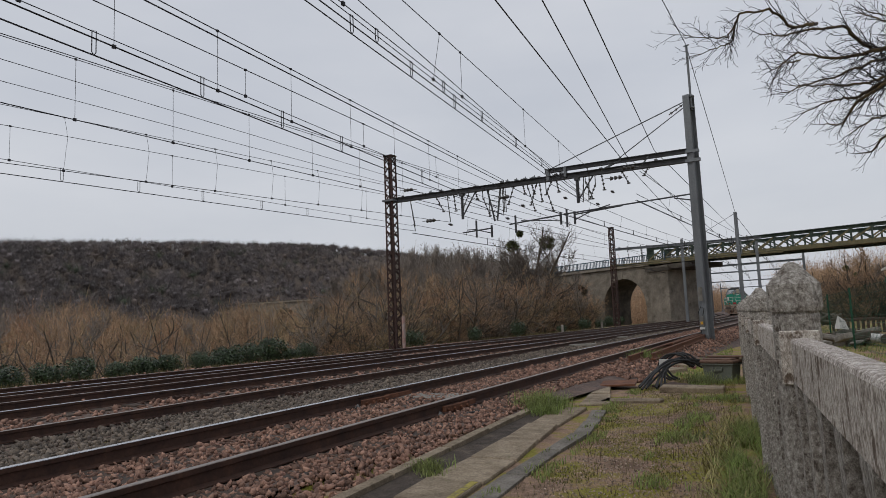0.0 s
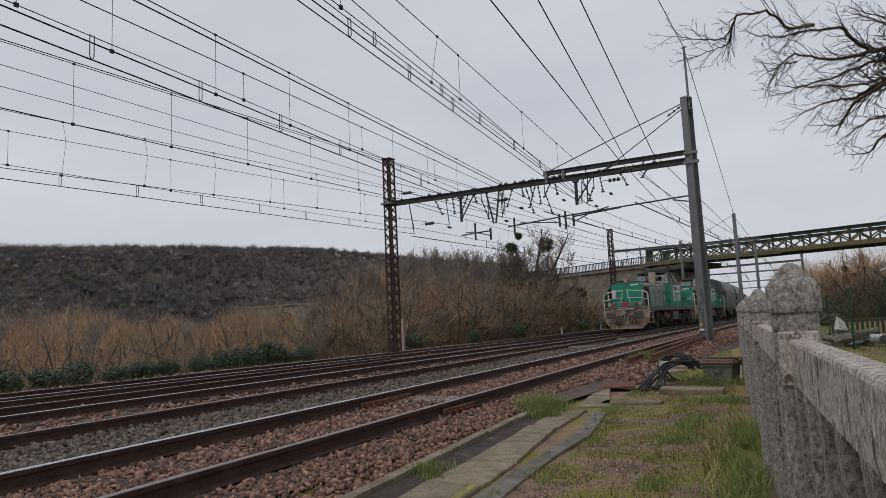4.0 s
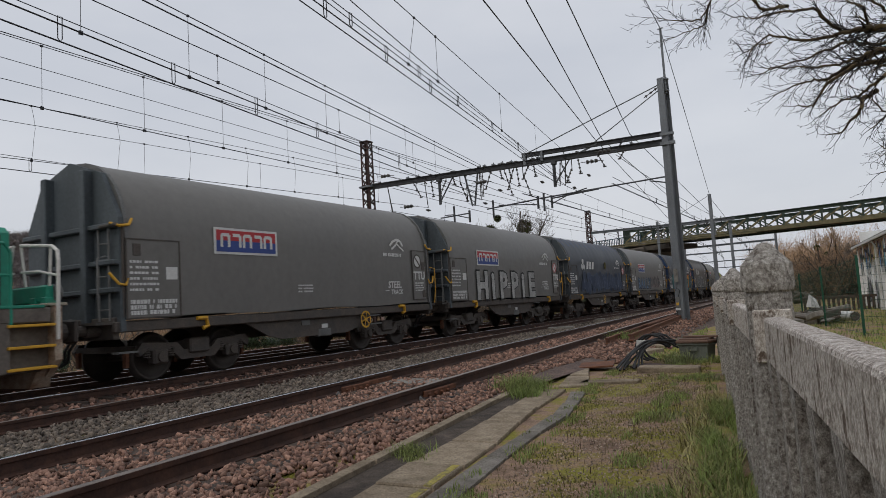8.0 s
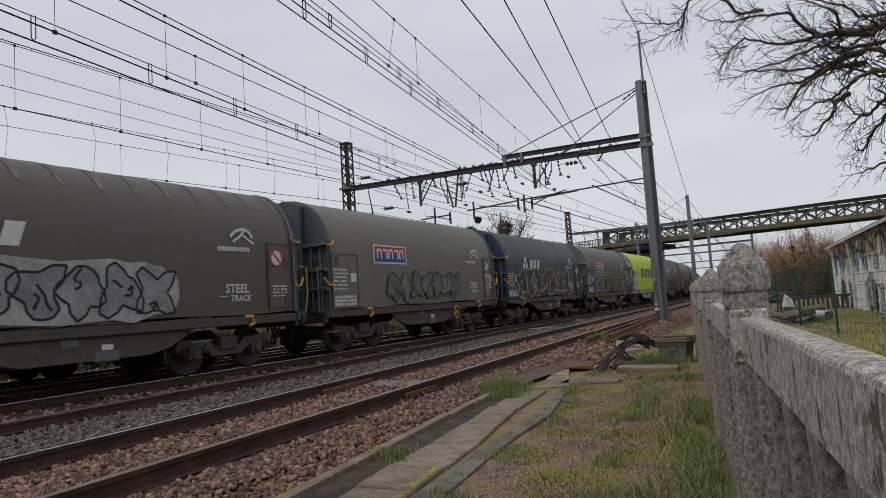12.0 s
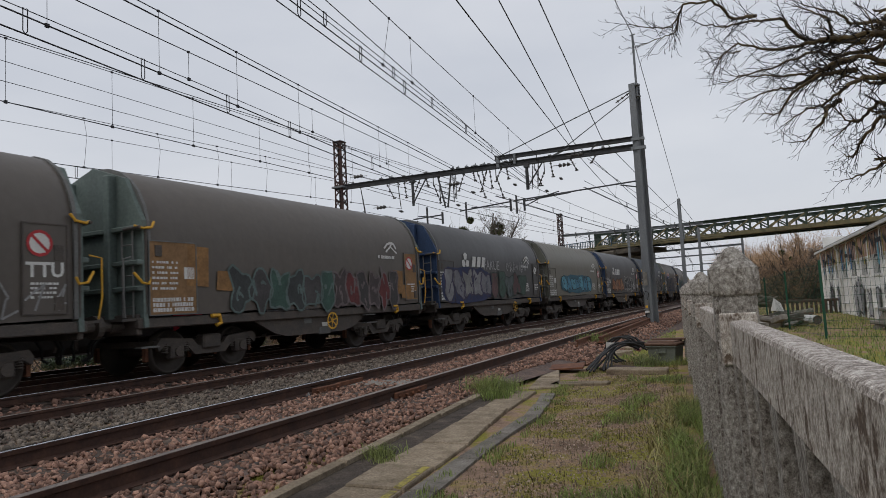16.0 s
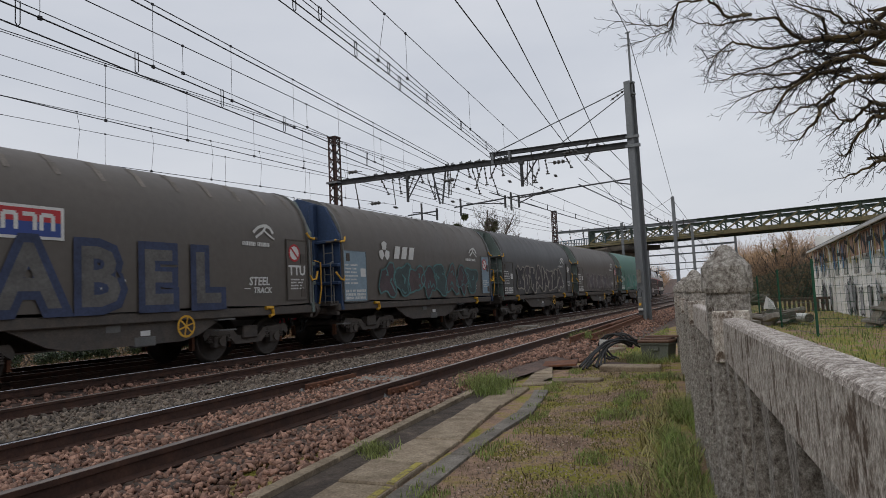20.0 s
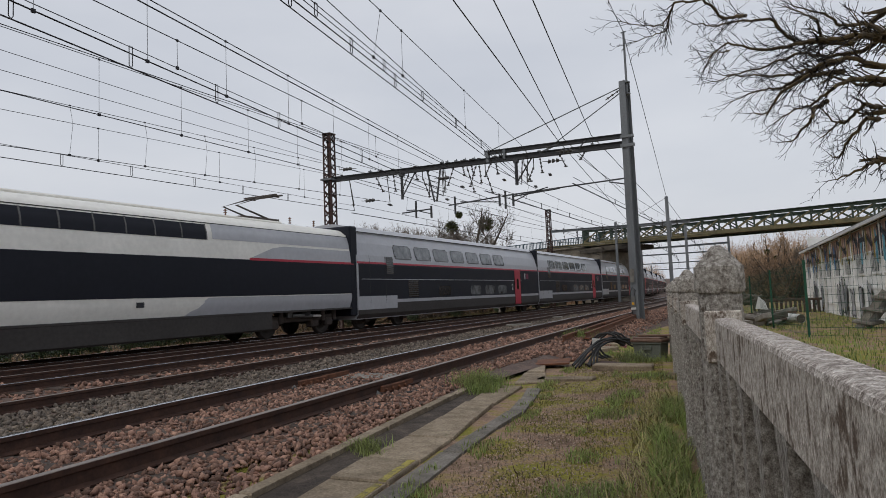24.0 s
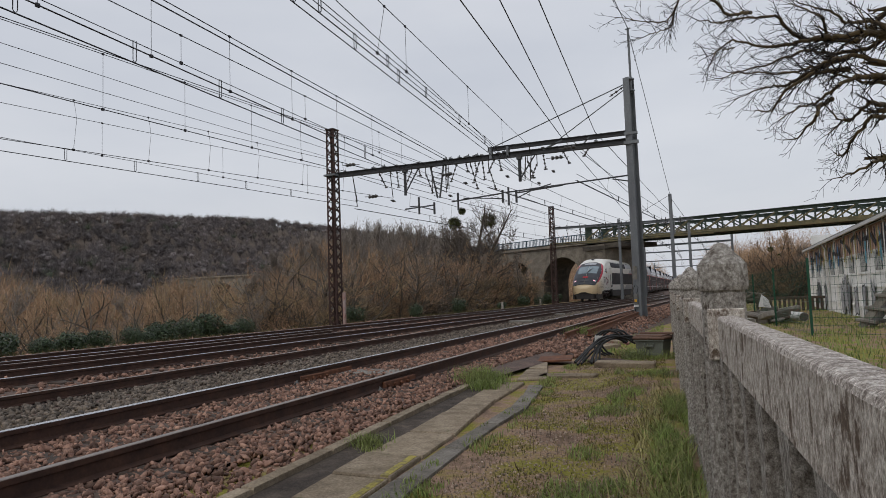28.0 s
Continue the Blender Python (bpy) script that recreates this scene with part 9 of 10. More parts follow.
rng = random.Random(5)
groves = [[] for _ in range(5)]
for n in range(4600):
    a = radians(rng.uniform(27, 76))
    x = -235 - 400 * rng.random() ** 0.9
    y = -x / math.tan(a)
    p = (x, y, ground_z(x, y) - 0.4)
    patch = noise.noise(Vector((x * 0.012, y * 0.010, 3.0))) + rng.uniform(-0.75, 0.75)
    k = 0 if patch > 0.22 else 1 if patch > 0 else 2 if patch > -0.25 else 3
    groves[k if rng.random() > 0.04 else 4].append(p)
for k, (pts, (c, t), label) in enumerate(zip(groves, (((0.19, 0.165, 0.16), (0.14, 0.12, 0.117)), ((0.155, 0.136, 0.137), (0.115, 0.10, 0.10)), ((0.165, 0.135, 0.118), (0.12, 0.097, 0.085)), ((0.12, 0.106, 0.105), (0.085, 0.075, 0.074)), ((0.085, 0.10, 0.065), (0.055, 0.065, 0.045))),
                                             ("leafless grey wood on the far hillside", "leafless violet-grey wood on the far hillside", "leafless brown wood on the far hillside", "dark leafless wood on the far hillside", "scattered dark evergreens on the far hillside"))):
    crown_wood("hill_wood", label, mat("hill_wood_twigs", c, 0.95, 0, 0.3, 0.05, t, island=0.45), np.array(pts), np.array([rng.uniform(8, 14.5) for _ in pts]), 165, 60 + k, 0.13, 0.40, 0.2, 0.42, 0.36)
# pale limestone showing between the trunks below the crest
for n in range(6):
    x = -505 + rng.uniform(-18, 18); y = -x / math.tan(radians(rng.uniform(52.5, 57.5)))
    g = Geo()
    for j in range(3):
        g.box((rng.uniform(-2.5, 2.5), rng.uniform(-2.5, 2.5), rng.uniform(4, 8)), (0.9, 0.9, rng.uniform(2, 6)), pose(0, 0, 0, rng.uniform(-6, 6), rng.uniform(-6, 6), rng.uniform(0, 90)).to_3x3(), 0.3)
    solid("rock_outcrop", g, M_LIMESTONE, "pale limestone outcrop among the trees of the hillside", "rock", "limestone outcrops", at=pose(x, y, ground_z(x, y) - 0.5))
groves = [[] for _ in range(4)]
while sum(len(q) for q in groves) < 900:
    x = rng.uniform(-235, -46); y = rng.uniform(-8, 330)
    a = math.degrees(math.atan2(-x, y))
    if a < 24 or abs(x - x_freight(y)) < 30 or (40.8 < a < 43.9 and x > -92):
        continue
    groves[int(clamp((noise.noise(Vector((x * 0.03, y * 0.03, 8.0))) + rng.uniform(-0.3, 0.3)) * 3 + 2, 0, 3))].append((x, y, ground_z(x, y) - 0.3))
for n in range(110):
    a, d = radians(rng.uniform(44.6, 62)), rng.uniform(62, 108)
    x, y = -d * math.sin(a), d * math.cos(a)
    groves[rng.choice((0, 1, 1, 2, 3))].append((x, y, ground_z(x, y) - 0.3))
for k, (pts, m) in enumerate(zip(groves, (M_TWIG_BROWN, M_TWIG_OCHRE, M_TWIG_RED, M_TWIG_GREY))):
    hs = [clamp(thicket_top(x, y) * rng.uniform(0.75, 1.1) - z, 5.5, 17) if x > -150 else rng.uniform(8, 13) for x, y, z in pts]
    crown_wood("valley_wood", "rounded leafless trees filling the valley floor", m, np.array(pts), np.array(hs), 330, 70 + k, 0.04, 0.36, 0.08, 0.46)
pts = []
for n in range(520):
    y = rng.uniform(112, 330)
    x = x_freight(y) + rng.uniform(9, 60) if n % 2 else x_freight(y) - rng.uniform(9, 40)
    pts.append((x, y, ground_z(x, y) - 0.5))
crown_wood("lineside_thicket", "leafless brown thicket on the cutting beyond the bridge", M_TWIG_BROWN, np.array(pts), np.array([rng.uniform(9, 16) for _ in pts]), 280, 3, 0.04, 0.3, 0.05, 0.5)


# evergreen bushes along the edge of the ballast
def leaf_bush(seed, w, h, n):
    rng = random.Random(seed); g = Geo()
    lobes = [(rng.uniform(-w, w) * 0.55, rng.uniform(-w, w) * 0.3, rng.uniform(0.25, 0.75) * h, rng.uniform(0.3, 0.5) * h) for _ in range(9)]
    for k in range(n):
        lx, ly, lz, lr = rng.choice(lobes)
        d = Vector((rng.gauss(0, 1), rng.gauss(0, 1), rng.gauss(0, 1))).normalized()
        c = Vector((lx, ly, lz)) + d * lr * rng.uniform(0.75, 1.08)
        if c.z < 0.02:
            c.z = rng.uniform(0.02, 0.3)
        nn = (d + Vector((rng.gauss(0, 0.5), rng.gauss(0, 0.5), rng.gauss(0, 0.5) + 0.3))).normalized()
        u = nn.orthogonal().normalized(); v = nn.cross(u)
        a = rng.uniform(0, 6.28); u, v = u * math.cos(a) + v * math.sin(a), v * math.cos(a) - u * math.sin(a)
        s = rng.uniform(0.035, 0.075)
        g.add([c - u * s, c + v * s * 0.55 - u * s * 0.1, c + u * s * 1.1, c - v * s * 0.55 - u * s * 0.1], [(0, 1, 2, 3)])
    t = thing("ivy_bush", "dense dark green ivy bush beside the ballast", "bush", "ivy bushes")
    part("foliage", g, M_IVY, t, "small glossy dark leaves")
    st = Geo()
    for k in range(8):
        lx, ly, lz, lr = lobes[k]
        st.tube((lx * 0.3, ly * 0.3, -0.1), (lx, ly, lz), 0.02, 5)
    part("stem", st, M_BARK, t)
    return t


BUSH = [leaf_bush(1, 1.1, 1.25, 2600), leaf_bush(2, 0.9, 1.5, 2600), leaf_bush(3, 1.3, 1.0, 2600)]
used = set()
for y, top in ((11.6, 0.15), (12.9, 0.25), (14.0, 0.05), (15.1, 0.15), (16.2, 0.15), (17.3, 0.29), (18.9, 0.34), (20.3, 0.50), (21.5, 0.53), (23.4, 0.35), (10.4, 0.2), (9.2, 0.1), (18.1, 0.0), (22.3, 0.05)):
    k = rng.choice((0, 1, 2))
    x = -21.9 - rng.uniform(-0.2, 0.3)
    z0 = ground_z(x, y) + 0.1
    put(BUSH[k], used, x, y, clamp((top - z0) / (1.25, 1.5, 1.05)[k], 0.5, 1.1), rng.uniform(0, 360), 0.1)
for y in (31, 38, 44, 52, 58, 63, 66, 69):
    put(BUSH[rng.choice((0, 1, 2))], used, -20.6 - rng.uniform(0, 0.6), y, rng.uniform(0.5, 0.8), rng.uniform(0, 360), 0.1)

# trees and scrub behind the yard
RT = [bare_tree(41, 9.5, "bare brown tree behind the yard", M_TWIG_BROWN, "yard trees", 0.18, 2, 20, 0.8, 0.35, 8), bare_tree(42, 7.5, "slender bare tree behind the yard", M_TWIG_GREY, "yard trees", 0.1, 1, 26, 0.5, 0.5, 8)]
used = set()
for x, y, s, k in ((-0.4, 88, 0.95, 0), (1.2, 92, 0.9, 1), (3.6, 95, 0.8, 1), (5.5, 90, 0.75, 0), (7.8, 98, 0.8, 1), (-2.4, 100, 0.75, 1), (11, 96, 0.8, 0)):
    put(RT[k], used, x, y, s, rng.uniform(0, 360))
for x, y, z, r in ((-0.6, 87.8, 5.2, 0.36), (1.3, 91.8, 5.2, 0.26), (0.3, 88, 4.4, 0.28)):
    mistletoe(x, y, z, r, int(r * 90))
for k in range(60):
    put(SHRUBS[rng.choice((0, 0, 2, 3))], used, rng.uniform(-3.0, 16), rng.uniform(76, 102), rng.uniform(0.75, 1.3), rng.uniform(0, 360))

# ---- the big lichened tree that overhangs the fence ----
over = thing("overhanging_tree", "old lichened bare tree whose limbs reach over the fence", "tree")
rng = random.Random(9)
wood, limbs, fine = Geo(), Geo(), Geo()
root, fork = Vector((3.7, 9.4, -0.3)), Vector((3.0, 8.9, 4.2))
knee = root.lerp(fork, 0.5) + Vector((0.12, 0, 0))
wood.tube(root, knee, 0.34, 14, 0.28).tube(knee, fork, 0.28, 14, 0.2)
part("trunk", wood, M_LICHEN, over, "", True)


def twiggy(p, d, length, r, depth, lift):
    """A twig that bends upwards and carries short spurs on alternate sides."""
    n = max(3, int(length / 0.055))
    side = d.cross(unit(rng)).normalized()
    for s in range(n):
        d = (d + unit(rng) * 0.13 + Vector((-0.02, 0, lift))).normalized()
        q = p + d * length / n
        twig(limbs if r > 0.011 else fine, p, q, max(r * (1 - 0.75 * s / n), 0.0022), max(r * (1 - 0.75 * (s + 1) / n), 0.0019), 5 if r > 0.011 else 3)
        p = q
        if depth and s > 0 and rng.random() < 0.8:
            side = -side
            twiggy(p, (d * 0.9 + side * rng.uniform(0.4, 0.9) + unit(rng) * 0.3).normalized(), length * rng.uniform(0.22, 0.5) * (1.1 - 0.4 * s / n), max(r * 0.55, 0.003), depth - 1, lift)


def bough(depth, stops, r, r_end=0.008, start=0.0, lift=0.03):
    """A crooked limb through stops (x, z) about depth metres along, set with forward-growing twigs."""
    line = [Vector((x, depth + 0.25 * math.sin(2.1 * k + depth * 9), z)) for k, (x, z) in enumerate(stops)]
    total = sum((b - a).length for a, b in zip(line[:-1], line[1:]))
    p = line[0]; gone = 0.0; side = 1
    for a, b in zip(line[:-1], line[1:]):
        m = max(2, int((b - a).length / 0.07))
        for s in range(1, m + 1):
            q = a.lerp(b, s / m) + unit(rng) * (0.016 if s < m else 0.0)
            t0, gone = gone / total, gone + (q - p).length
            t = min(gone / total, 1)
            twig(limbs, p, q, lerp(r, r_end, min(t0, 1) ** 0.8), lerp(r, r_end, t ** 0.8), 7)
            if t > start:
                d = (q - p).normalized()
                for k in range(1 if rng.random() < 0.55 else 2):
                    side = -side
                    w = Vector((0.0, rng.gauss(0, 0.5), side * rng.uniform(0.35, 0.95)))
                    twiggy(p.lerp(q, rng.random()), (d + w * 0.75).normalized(), rng.uniform(0.14, 0.42) * (1.1 - 0.3 * t), max(lerp(r, r_end, t) * 0.35, 0.0045), 2 if rng.random() < 0.6 else 1, lift if side > 0 else -0.01)
            p = q
    twiggy(p, (line[-1] - line[-2]).normalized(), 0.2, r_end, 2, lift)


# the limbs leave the trunk beyond the fence and fan out over it
for stops, r in ((((2.6, 3.6), (2.0, 3.75), (1.24, 3.74)), 0.12), (((2.8, 3.5), (1.9, 3.55), (1.27, 3.65)), 0.11), (((2.8, 3.2), (1.9, 3.3), (1.20, 3.37)), 0.11), (((2.9, 3.0), (2.0, 3.15), (1.19, 3.22)), 0.11),
                 (((2.9, 2.7), (2.0, 2.85), (1.18, 2.85)), 0.10), (((3.1, 2.0), (2.0, 2.35), (1.14, 2.32)), 0.09), (((2.6, 4.2), (1.9, 4.1), (1.31, 3.99)), 0.09), (((2.6, 3.8), (1.9, 3.7), (1.26, 3.71)), 0.08)):
    bough(8.7, ((3.05, stops[0][1] - 0.3),) + stops, r * 0.8, 0.034, 0.9)
bough(8.6, ((1.24, 3.74), (0.97, 3.66), (0.68, 3.70), (0.42, 3.82), (0.16, 4.02), (-0.10, 4.13), (-0.48, 4.23), (-0.68, 4.16)), 0.036, 0.006)
bough(8.3, ((-0.09, 4.02), (-0.34, 4.20), (-0.53, 4.35), (-0.84, 4.35), (-1.03, 4.26), (-1.27, 4.20), (-1.59, 4.30)), 0.022, 0.004)
bough(8.3, ((-0.84, 4.35), (-1.00, 4.19), (-1.20, 4.03), (-1.38, 3.98)), 0.012, 0.004)
bough(8.9, ((1.27, 3.65), (1.10, 3.65), (0.78, 3.65), (0.44, 3.64), (0.10, 3.67), (-0.14, 3.65), (-0.52, 3.48)), 0.03, 0.006)
bough(8.7, ((0.98, 3.68), (0.61, 3.70), (0.28, 3.82), (0.0, 3.81), (-0.30, 3.86), (-0.62, 3.85)), 0.035, 0.006)
bough(8.7, ((-0.30, 3.86), (-0.48, 3.76), (-0.63, 3.69)), 0.010, 0.004)
bough(8.5, ((1.20, 3.37), (0.87, 3.45), (0.65, 3.37), (0.36, 3.42), (0.09, 3.38), (-0.40, 3.44)), 0.03, 0.005)
bough(8.8, ((0.87, 3.48), (0.54, 3.43), (0.26, 3.38), (0.02, 3.28), (-0.34, 3.21)), 0.035, 0.005)
bough(8.6, ((0.87, 3.39), (0.52, 3.30), (0.21, 3.19), (0.06, 3.03), (-0.13, 2.96)), 0.035, 0.005)
bough(8.5, ((1.19, 3.22), (0.90, 3.21), (0.71, 3.08), (0.50, 3.02), (0.33, 2.96), (0.10, 2.78)), 0.032, 0.005)
bough(8.5, ((0.68, 3.05), (0.52, 2.93), (0.48, 2.78), (0.31, 2.65), (0.16, 2.60)), 0.03, 0.005)
bough(8.7, ((1.19, 2.90), (1.00, 2.90), (0.84, 2.80), (0.71, 2.82), (0.59, 2.92)), 0.03, 0.005)
bough(8.7, ((0.84, 2.80), (0.73, 2.73), (0.59, 2.67)), 0.016, 0.005)
bough(8.6, ((1.17, 2.79), (1.00, 2.72), (0.84, 2.54), (0.75, 2.40), (0.63, 2.38)), 0.03, 0.005)
bough(8.6, ((1.14, 2.32), (0.97, 2.22), (0.81, 2.15), (0.63, 2.15)), 0.03, 0.005)
bough(9.0, ((1.31, 3.99), (1.07, 3.88), (0.90, 3.79), (0.55, 3.80)), 0.034, 0.006)
bough(8.8, ((1.26, 3.71), (1.10, 3.87), (0.90, 4.01), (0.72, 4.05), (0.4, 4.25)), 0.03, 0.006)
bough(8.6, ((0.68, 3.70), (0.62, 3.91), (0.49, 4.09), (0.31, 4.30)), 0.02, 0.005)
bough(8.9, ((1.23, 3.13), (1.02, 3.26), (0.81, 3.39), (0.5, 3.5)), 0.026, 0.006)
for end in ((2.2, 6.6), (4.6, 6.2), (5.6, 5.6), (3.0, 6.3)):
    bough(9.0, ((3.0, 4.1), (lerp(3.0, end[0], 0.5), 5.2), end), 0.12, 0.02, 0.4)
part("limb_system", limbs, M_LICHEN, over, "dark limbs patched with yellow lichen")
part("twig_mass", fine, M_TWIG_DARK, over, "fine dark twigs")


# ---- loose stones of the ballast ----


def stones(name, pts, sizes, material, label, seed, flat_=0.75):
    """Many angular stones in one mesh, each with its own shape and turn."""
    r = np.random.RandomState(seed)
    n = len(pts)
    v = ICO_V[None] * r.uniform(0.45, 1.35, (n, 12, 1))
    v = v * r.uniform(0.5, 1.3, (n, 1, 3)) * np.array([1.2, 1.0, flat_])
    q = r.normal(size=(n, 4)); q /= np.linalg.norm(q, axis=1)[:, None]
    w, x, y, z = q.T
    R = np.stack([1 - 2 * (y * y + z * z), 2 * (x * y - z * w), 2 * (x * z + y * w), 2 * (x * y + z * w), 1 - 2 * (x * x + z * z), 2 * (y * z - x * w), 2 * (x * z - y * w), 2 * (y * z + x * w), 1 - 2 * (x * x + y * y)], 1).reshape(n, 3, 3)
    v = np.einsum("nij,nkj->nki", R, v) * sizes[:, None, None] + pts[:, None, :]
    f = (ICO_F[None] + 12 * np.arange(n)[:, None, None]).reshape(-1, 3)
    return tagged(new(name, fast_mesh(name, v.reshape(-1, 3), f, material)), label, "ballast stones", kind="stuff")


def scatter(seed, n, y0, y1, xa, xb, zf, s0, s1, power=1.0):
    r = np.random.RandomState(seed)
    y = y0 + (y1 - y0) * r.uniform(0, 1, n) ** power
    t = r.uniform(0, 1, n)
    s = r.uniform(s0, s1, n)
    p = np.array([(lerp(xa(b), xb(b), a), b, 0) for a, b in zip(t, y)])
    p[:, 2] = [zf(a, b) for a, b in p[:, :2]]
    p[:, 2] += s * r.uniform(-0.2, 0.75, n)
    return p, s


def bed_top(x, y):
    return max(bed_z(x, y), ground_z(x, y))


def keep_off(p, s, fx, z0):
    """Drops the stones that would lie on the rail heads of a track."""
    k = []
    for i, (x, y, z) in enumerate(p):
        d = abs(abs(x - fx(y)) - 0.7535)
        k.append(d > 0.11)
    k = np.array(k)
    return p[k], s[k]


p, s = scatter(1, 17000, 1.3, 13.5, lambda y: x_siding(y) - 1.25, lambda y: edge(1, y) - 0.12, bed_top, 0.016, 0.034, 1.5)
p, s = keep_off(p, s, x_siding, 0)
stones("ballast_stones", p, s, M_STONE_R, "rust-red crushed ballast stones round the siding", 11)
p, s = scatter(2, 9000, 12, 42, lambda y: x_siding(y) - 1.3, lambda y: x_siding(y) + 2.1, bed_top, 0.03, 0.05, 1.3)
p, s = keep_off(p, s, x_siding, 0)
stones("ballast_stones", p, s, M_STONE_R, "rust-red crushed ballast stones along the siding", 12)
p, s = scatter(3, 12000, 3.0, 24, lambda y: -9.0 - 0.045 * y + 0.1, lambda y: x_siding(y) - 1.05, bed_top, 0.022, 0.045, 1.4)
stones("ballast_stones", p, s, M_STONE_G, "grey crushed ballast stones between the tracks", 13)
p, s = scatter(4, 9000, 5, 34, lambda y: -20.0, lambda y: -9.3 - 0.045 * y, bed_top, 0.03, 0.06, 1.3)
p, s = keep_off(p, s, x_freight, 0); p, s = keep_off(p, s, x_main, 0)
stones("ballast_stones", p, s, M_STONE_R, "brown crushed ballast stones under the running tracks", 14)
p, s = scatter(5, 5000, 20, 62, lambda y: x_freight(y) + 1.5, lambda y: x_siding(y) - 1.0, bed_top, 0.035, 0.06, 1.2)
stones("ballast_stones", p, s, M_STONE_G, "grey crushed ballast stones towards the bridge", 15)
M_GRIT = mat("brown_grit", (0.36, 0.285, 0.225), 0.9, 0, 0.3, 9.0, (0.22, 0.165, 0.13), island=0.5)


def yard_x(y):
    return -0.28 - 0.15 * (y - 2.47)


p, s = scatter(6, 12000, 1.6, 12, lambda y: edge(4, y) + 0.15, lambda y: yard_x(y) - 0.25, ground_z, 0.0025, 0.010, 1.4)
stones("gravel", p, s, M_GRIT, "fine pale grit and gravel on the worn path", 16)

# ---- grass and weeds ----
def blades(name, pts, hs, material, label, seed, lean=0.5, w=0.0035, kind="stuff", cat="grass"):
    r = np.random.RandomState(seed)
    n = len(pts)
    a = r.uniform(0, 6.283, n); l = r.uniform(0.1, lean, n) * hs
    d = np.stack([np.cos(a), np.sin(a), np.zeros(n)], 1); u = np.stack([-np.sin(a), np.cos(a), np.zeros(n)], 1)
    ww = (w * r.uniform(0.7, 1.5, n))[:, None]
    up = np.array([0, 0, 1.0])
    b = pts
    m = b + d * (l * 0.35)[:, None] + up * (hs * 0.62)[:, None]
    t = b + d * l[:, None] + up * (hs * r.uniform(0.8, 1.0, n))[:, None]
    v = np.stack([b - u * ww, b + u * ww, m - u * ww * 0.8, m + u * ww * 0.8, t], 1).reshape(-1, 3)
    k = 5 * np.arange(n)[:, None, None]
    f = (np.array([(0, 1, 3), (0, 3, 2), (2, 3, 4)])[None] + k).reshape(-1, 3)
    return tagged(new(name, fast_mesh(name, v, f, material)), label, cat, kind=kind)


def patchy(seed, n, y0, y1, xa, xb, thr, sc=0.9, power=1.4):
    r = np.random.RandomState(seed); out = []
    while len(out) < n:
        y = y0 + (y1 - y0) * r.uniform() ** power
        x = lerp(xa(y), xb(y), r.uniform())
        if noise.noise(Vector((x * 1.7 / sc, y * 0.9 / sc, seed))) > thr:
            out.append((x, y, ground_z(x, y)))
    return np.array(out)


r0 = np.random.RandomState(3)
p = patchy(1, 15000, 1.5, 14, lambda y: edge(4, y) - 0.05, lambda y: yard_x(y) - 0.1, 0.02, 0.7)
blades("grass", p, r0.uniform(0.006, 0.022, len(p)), M_MOSS, "low patchy moss and grass between platform and fence", 21, 1.2, 0.003)
p = patchy(2, 7000, 1.6, 14, lambda y: edge(4, y), lambda y: yard_x(y) - 0.1, -0.1)
blades("dry_grass", p, r0.uniform(0.01, 0.03, len(p)), M_DRYBLADE, "short dry grass stalks on the trodden ground", 22, 1.2, 0.002)
p = patchy(3, 3700, 1.5, 7, lambda y: yard_x(y) - 0.36 + 0.035 * y, lambda y: yard_x(y) + 0.06, -0.12, 0.5, 1.3)
blades("long_grass", p, r0.uniform(0.05, 0.17, len(p)), M_BLADE, "long green grass along the foot of the fence", 23, 1.9, 0.0032)
p = patchy(10, 1800, 1.5, 8, lambda y: yard_x(y) - 0.5 + 0.03 * y, lambda y: yard_x(y) + 0.04, -0.2, 0.5, 1.3)
blades("straw_grass", p, r0.uniform(0.05, 0.16, len(p)), M_STRAW, "yellowed grass blades among the green by the fence", 30, 2.2, 0.0028)
p = patchy(8, 4200, 3.5, 14, lambda y: yard_x(y) - 0.8, lambda y: yard_x(y) - 0.05, 0.16, 0.6, 1.1)
blades("short_grass", p, r0.uniform(0.02, 0.075, len(p)), M_BLADE, "green grass patches beside the fence", 28, 1.6, 0.003)
p = patchy(9, 500, 2.2, 11, lambda y: edge(4, y) + 0.2, lambda y: yard_x(y) - 0.1, -0.1, 0.8, 1.2)
blades("dead_stalks", p, r0.uniform(0.04, 0.16, len(p)), M_STALK, "dead brown weed stalks standing in the grass", 29, 1.4, 0.0016)
p = patchy(4, 2600, 1.7, 12, lambda y: edge(4, y) - 0.12, lambda y: edge(4, y) + 0.15, 0.0, 0.5)
blades("edge_grass", p, r0.uniform(0.02, 0.07, len(p)), M_BLADE, "green grass creeping over the slab edge", 24, 0.9, 0.003)
p = patchy(5, 30000, 6, 60, lambda y: yard_x(y) + 0.3, lambda y: 9.0, -0.25, 3.0, 1.5)
p[:, 2] = [ground_z(a, b) for a, b in p[:, :2]]
blades("yard_grass", p, r0.uniform(0.04, 0.12, len(p)), M_BLADE, "rough green grass in the yard behind the fence", 25, 0.8, 0.007)
p = patchy(6, 2600, 13, 32, lambda y: -4.2 - 0.02 * y, lambda y: yard_x(y) - 0.1, -0.05, 1.4)
blades("rough_grass", p, r0.uniform(0.03, 0.10, len(p)), M_BLADE, "rough grass round the mast foot", 26, 0.8, 0.006)
p = patchy(7, 6000, 6, 60, lambda y: -21.8, lambda y: -20.3, -0.2, 1.4)
p[:, 2] = [bed_top(a, b) for a, b in p[:, :2]]
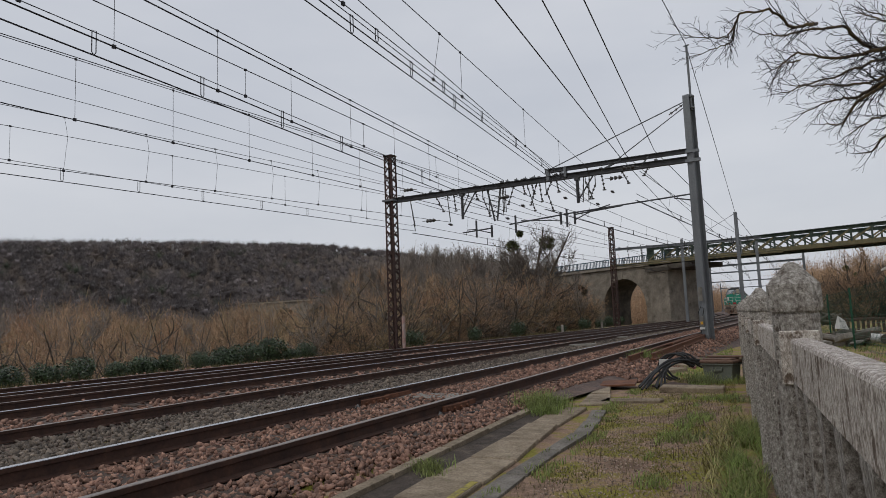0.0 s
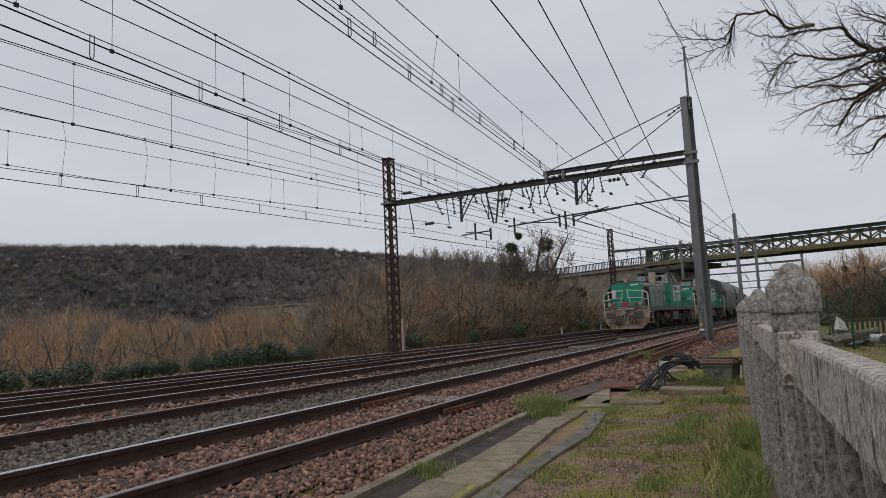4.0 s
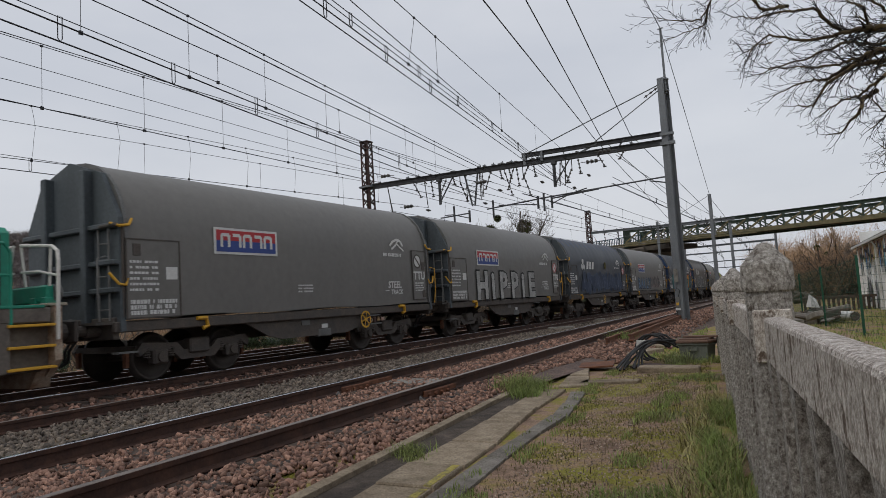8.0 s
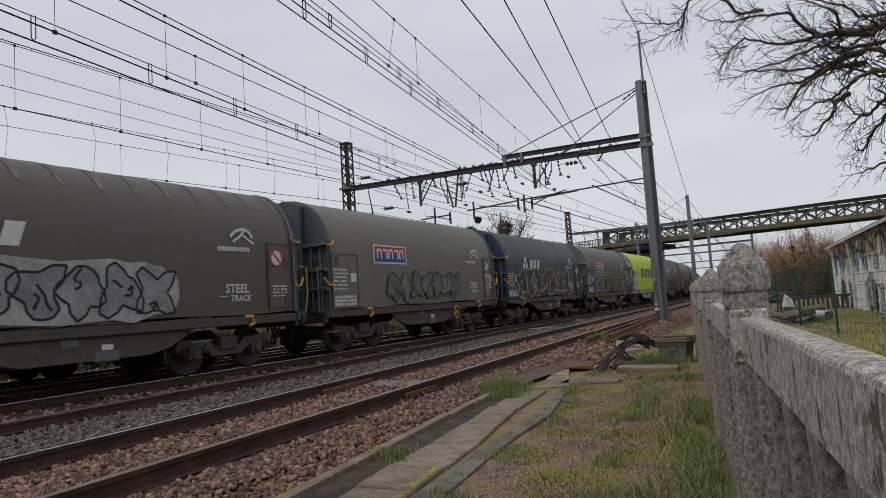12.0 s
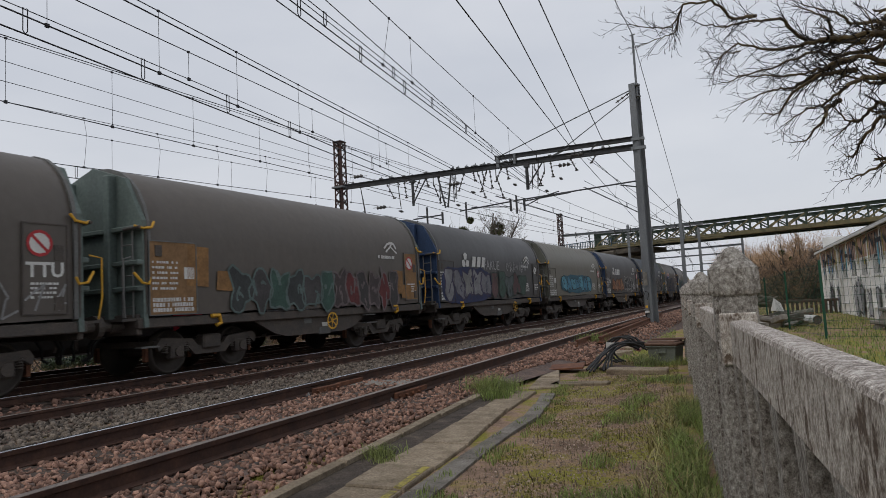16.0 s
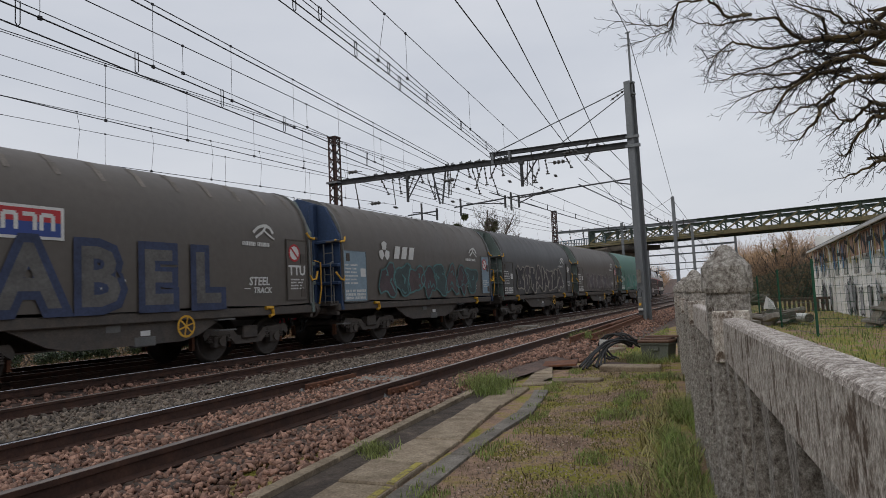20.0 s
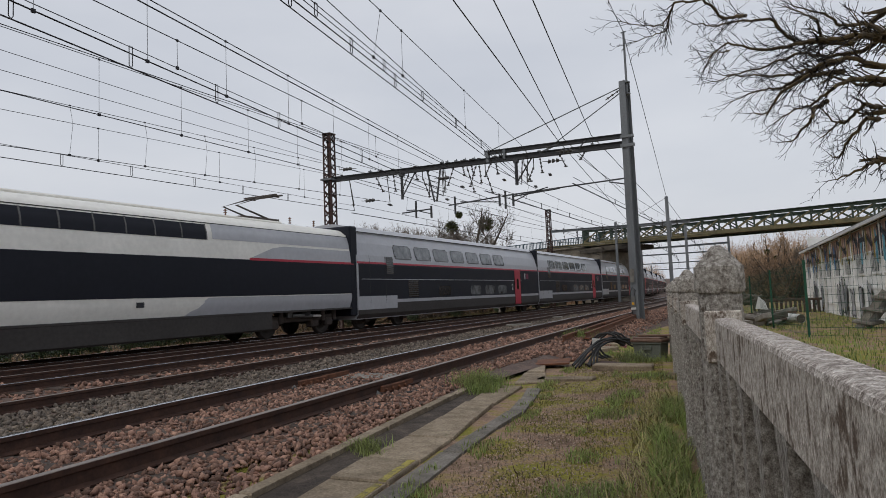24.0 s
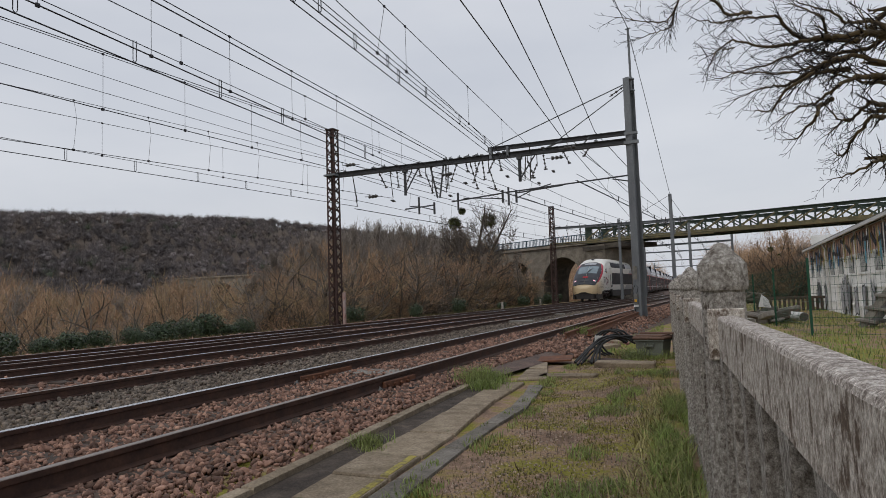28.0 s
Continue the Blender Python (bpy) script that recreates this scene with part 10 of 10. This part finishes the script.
blades("verge_grass", p, r0.uniform(0.1, 0.35, len(p)), M_DRYBLADE, "dry grass verge at the edge of the ballast", 27, 0.8, 0.008)


def tuft(x, y, n, h, spread, material, label, seed):
    r = np.random.RandomState(seed)
    q = np.stack([x + r.normal(0, spread, n), y + r.normal(0, spread, n), np.zeros(n)], 1)
    q[:, 2] = [bed_top(a, b) for a, b in q[:, :2]]
    return tagged(blades("grass_tuft", q, r.uniform(0.4, 1.0, n) * h, material, label, seed, 1.5, 0.003, "thing", "grass tuft"), group="grass tufts")


tuft(-3.42, 7.9, 700, 0.26, 0.16, M_BLADE, "bright green grass tuft growing at the kerb end", 31)
tuft(-3.25, 7.5, 300, 0.18, 0.10, M_BLADE, "bright green grass tuft growing at the kerb end", 32)
tuft(-2.86, 4.35, 220, 0.13, 0.07, M_BLADE, "green grass tuft in the asphalt strip", 33)
tuft(-2.72, 4.2, 120, 0.08, 0.05, M_BLADE, "green grass tuft in the asphalt strip", 34)
tuft(-4.35, 16.2, 300, 0.3, 0.2, M_BLADE, "green grass tuft on the ballast shoulder", 35)
tuft(-1.25, 6.4, 120, 0.10, 0.14, M_WEED, "grey-green weed clump on the path", 36)
tuft(-1.0, 7.2, 140, 0.12, 0.16, M_WEED, "grey-green weed clump by the fence", 37)
tuft(-1.35, 9.4, 160, 0.15, 0.16, M_WEED, "grey-green weed clump by the fence", 38)
tuft(-2.3, 11.9, 300, 0.3, 0.13, M_WEED, "tall green weeds round the relay box", 39)
tuft(-1.72, 12.1, 160, 0.2, 0.12, M_BLADE, "grass clump beside the relay box", 40)
tuft(-1.0, 3.6, 90, 0.07, 0.12, M_WEED, "low weed clump on the path", 41)

# ---- trackside equipment ----
gz = lambda x, y: ground_z(x, y)
M_BOXG = mat("grey_green_plastic", (0.15, 0.165, 0.14), 0.7, 0, 0.2, 3.0, (0.11, 0.115, 0.095))
M_LID = mat("brown_lid", (0.17, 0.10, 0.07), 0.75, 0, 0.3, 3.0, (0.12, 0.07, 0.05))
cab_ = thing("relay_box", "grey-green trackside relay box with a brown lid", "relay box", at=pose(-2.12, 12.75, gz(-2.1, 12.7), 0, 0, -12))
part("body", Geo().sweep([(-0.26, -0.2), (0.26, -0.2), (0.26, 0.2), (-0.26, 0.2)], [lambda a, b: (a * 0.9, b * 0.9, 0.0), lambda a, b: (a, b, 0.3)]), M_BOXG, cab_)
part("lid", Geo().box((0, 0, 0.335), (0.6, 0.48, 0.06), None, 0.02).box((0, 0, 0.375), (0.5, 0.4, 0.03), None, 0.01), M_LID, cab_)
part("rim", Geo().box((0, 0, 0.29), (0.57, 0.45, 0.035), None, 0.01), M_BOXG, cab_)
part("handle", Geo().box((0, -0.22, 0.19), (0.16, 0.03, 0.025)).box((-0.08, -0.215, 0.21), (0.02, 0.03, 0.06)).box((0.08, -0.215, 0.21), (0.02, 0.03, 0.06)), M_BOXG, cab_)
part("plank", Geo().box((0.05, 0.1, 0.41), (0.62, 0.12, 0.03), pose(0, 0, 0, 0, 0, 6).to_3x3(), 0.005), M_LID, cab_, "reddish board lying on the lid")
rng = random.Random(12)
hp = thing("cable_bundle", "tangled black cables ending in pale tags", "cables")
for k in range(10):
    sx_, sy_ = rng.uniform(-0.2, 0.15), rng.uniform(-0.35, 0.3)
    z0 = gz(-2.8, 12)
    pts = [Vector((-2.42 + sx_, 12.7 + sy_, z0 + 0.22 + rng.uniform(0, 0.12))), Vector((-2.75 + sx_, 12.5 + sy_, z0 + rng.uniform(0.42, 0.6))), Vector((-2.95, 11.9 + sy_, z0 + rng.uniform(0.25, 0.4))), Vector((-3.0 + rng.uniform(-0.1, 0.3), 10.85 + sy_, z0 + 0.05))]
    line = [pts[0] * (1 - t) ** 3 + pts[1] * 3 * t * (1 - t) ** 2 + pts[2] * 3 * t * t * (1 - t) + pts[3] * t ** 3 for t in [i / 9 for i in range(10)]]
    part("cable", Geo().path(line, 0.017, 8), M_RUBBER, hp)
for k in range(3):
    part("cable", Geo().path([(-2.9 + 0.28 * math.cos(a * 0.5) + 0.05 * k, 12.6 + 0.1 * k, gz(-2.9, 12.6) + 0.24 + 0.24 * math.sin(a * 0.5)) for a in range(10)], 0.02, 8), M_RUBBER, hp)
part("tag", Geo().box((-2.98, 12.3, gz(-2.9, 12.7) + 0.34), (0.2, 0.012, 0.12), pose(0, 0, 0, 10, 5, 20).to_3x3(), 0.004), M_WHITE, hp, "white paper tag")
part("tag", Geo().box((-2.6, 12.7, gz(-2.6, 12.7) + 0.24), (0.12, 0.05, 0.06), pose(0, 0, 0, 10, 20, -20).to_3x3(), 0.01), mat("pink_tape", (0.6, 0.3, 0.32), 0.6), hp, "pink cable end")
for k, (xa, ya, xb, yb) in enumerate(((-4.3, 14.6, -5.35, 27.5), (-4.05, 15.6, -5.05, 29.5), (-4.5, 19.5, -5.2, 31.0))):
    g = Geo()
    dx, dy = xb - xa, yb - ya; l = math.hypot(dx, dy)
    ring = [lambda a, b, t=t: (lerp(xa, xb, t) + a, lerp(ya, yb, t), bed_top(lerp(xa, xb, t), lerp(ya, yb, t)) + 0.17 + b + 0.02 * k) for t in steps(0, 1, 8)]
    solid("scrap_rail", g.sweep(RAIL_FOOT, ring), M_RUST, "rusty rail lying loose beside the siding", "scrap rail", "scrap rails")
solid("rusty_plate", Geo().box((-3.62, 10.95, gz(-3.5, 10.9) + 0.075), (0.95, 0.6, 0.03), pose(0, 0, 0, 2, -2, 12).to_3x3(), 0.005), M_RUST, "rust-red steel cover plate beside the slabs", "cover plate")
solid("rusty_plate", Geo().box((-2.55, 11.2, gz(-2.5, 11.2) + 0.03), (0.6, 0.5, 0.03), pose(0, 0, 0, 1, 2, -25).to_3x3(), 0.005), mat("dark_plate", (0.085, 0.055, 0.045), 0.8, 0.2, 0.3, 4.0), "dark rusted cover plate in the ground", "cover plate")
for x, y, l, a in ((-3.5, 14.2, 1.6, 78), (-3.3, 16.4, 1.3, 70), (-2.2, 10.6, 0.9, 5)):
    solid("concrete_slab", Geo().box((x, y, gz(x, y) + 0.04), (l, 0.35, 0.09), pose(0, 0, 0, 1, 1, a).to_3x3(), 0.012), M_SLAB, "loose weathered concrete slab by the track", "slab", "loose concrete slabs")
for x, y in ((-9.6, 26.3), (-10.4, 33.5)):
    solid("trough_lid", Geo().box((x, y, bed_top(x, y) + 0.06), (1.0, 0.5, 0.08), pose(0, 0, 0, 0, 0, 10).to_3x3(), 0.01), M_CONC, "pale concrete trough lid in the ballast", "trough lid", "trough lids")
# joint bonds and hoses on the siding
for x, y, s in ((0.0, 7.2, 1), (-1.45, 7.5, 1)):
    xr = x_siding(y) + 0.7535 + x
    w = thing("rail_joint", "red-rusted rail joint with bond wires and a black hose", "rail joint", "rail joints")
    part("fishplate", Geo().box((xr + 0.05, y, -0.085), (0.035, 0.62, 0.1), None, 0.012), M_RUST, w)
    for k in range(4):
        part("bolt", Geo().tube((xr + 0.06, y - 0.22 + 0.15 * k, -0.085), (xr + 0.1, y - 0.22 + 0.15 * k, -0.085), 0.02, 6), M_RUST, w)
    for k in range(3):
        part("bond_wire", Geo().path([(xr + 0.06, y - 0.4, -0.08), (xr + 0.16, y - 0.5 - 0.04 * k, -0.10), (xr + 0.2, y - 0.42, -0.15), (xr + 0.3, y - 0.2 + 0.03 * k, -0.16)], 0.008, 5), M_TIN, w)
    part("hose", Geo().path([(xr + 0.15, y - 0.45, -0.15), (xr + 0.35, y - 0.1, -0.13), (xr + 0.5, y + 0.5, -0.14), (xr + 0.75, y + 0.9, -0.15), (xr + 1.0, y + 1.1, -0.17)], 0.022, 6), M_RUBBER, w)
solid("cross_tie_plate", Geo().box((x_siding(8.4) - 0.1, 8.5, -0.13), (1.2, 0.6, 0.05), pose(0, 0, 0, 0, 0, 10).to_3x3(), 0.01), M_CONC, "flat grey concrete plate between the rails", "concrete plate")
# switch rod boxes beside the running track
for x, y in ((-9.42, 9.6), (-9.38, 10.7), (-11.25, 8.7), (-11.25, 10.2)):
    w = thing("switch_grid", "dark ribbed iron grid between the switch rails", "switch grid", "switch grids", at=pose(x, y, Z_FREIGHT - 0.16, 0, 0, 20))
    part("plate", Geo().box((0, 0, 0), (0.7, 0.5, 0.04)), M_BLACK, w)
    for k in range(5):
        part("rib", Geo().box((-0.28 + 0.14 * k, 0, 0.05), (0.03, 0.5, 0.07), None, 0.005), M_RAIL, w)
for y in [14.6 + 0.5 * k for k in range(13)]:
    part("check_rail_chair", Geo().box((0, 0, 0), (0.34, 0.1, 0.09), None, 0.015), M_RAIL, sw).matrix_basis = pose(-14.55, y, Z_FREIGHT - 0.06, 0, 0, -25)
# mast fittings
mj = thing("junction_box", "small pale junction box with a cable on the mast", "junction box", at=pose(-4.83, 25.82, 0))
part("box", Geo().box((0, 0, 0.6), (0.16, 0.1, 0.42), None, 0.02), M_TIN, mj)
part("label", Geo().box((0, -0.055, 0.55), (0.09, 0.01, 0.1)), M_YEL, mj, "yellow label")
part("bell", Geo().tube((0, 0, 0.32), (0, 0, 0.40), 0.09, 10), M_WHITE, mj)
part("cable", Geo().path([(0.04, 0, 0.8), (0.1, 0, 1.05), (0.0, 0, 1.15), (-0.1, 0, 0.95), (-0.06, 0, 0.3), (0.02, 0, -0.2), (0.05, 0, -0.6)], 0.014, 6), M_RUBBER, mj)
part("plate", Geo().box((0.02, -0.02, 1.6), (0.14, 0.02, 0.5)), M_CONC, mj, "pale number plate")
solid("marker_post", Geo().box((-17.5, 25.0, 0.35), (0.12, 0.12, 1.9), None, 0.01), mat("red_white_marker", (0.30, 0.10, 0.07), 0.7, 0, 0.3, 2.0, (0.36, 0.33, 0.30)), "faded red and white marker post by the lattice mast", "marker post")
for x, y in ((-20.6, 62.0), (-20.2, 66.0), (-19.8, 50.0)):
    solid("boundary_post", Geo().box((x, y, bed_top(x, y) + 0.3), (0.16, 0.16, 0.75), None, 0.02), M_FENCE, "short pale concrete boundary post", "post", "boundary posts")

# ---- the yard: white shed, mesh fence, debris ----
M_SHED = mat("whitewashed_boards", (0.86, 0.86, 0.84), 0.85, 0, 0.15, 1.6, (0.72, 0.71, 0.68), 0.004, 20, streak=0.3)
M_PINK = mat("salmon_band", (0.68, 0.46, 0.36), 0.85, 0, 0.15, 2.0, (0.42, 0.28, 0.22))
M_SHEDROOF = mat("grey_fibre_roof", (0.16, 0.155, 0.145), 0.9, 0, 0.3, 1.0, (0.09, 0.09, 0.08), 0.01, 8)
SA, SB = Vector((1.92, 50.9, 0)), Vector((3.94, 19.5, 0))
sd = (SB - SA).normalized(); sn = Vector((sd.y, -sd.x, 0)); sn = sn if sn.x < 0 else -sn
SL = (SB - SA).length
shed = thing("shed", "whitewashed concrete-panel shed sprayed with graffiti under a grey roof", "shed")
sh = lambda u, o, z: SA + sd * u + sn * o + Vector((0, 0, z))
ZB, ZE = -0.85, 3.15


def shed_block(u0, u1, o0, o1, z0, z1):
    vs = [sh(u, o, z) for u in (u0, u1) for o in (o0, o1) for z in (z0, z1)]
    return Geo().add(vs, [(0, 1, 3, 2), (4, 6, 7, 5), (0, 4, 5, 1), (2, 3, 7, 6), (0, 2, 6, 4), (1, 5, 7, 3)])


part("long_wall", shed_block(0, SL, -0.2, 0, ZB, ZE), M_SHED, shed)
part("end_wall", shed_block(0, 0.2, -8, -0.2, ZB, ZE + 1.0), M_SHED, shed)
part("end_wall", shed_block(SL - 0.2, SL, -8, -0.2, ZB, ZE + 1.0), M_SHED, shed)
part("back_wall", shed_block(0, SL, -8.2, -8, ZB, ZE), M_SHED, shed)
part("salmon_band", shed_block(0.3, SL * 0.86, 0, 0.012, 2.15, ZE - 0.05), M_PINK, shed, "salmon painted band under the eaves")
for o0, o1, z0, z1 in ((0.28, -4.1, ZE + 0.02, ZE + 1.35), (-8.7, -4.1, ZE + 0.02, ZE + 1.35)):
    vs = [sh(-0.4, o0, z0), sh(SL + 0.3, o0, z0), sh(SL + 0.3, o1, z1), sh(-0.4, o1, z1)]
    vs += [v + Vector((0, 0, 0.1)) for v in vs]
    part("roof_slope", Geo().add(vs, [(0, 3, 2, 1), (4, 5, 6, 7), (0, 1, 5, 4), (1, 2, 6, 5), (2, 3, 7, 6), (3, 0, 4, 7)]), M_SHEDROOF, shed)
part("gutter", shed_block(-0.3, SL, 0.24, 0.34, ZE - 0.06, ZE + 0.06), M_WHITE, shed)
for k in range(12):
    part("pilaster", shed_block(0.1 + k * 2.9, 0.26 + k * 2.9, 0, 0.07, ZB, ZE), M_SHED, shed)
for z in (-0.05, 0.75, 1.28, 2.1):
    part("panel_joint", shed_block(0, SL, 0, 0.035, z, z + 0.06), M_SHED, shed)
M_DARKWIN = mat("dark_barred_window", (0.12, 0.13, 0.14), 0.5, 0, 0.3, 4.0)
for k in range(10):
    u = 1.7 + k * 2.9
    wd = part("window", shed_block(u - 0.55, u + 0.55, 0, 0.03, 1.38, 2.05), M_DARKWIN, shed, "barred grey window")
    for j in range(5):
        part("bar", shed_block(u - 0.5 + j * 0.24, u - 0.46 + j * 0.24, 0.03, 0.05, 1.38, 2.05), M_WHITE, wd)
part("downpipe", Geo().path([sh(9.2, 0.28, ZE - 0.05), sh(9.2, 0.15, ZE - 0.35), sh(9.2, 0.12, ZB)], 0.05, 8), M_WHITE, shed)


def shed_paint(g, u, z, material, name, label, o=0.085):
    """Flat work laid on the long wall."""
    h = Geo(); h.v = [tuple(sh(u + p[0], o, z + p[2])) for p in g.v]; h.f = g.f
    return part(name, h, material, shed, label)


rng = random.Random(61)
C_BLK, C_YEL, C_BLU, C_GRY, C_CYAN, C_SIL = spray((0.02, 0.02, 0.025)), spray((0.36, 0.28, 0.05)), spray((0.06, 0.20, 0.42)), spray((0.28, 0.28, 0.30)), spray((0.12, 0.36, 0.45)), spray((0.45, 0.45, 0.47))
u = 1.5
while u < SL * 0.84:
    w = rng.uniform(0.9, 1.4)
    for dx in (0.12, w - 0.12):
        shed_paint(ribbon([(dx, 2.2 - rng.uniform(0.1, 0.4)), (dx + rng.uniform(-0.1, 0.1), 3.0)], 0.2), u, 0, C_BLK if rng.random() < 0.7 else C_YEL, "sprayed_stroke", "black sprayed letter stroke")
    shed_paint(ribbon([(0.12, rng.uniform(2.25, 2.95)), (w - 0.12, rng.uniform(2.25, 2.95))], 0.18), u, 0, C_BLK, "sprayed_stroke", "black sprayed letter stroke")
    if rng.random() < 0.45:
        shed_paint(flat([(0.3, 1.75), (0.62, 1.65), (0.66, 2.6), (0.34, 2.95)]), u, 0, rng.choice((C_BLU, C_CYAN, C_YEL)), "sprayed_patch", "coloured sprayed patch", 0.08)
    u += w + 0.2
for k in range(12):
    u = rng.uniform(1, SL - 2)
    o = blob_letter(rng, rng.uniform(0.5, 1.1), rng.uniform(0.8, 1.5))
    shed_paint(flat(o), u, rng.uniform(0.1, 0.6), rng.choice((C_SIL, C_GRY, C_SIL)), "sprayed_letter", "silver sprayed bubble letter")
    shed_paint(ribbon(o + [o[0]], 0.07), u, rng.uniform(0.1, 0.5), C_BLK, "sprayed_stroke", "black sprayed outline", 0.09)

M_FGREEN = mat("green_coated_wire", (0.012, 0.075, 0.04), 0.5, 0.1, 0.2, 3.0)
mf = thing("mesh_fence", "green welded mesh fence across the yard", "fence")
FA, FB, FC = Vector((-1.8, 37.5, 0)), Vector((0.68, 19.2, 0)), Vector((4.4, 17.4, 0))
for a, b in ((FA, FB), (FB, FC)):
    l = (b - a).length
    n = max(1, int(l / 6.0))
    for k in range(0 if a is FA else 1, n + 1):
        q = a.lerp(b, k / n); z = ground_z(q.x, q.y)
        part("fence_stake", Geo().box((q.x, q.y, z + 0.95), (0.06, 0.06, 2.0), None, 0.008), M_FGREEN, mf)
    g = Geo()
    for j in range(10):
        g.beam(a + Vector((0, 0, ground_z(a.x, a.y) + 0.05 + 0.2 * j)), b + Vector((0, 0, ground_z(b.x, b.y) + 0.05 + 0.2 * j)), 0.007, 0.007)
    part("mesh_wire", g, M_FGREEN, mf)
    g = Geo()
    m = int(l / (0.1 if a is FB else 0.2))
    for k in range(m):
        q = a.lerp(b, k / m); z = ground_z(q.x, q.y)
        g.box((q.x, q.y, z + 0.95), (0.005, 0.005, 1.9))
    part("mesh_upright", g, M_FGREEN, mf)
# debris
M_JUNK = mat("weathered_junk", (0.17, 0.15, 0.13), 0.9, 0, 0.4, 3.0, (0.08, 0.07, 0.06), rnd=0.4)
rng = random.Random(33)
for k in range(26):
    x, y = rng.uniform(-1.1, 0.25), rng.uniform(25, 31)
    l = rng.uniform(0.3, 1.4)
    solid("scrap_piece", Geo().box((x, y, ground_z(x, y) + rng.uniform(0.1, 0.45)), (l, rng.uniform(0.15, 0.5), rng.uniform(0.06, 0.25)), pose(0, 0, 0, rng.uniform(-12, 12), rng.uniform(-14, 14), rng.uniform(0, 180)).to_3x3(), 0.02), rng.choice((M_JUNK, M_JUNK, M_CONC, M_SLEEPER)), "weathered scrap piece on the yard rubble heap", "scrap", "yard rubble")
solid("white_sack", Geo().add([(-0.75, 28.5, 0.15), (-0.3, 28.4, 0.1), (-0.42, 28.8, 0.15), (-0.62, 28.5, 0.62), (-0.4, 28.6, 0.42)], [(0, 1, 3), (1, 4, 3), (1, 2, 4), (2, 3, 4), (0, 3, 2), (0, 2, 1)]), M_WHITE, "crumpled white sheet on the rubble", "sheet")
solid("white_pipe", Geo().tube((0.0, 29.5, ground_z(0, 29) + 0.25), (0.72, 26.6, ground_z(0.7, 27) + 0.25), 0.16, 16, None, False).tube((0.03, 29.4, ground_z(0, 29) + 0.25), (0.715, 26.62, ground_z(0.7, 27) + 0.25), 0.14, 16), M_WHITE, "thick white plastic pipe lying in the yard", "pipe")
# the pipe end is closed; a black disc stands for the shade inside
solid("pipe_mouth", Geo().tube((0.70, 26.66, ground_z(0.7, 27) + 0.25), (0.722, 26.59, ground_z(0.7, 27) + 0.25), 0.135, 16), M_BLACK, "black disc painting the shaded inside of the white pipe", "pipe")
stp = thing("old_steps", "broken grey concrete steps leaning against the shed", "steps", at=pose(2.55, 23.6, ground_z(2.5, 23.6), 0, 0, -25))
for k in range(3):
    part("tread", Geo().box((-0.15 + 0.28 * k, 0, 0.2 + 0.36 * k), (0.55, 1.0, 0.1), pose(0, 0, 0, 0, 8, 0).to_3x3(), 0.02), M_CONC, stp)
part("stringer", Geo().beam((-0.3, 0.4, 0.0), (0.5, 0.4, 1.1), 0.08, 0.2).beam((-0.3, -0.4, 0.0), (0.5, -0.4, 1.1), 0.08, 0.2), M_CONC, stp)
for k in range(16):
    x = -1.2 + 0.24 * k
    solid("stacked_sleeper", Geo().box((x, 44.0, ground_z(x, 44) + 0.32), (0.14, 0.3, 0.75), None, 0.02), M_SLEEPER, "upright dark sleeper end in a row", "sleeper", "row of sleeper ends")
solid("sleeper_row_beam", Geo().box((0.6, 44.0, ground_z(0.6, 44) + 0.75), (4.0, 0.3, 0.14), None, 0.02), M_SLEEPER, "long dark beam on the row of sleeper ends", "beam")
for k in range(18):
    x, y = -2.6 + rng.uniform(-0.6, 1.4), 58 + rng.uniform(-0.6, 0.6)
    solid("log", Geo().tube((x - 0.5, y, ground_z(x, y) + rng.uniform(0.1, 1.0)), (x + 0.5, y + 0.1, ground_z(x, y) + rng.uniform(0.1, 1.0)), 0.12, 8), M_BARK, "cut log in a wood pile behind the yard", "log", "wood pile")


# ---- motion ----
def path_pose(fx, z0, y, half, back=False):
    """The pose of a vehicle whose middle is at y, on its two bogies."""
    ya, yb = y - half, y + half
    xa, xb = fx(ya), fx(yb)
    a = math.degrees(math.atan2(-(xb - xa), yb - ya))
    za, zb = z_rail(ya, z0), z_rail(yb, z0)
    t = math.degrees(math.atan2(zb - za, yb - ya))
    return pose((xa + xb) / 2, y, (za + zb) / 2, -t if back else t, 0, a + (180 if back else 0))


def freight_y(t):
    """Where the front corner of the first wagon is."""
    return 7.53 - 16.406 * (t - 8.0)


def nose_y(t):
    """Where the rear nose of the high-speed train is."""
    u = t - 25.0
    return 15.5 + 15.7 * u - 0.25 * u * u if u > 0 else 15.5 + 15.15 * u


def motions():
    times = [0.5 * k for k in range(57)]
    for i, w in enumerate(WAGONS):
        walk(w, [(t, path_pose(x_freight, Z_FREIGHT, freight_y(t) + 12.04 * i + 5.42, 3.4)) for t in times])
    for i, l in enumerate(LOCOS):
        walk(l, [(t, path_pose(x_freight, Z_FREIGHT, freight_y(t) - 8.2 - 15.3 * (1 - i), 4.0)) for t in times])
    for i, c in enumerate(TGV):
        off = (11.05, 32.75)[i] if i < 2 else 43.75 + 9.35 + 18.7 * (i - 2) if i < 9 else 43.75 + 18.7 * 7 + 11.2
        walk(c, [(t, path_pose(x_main, Z_MAIN, nose_y(t) + off, 7.5, i == 9)) for t in times])


motions()
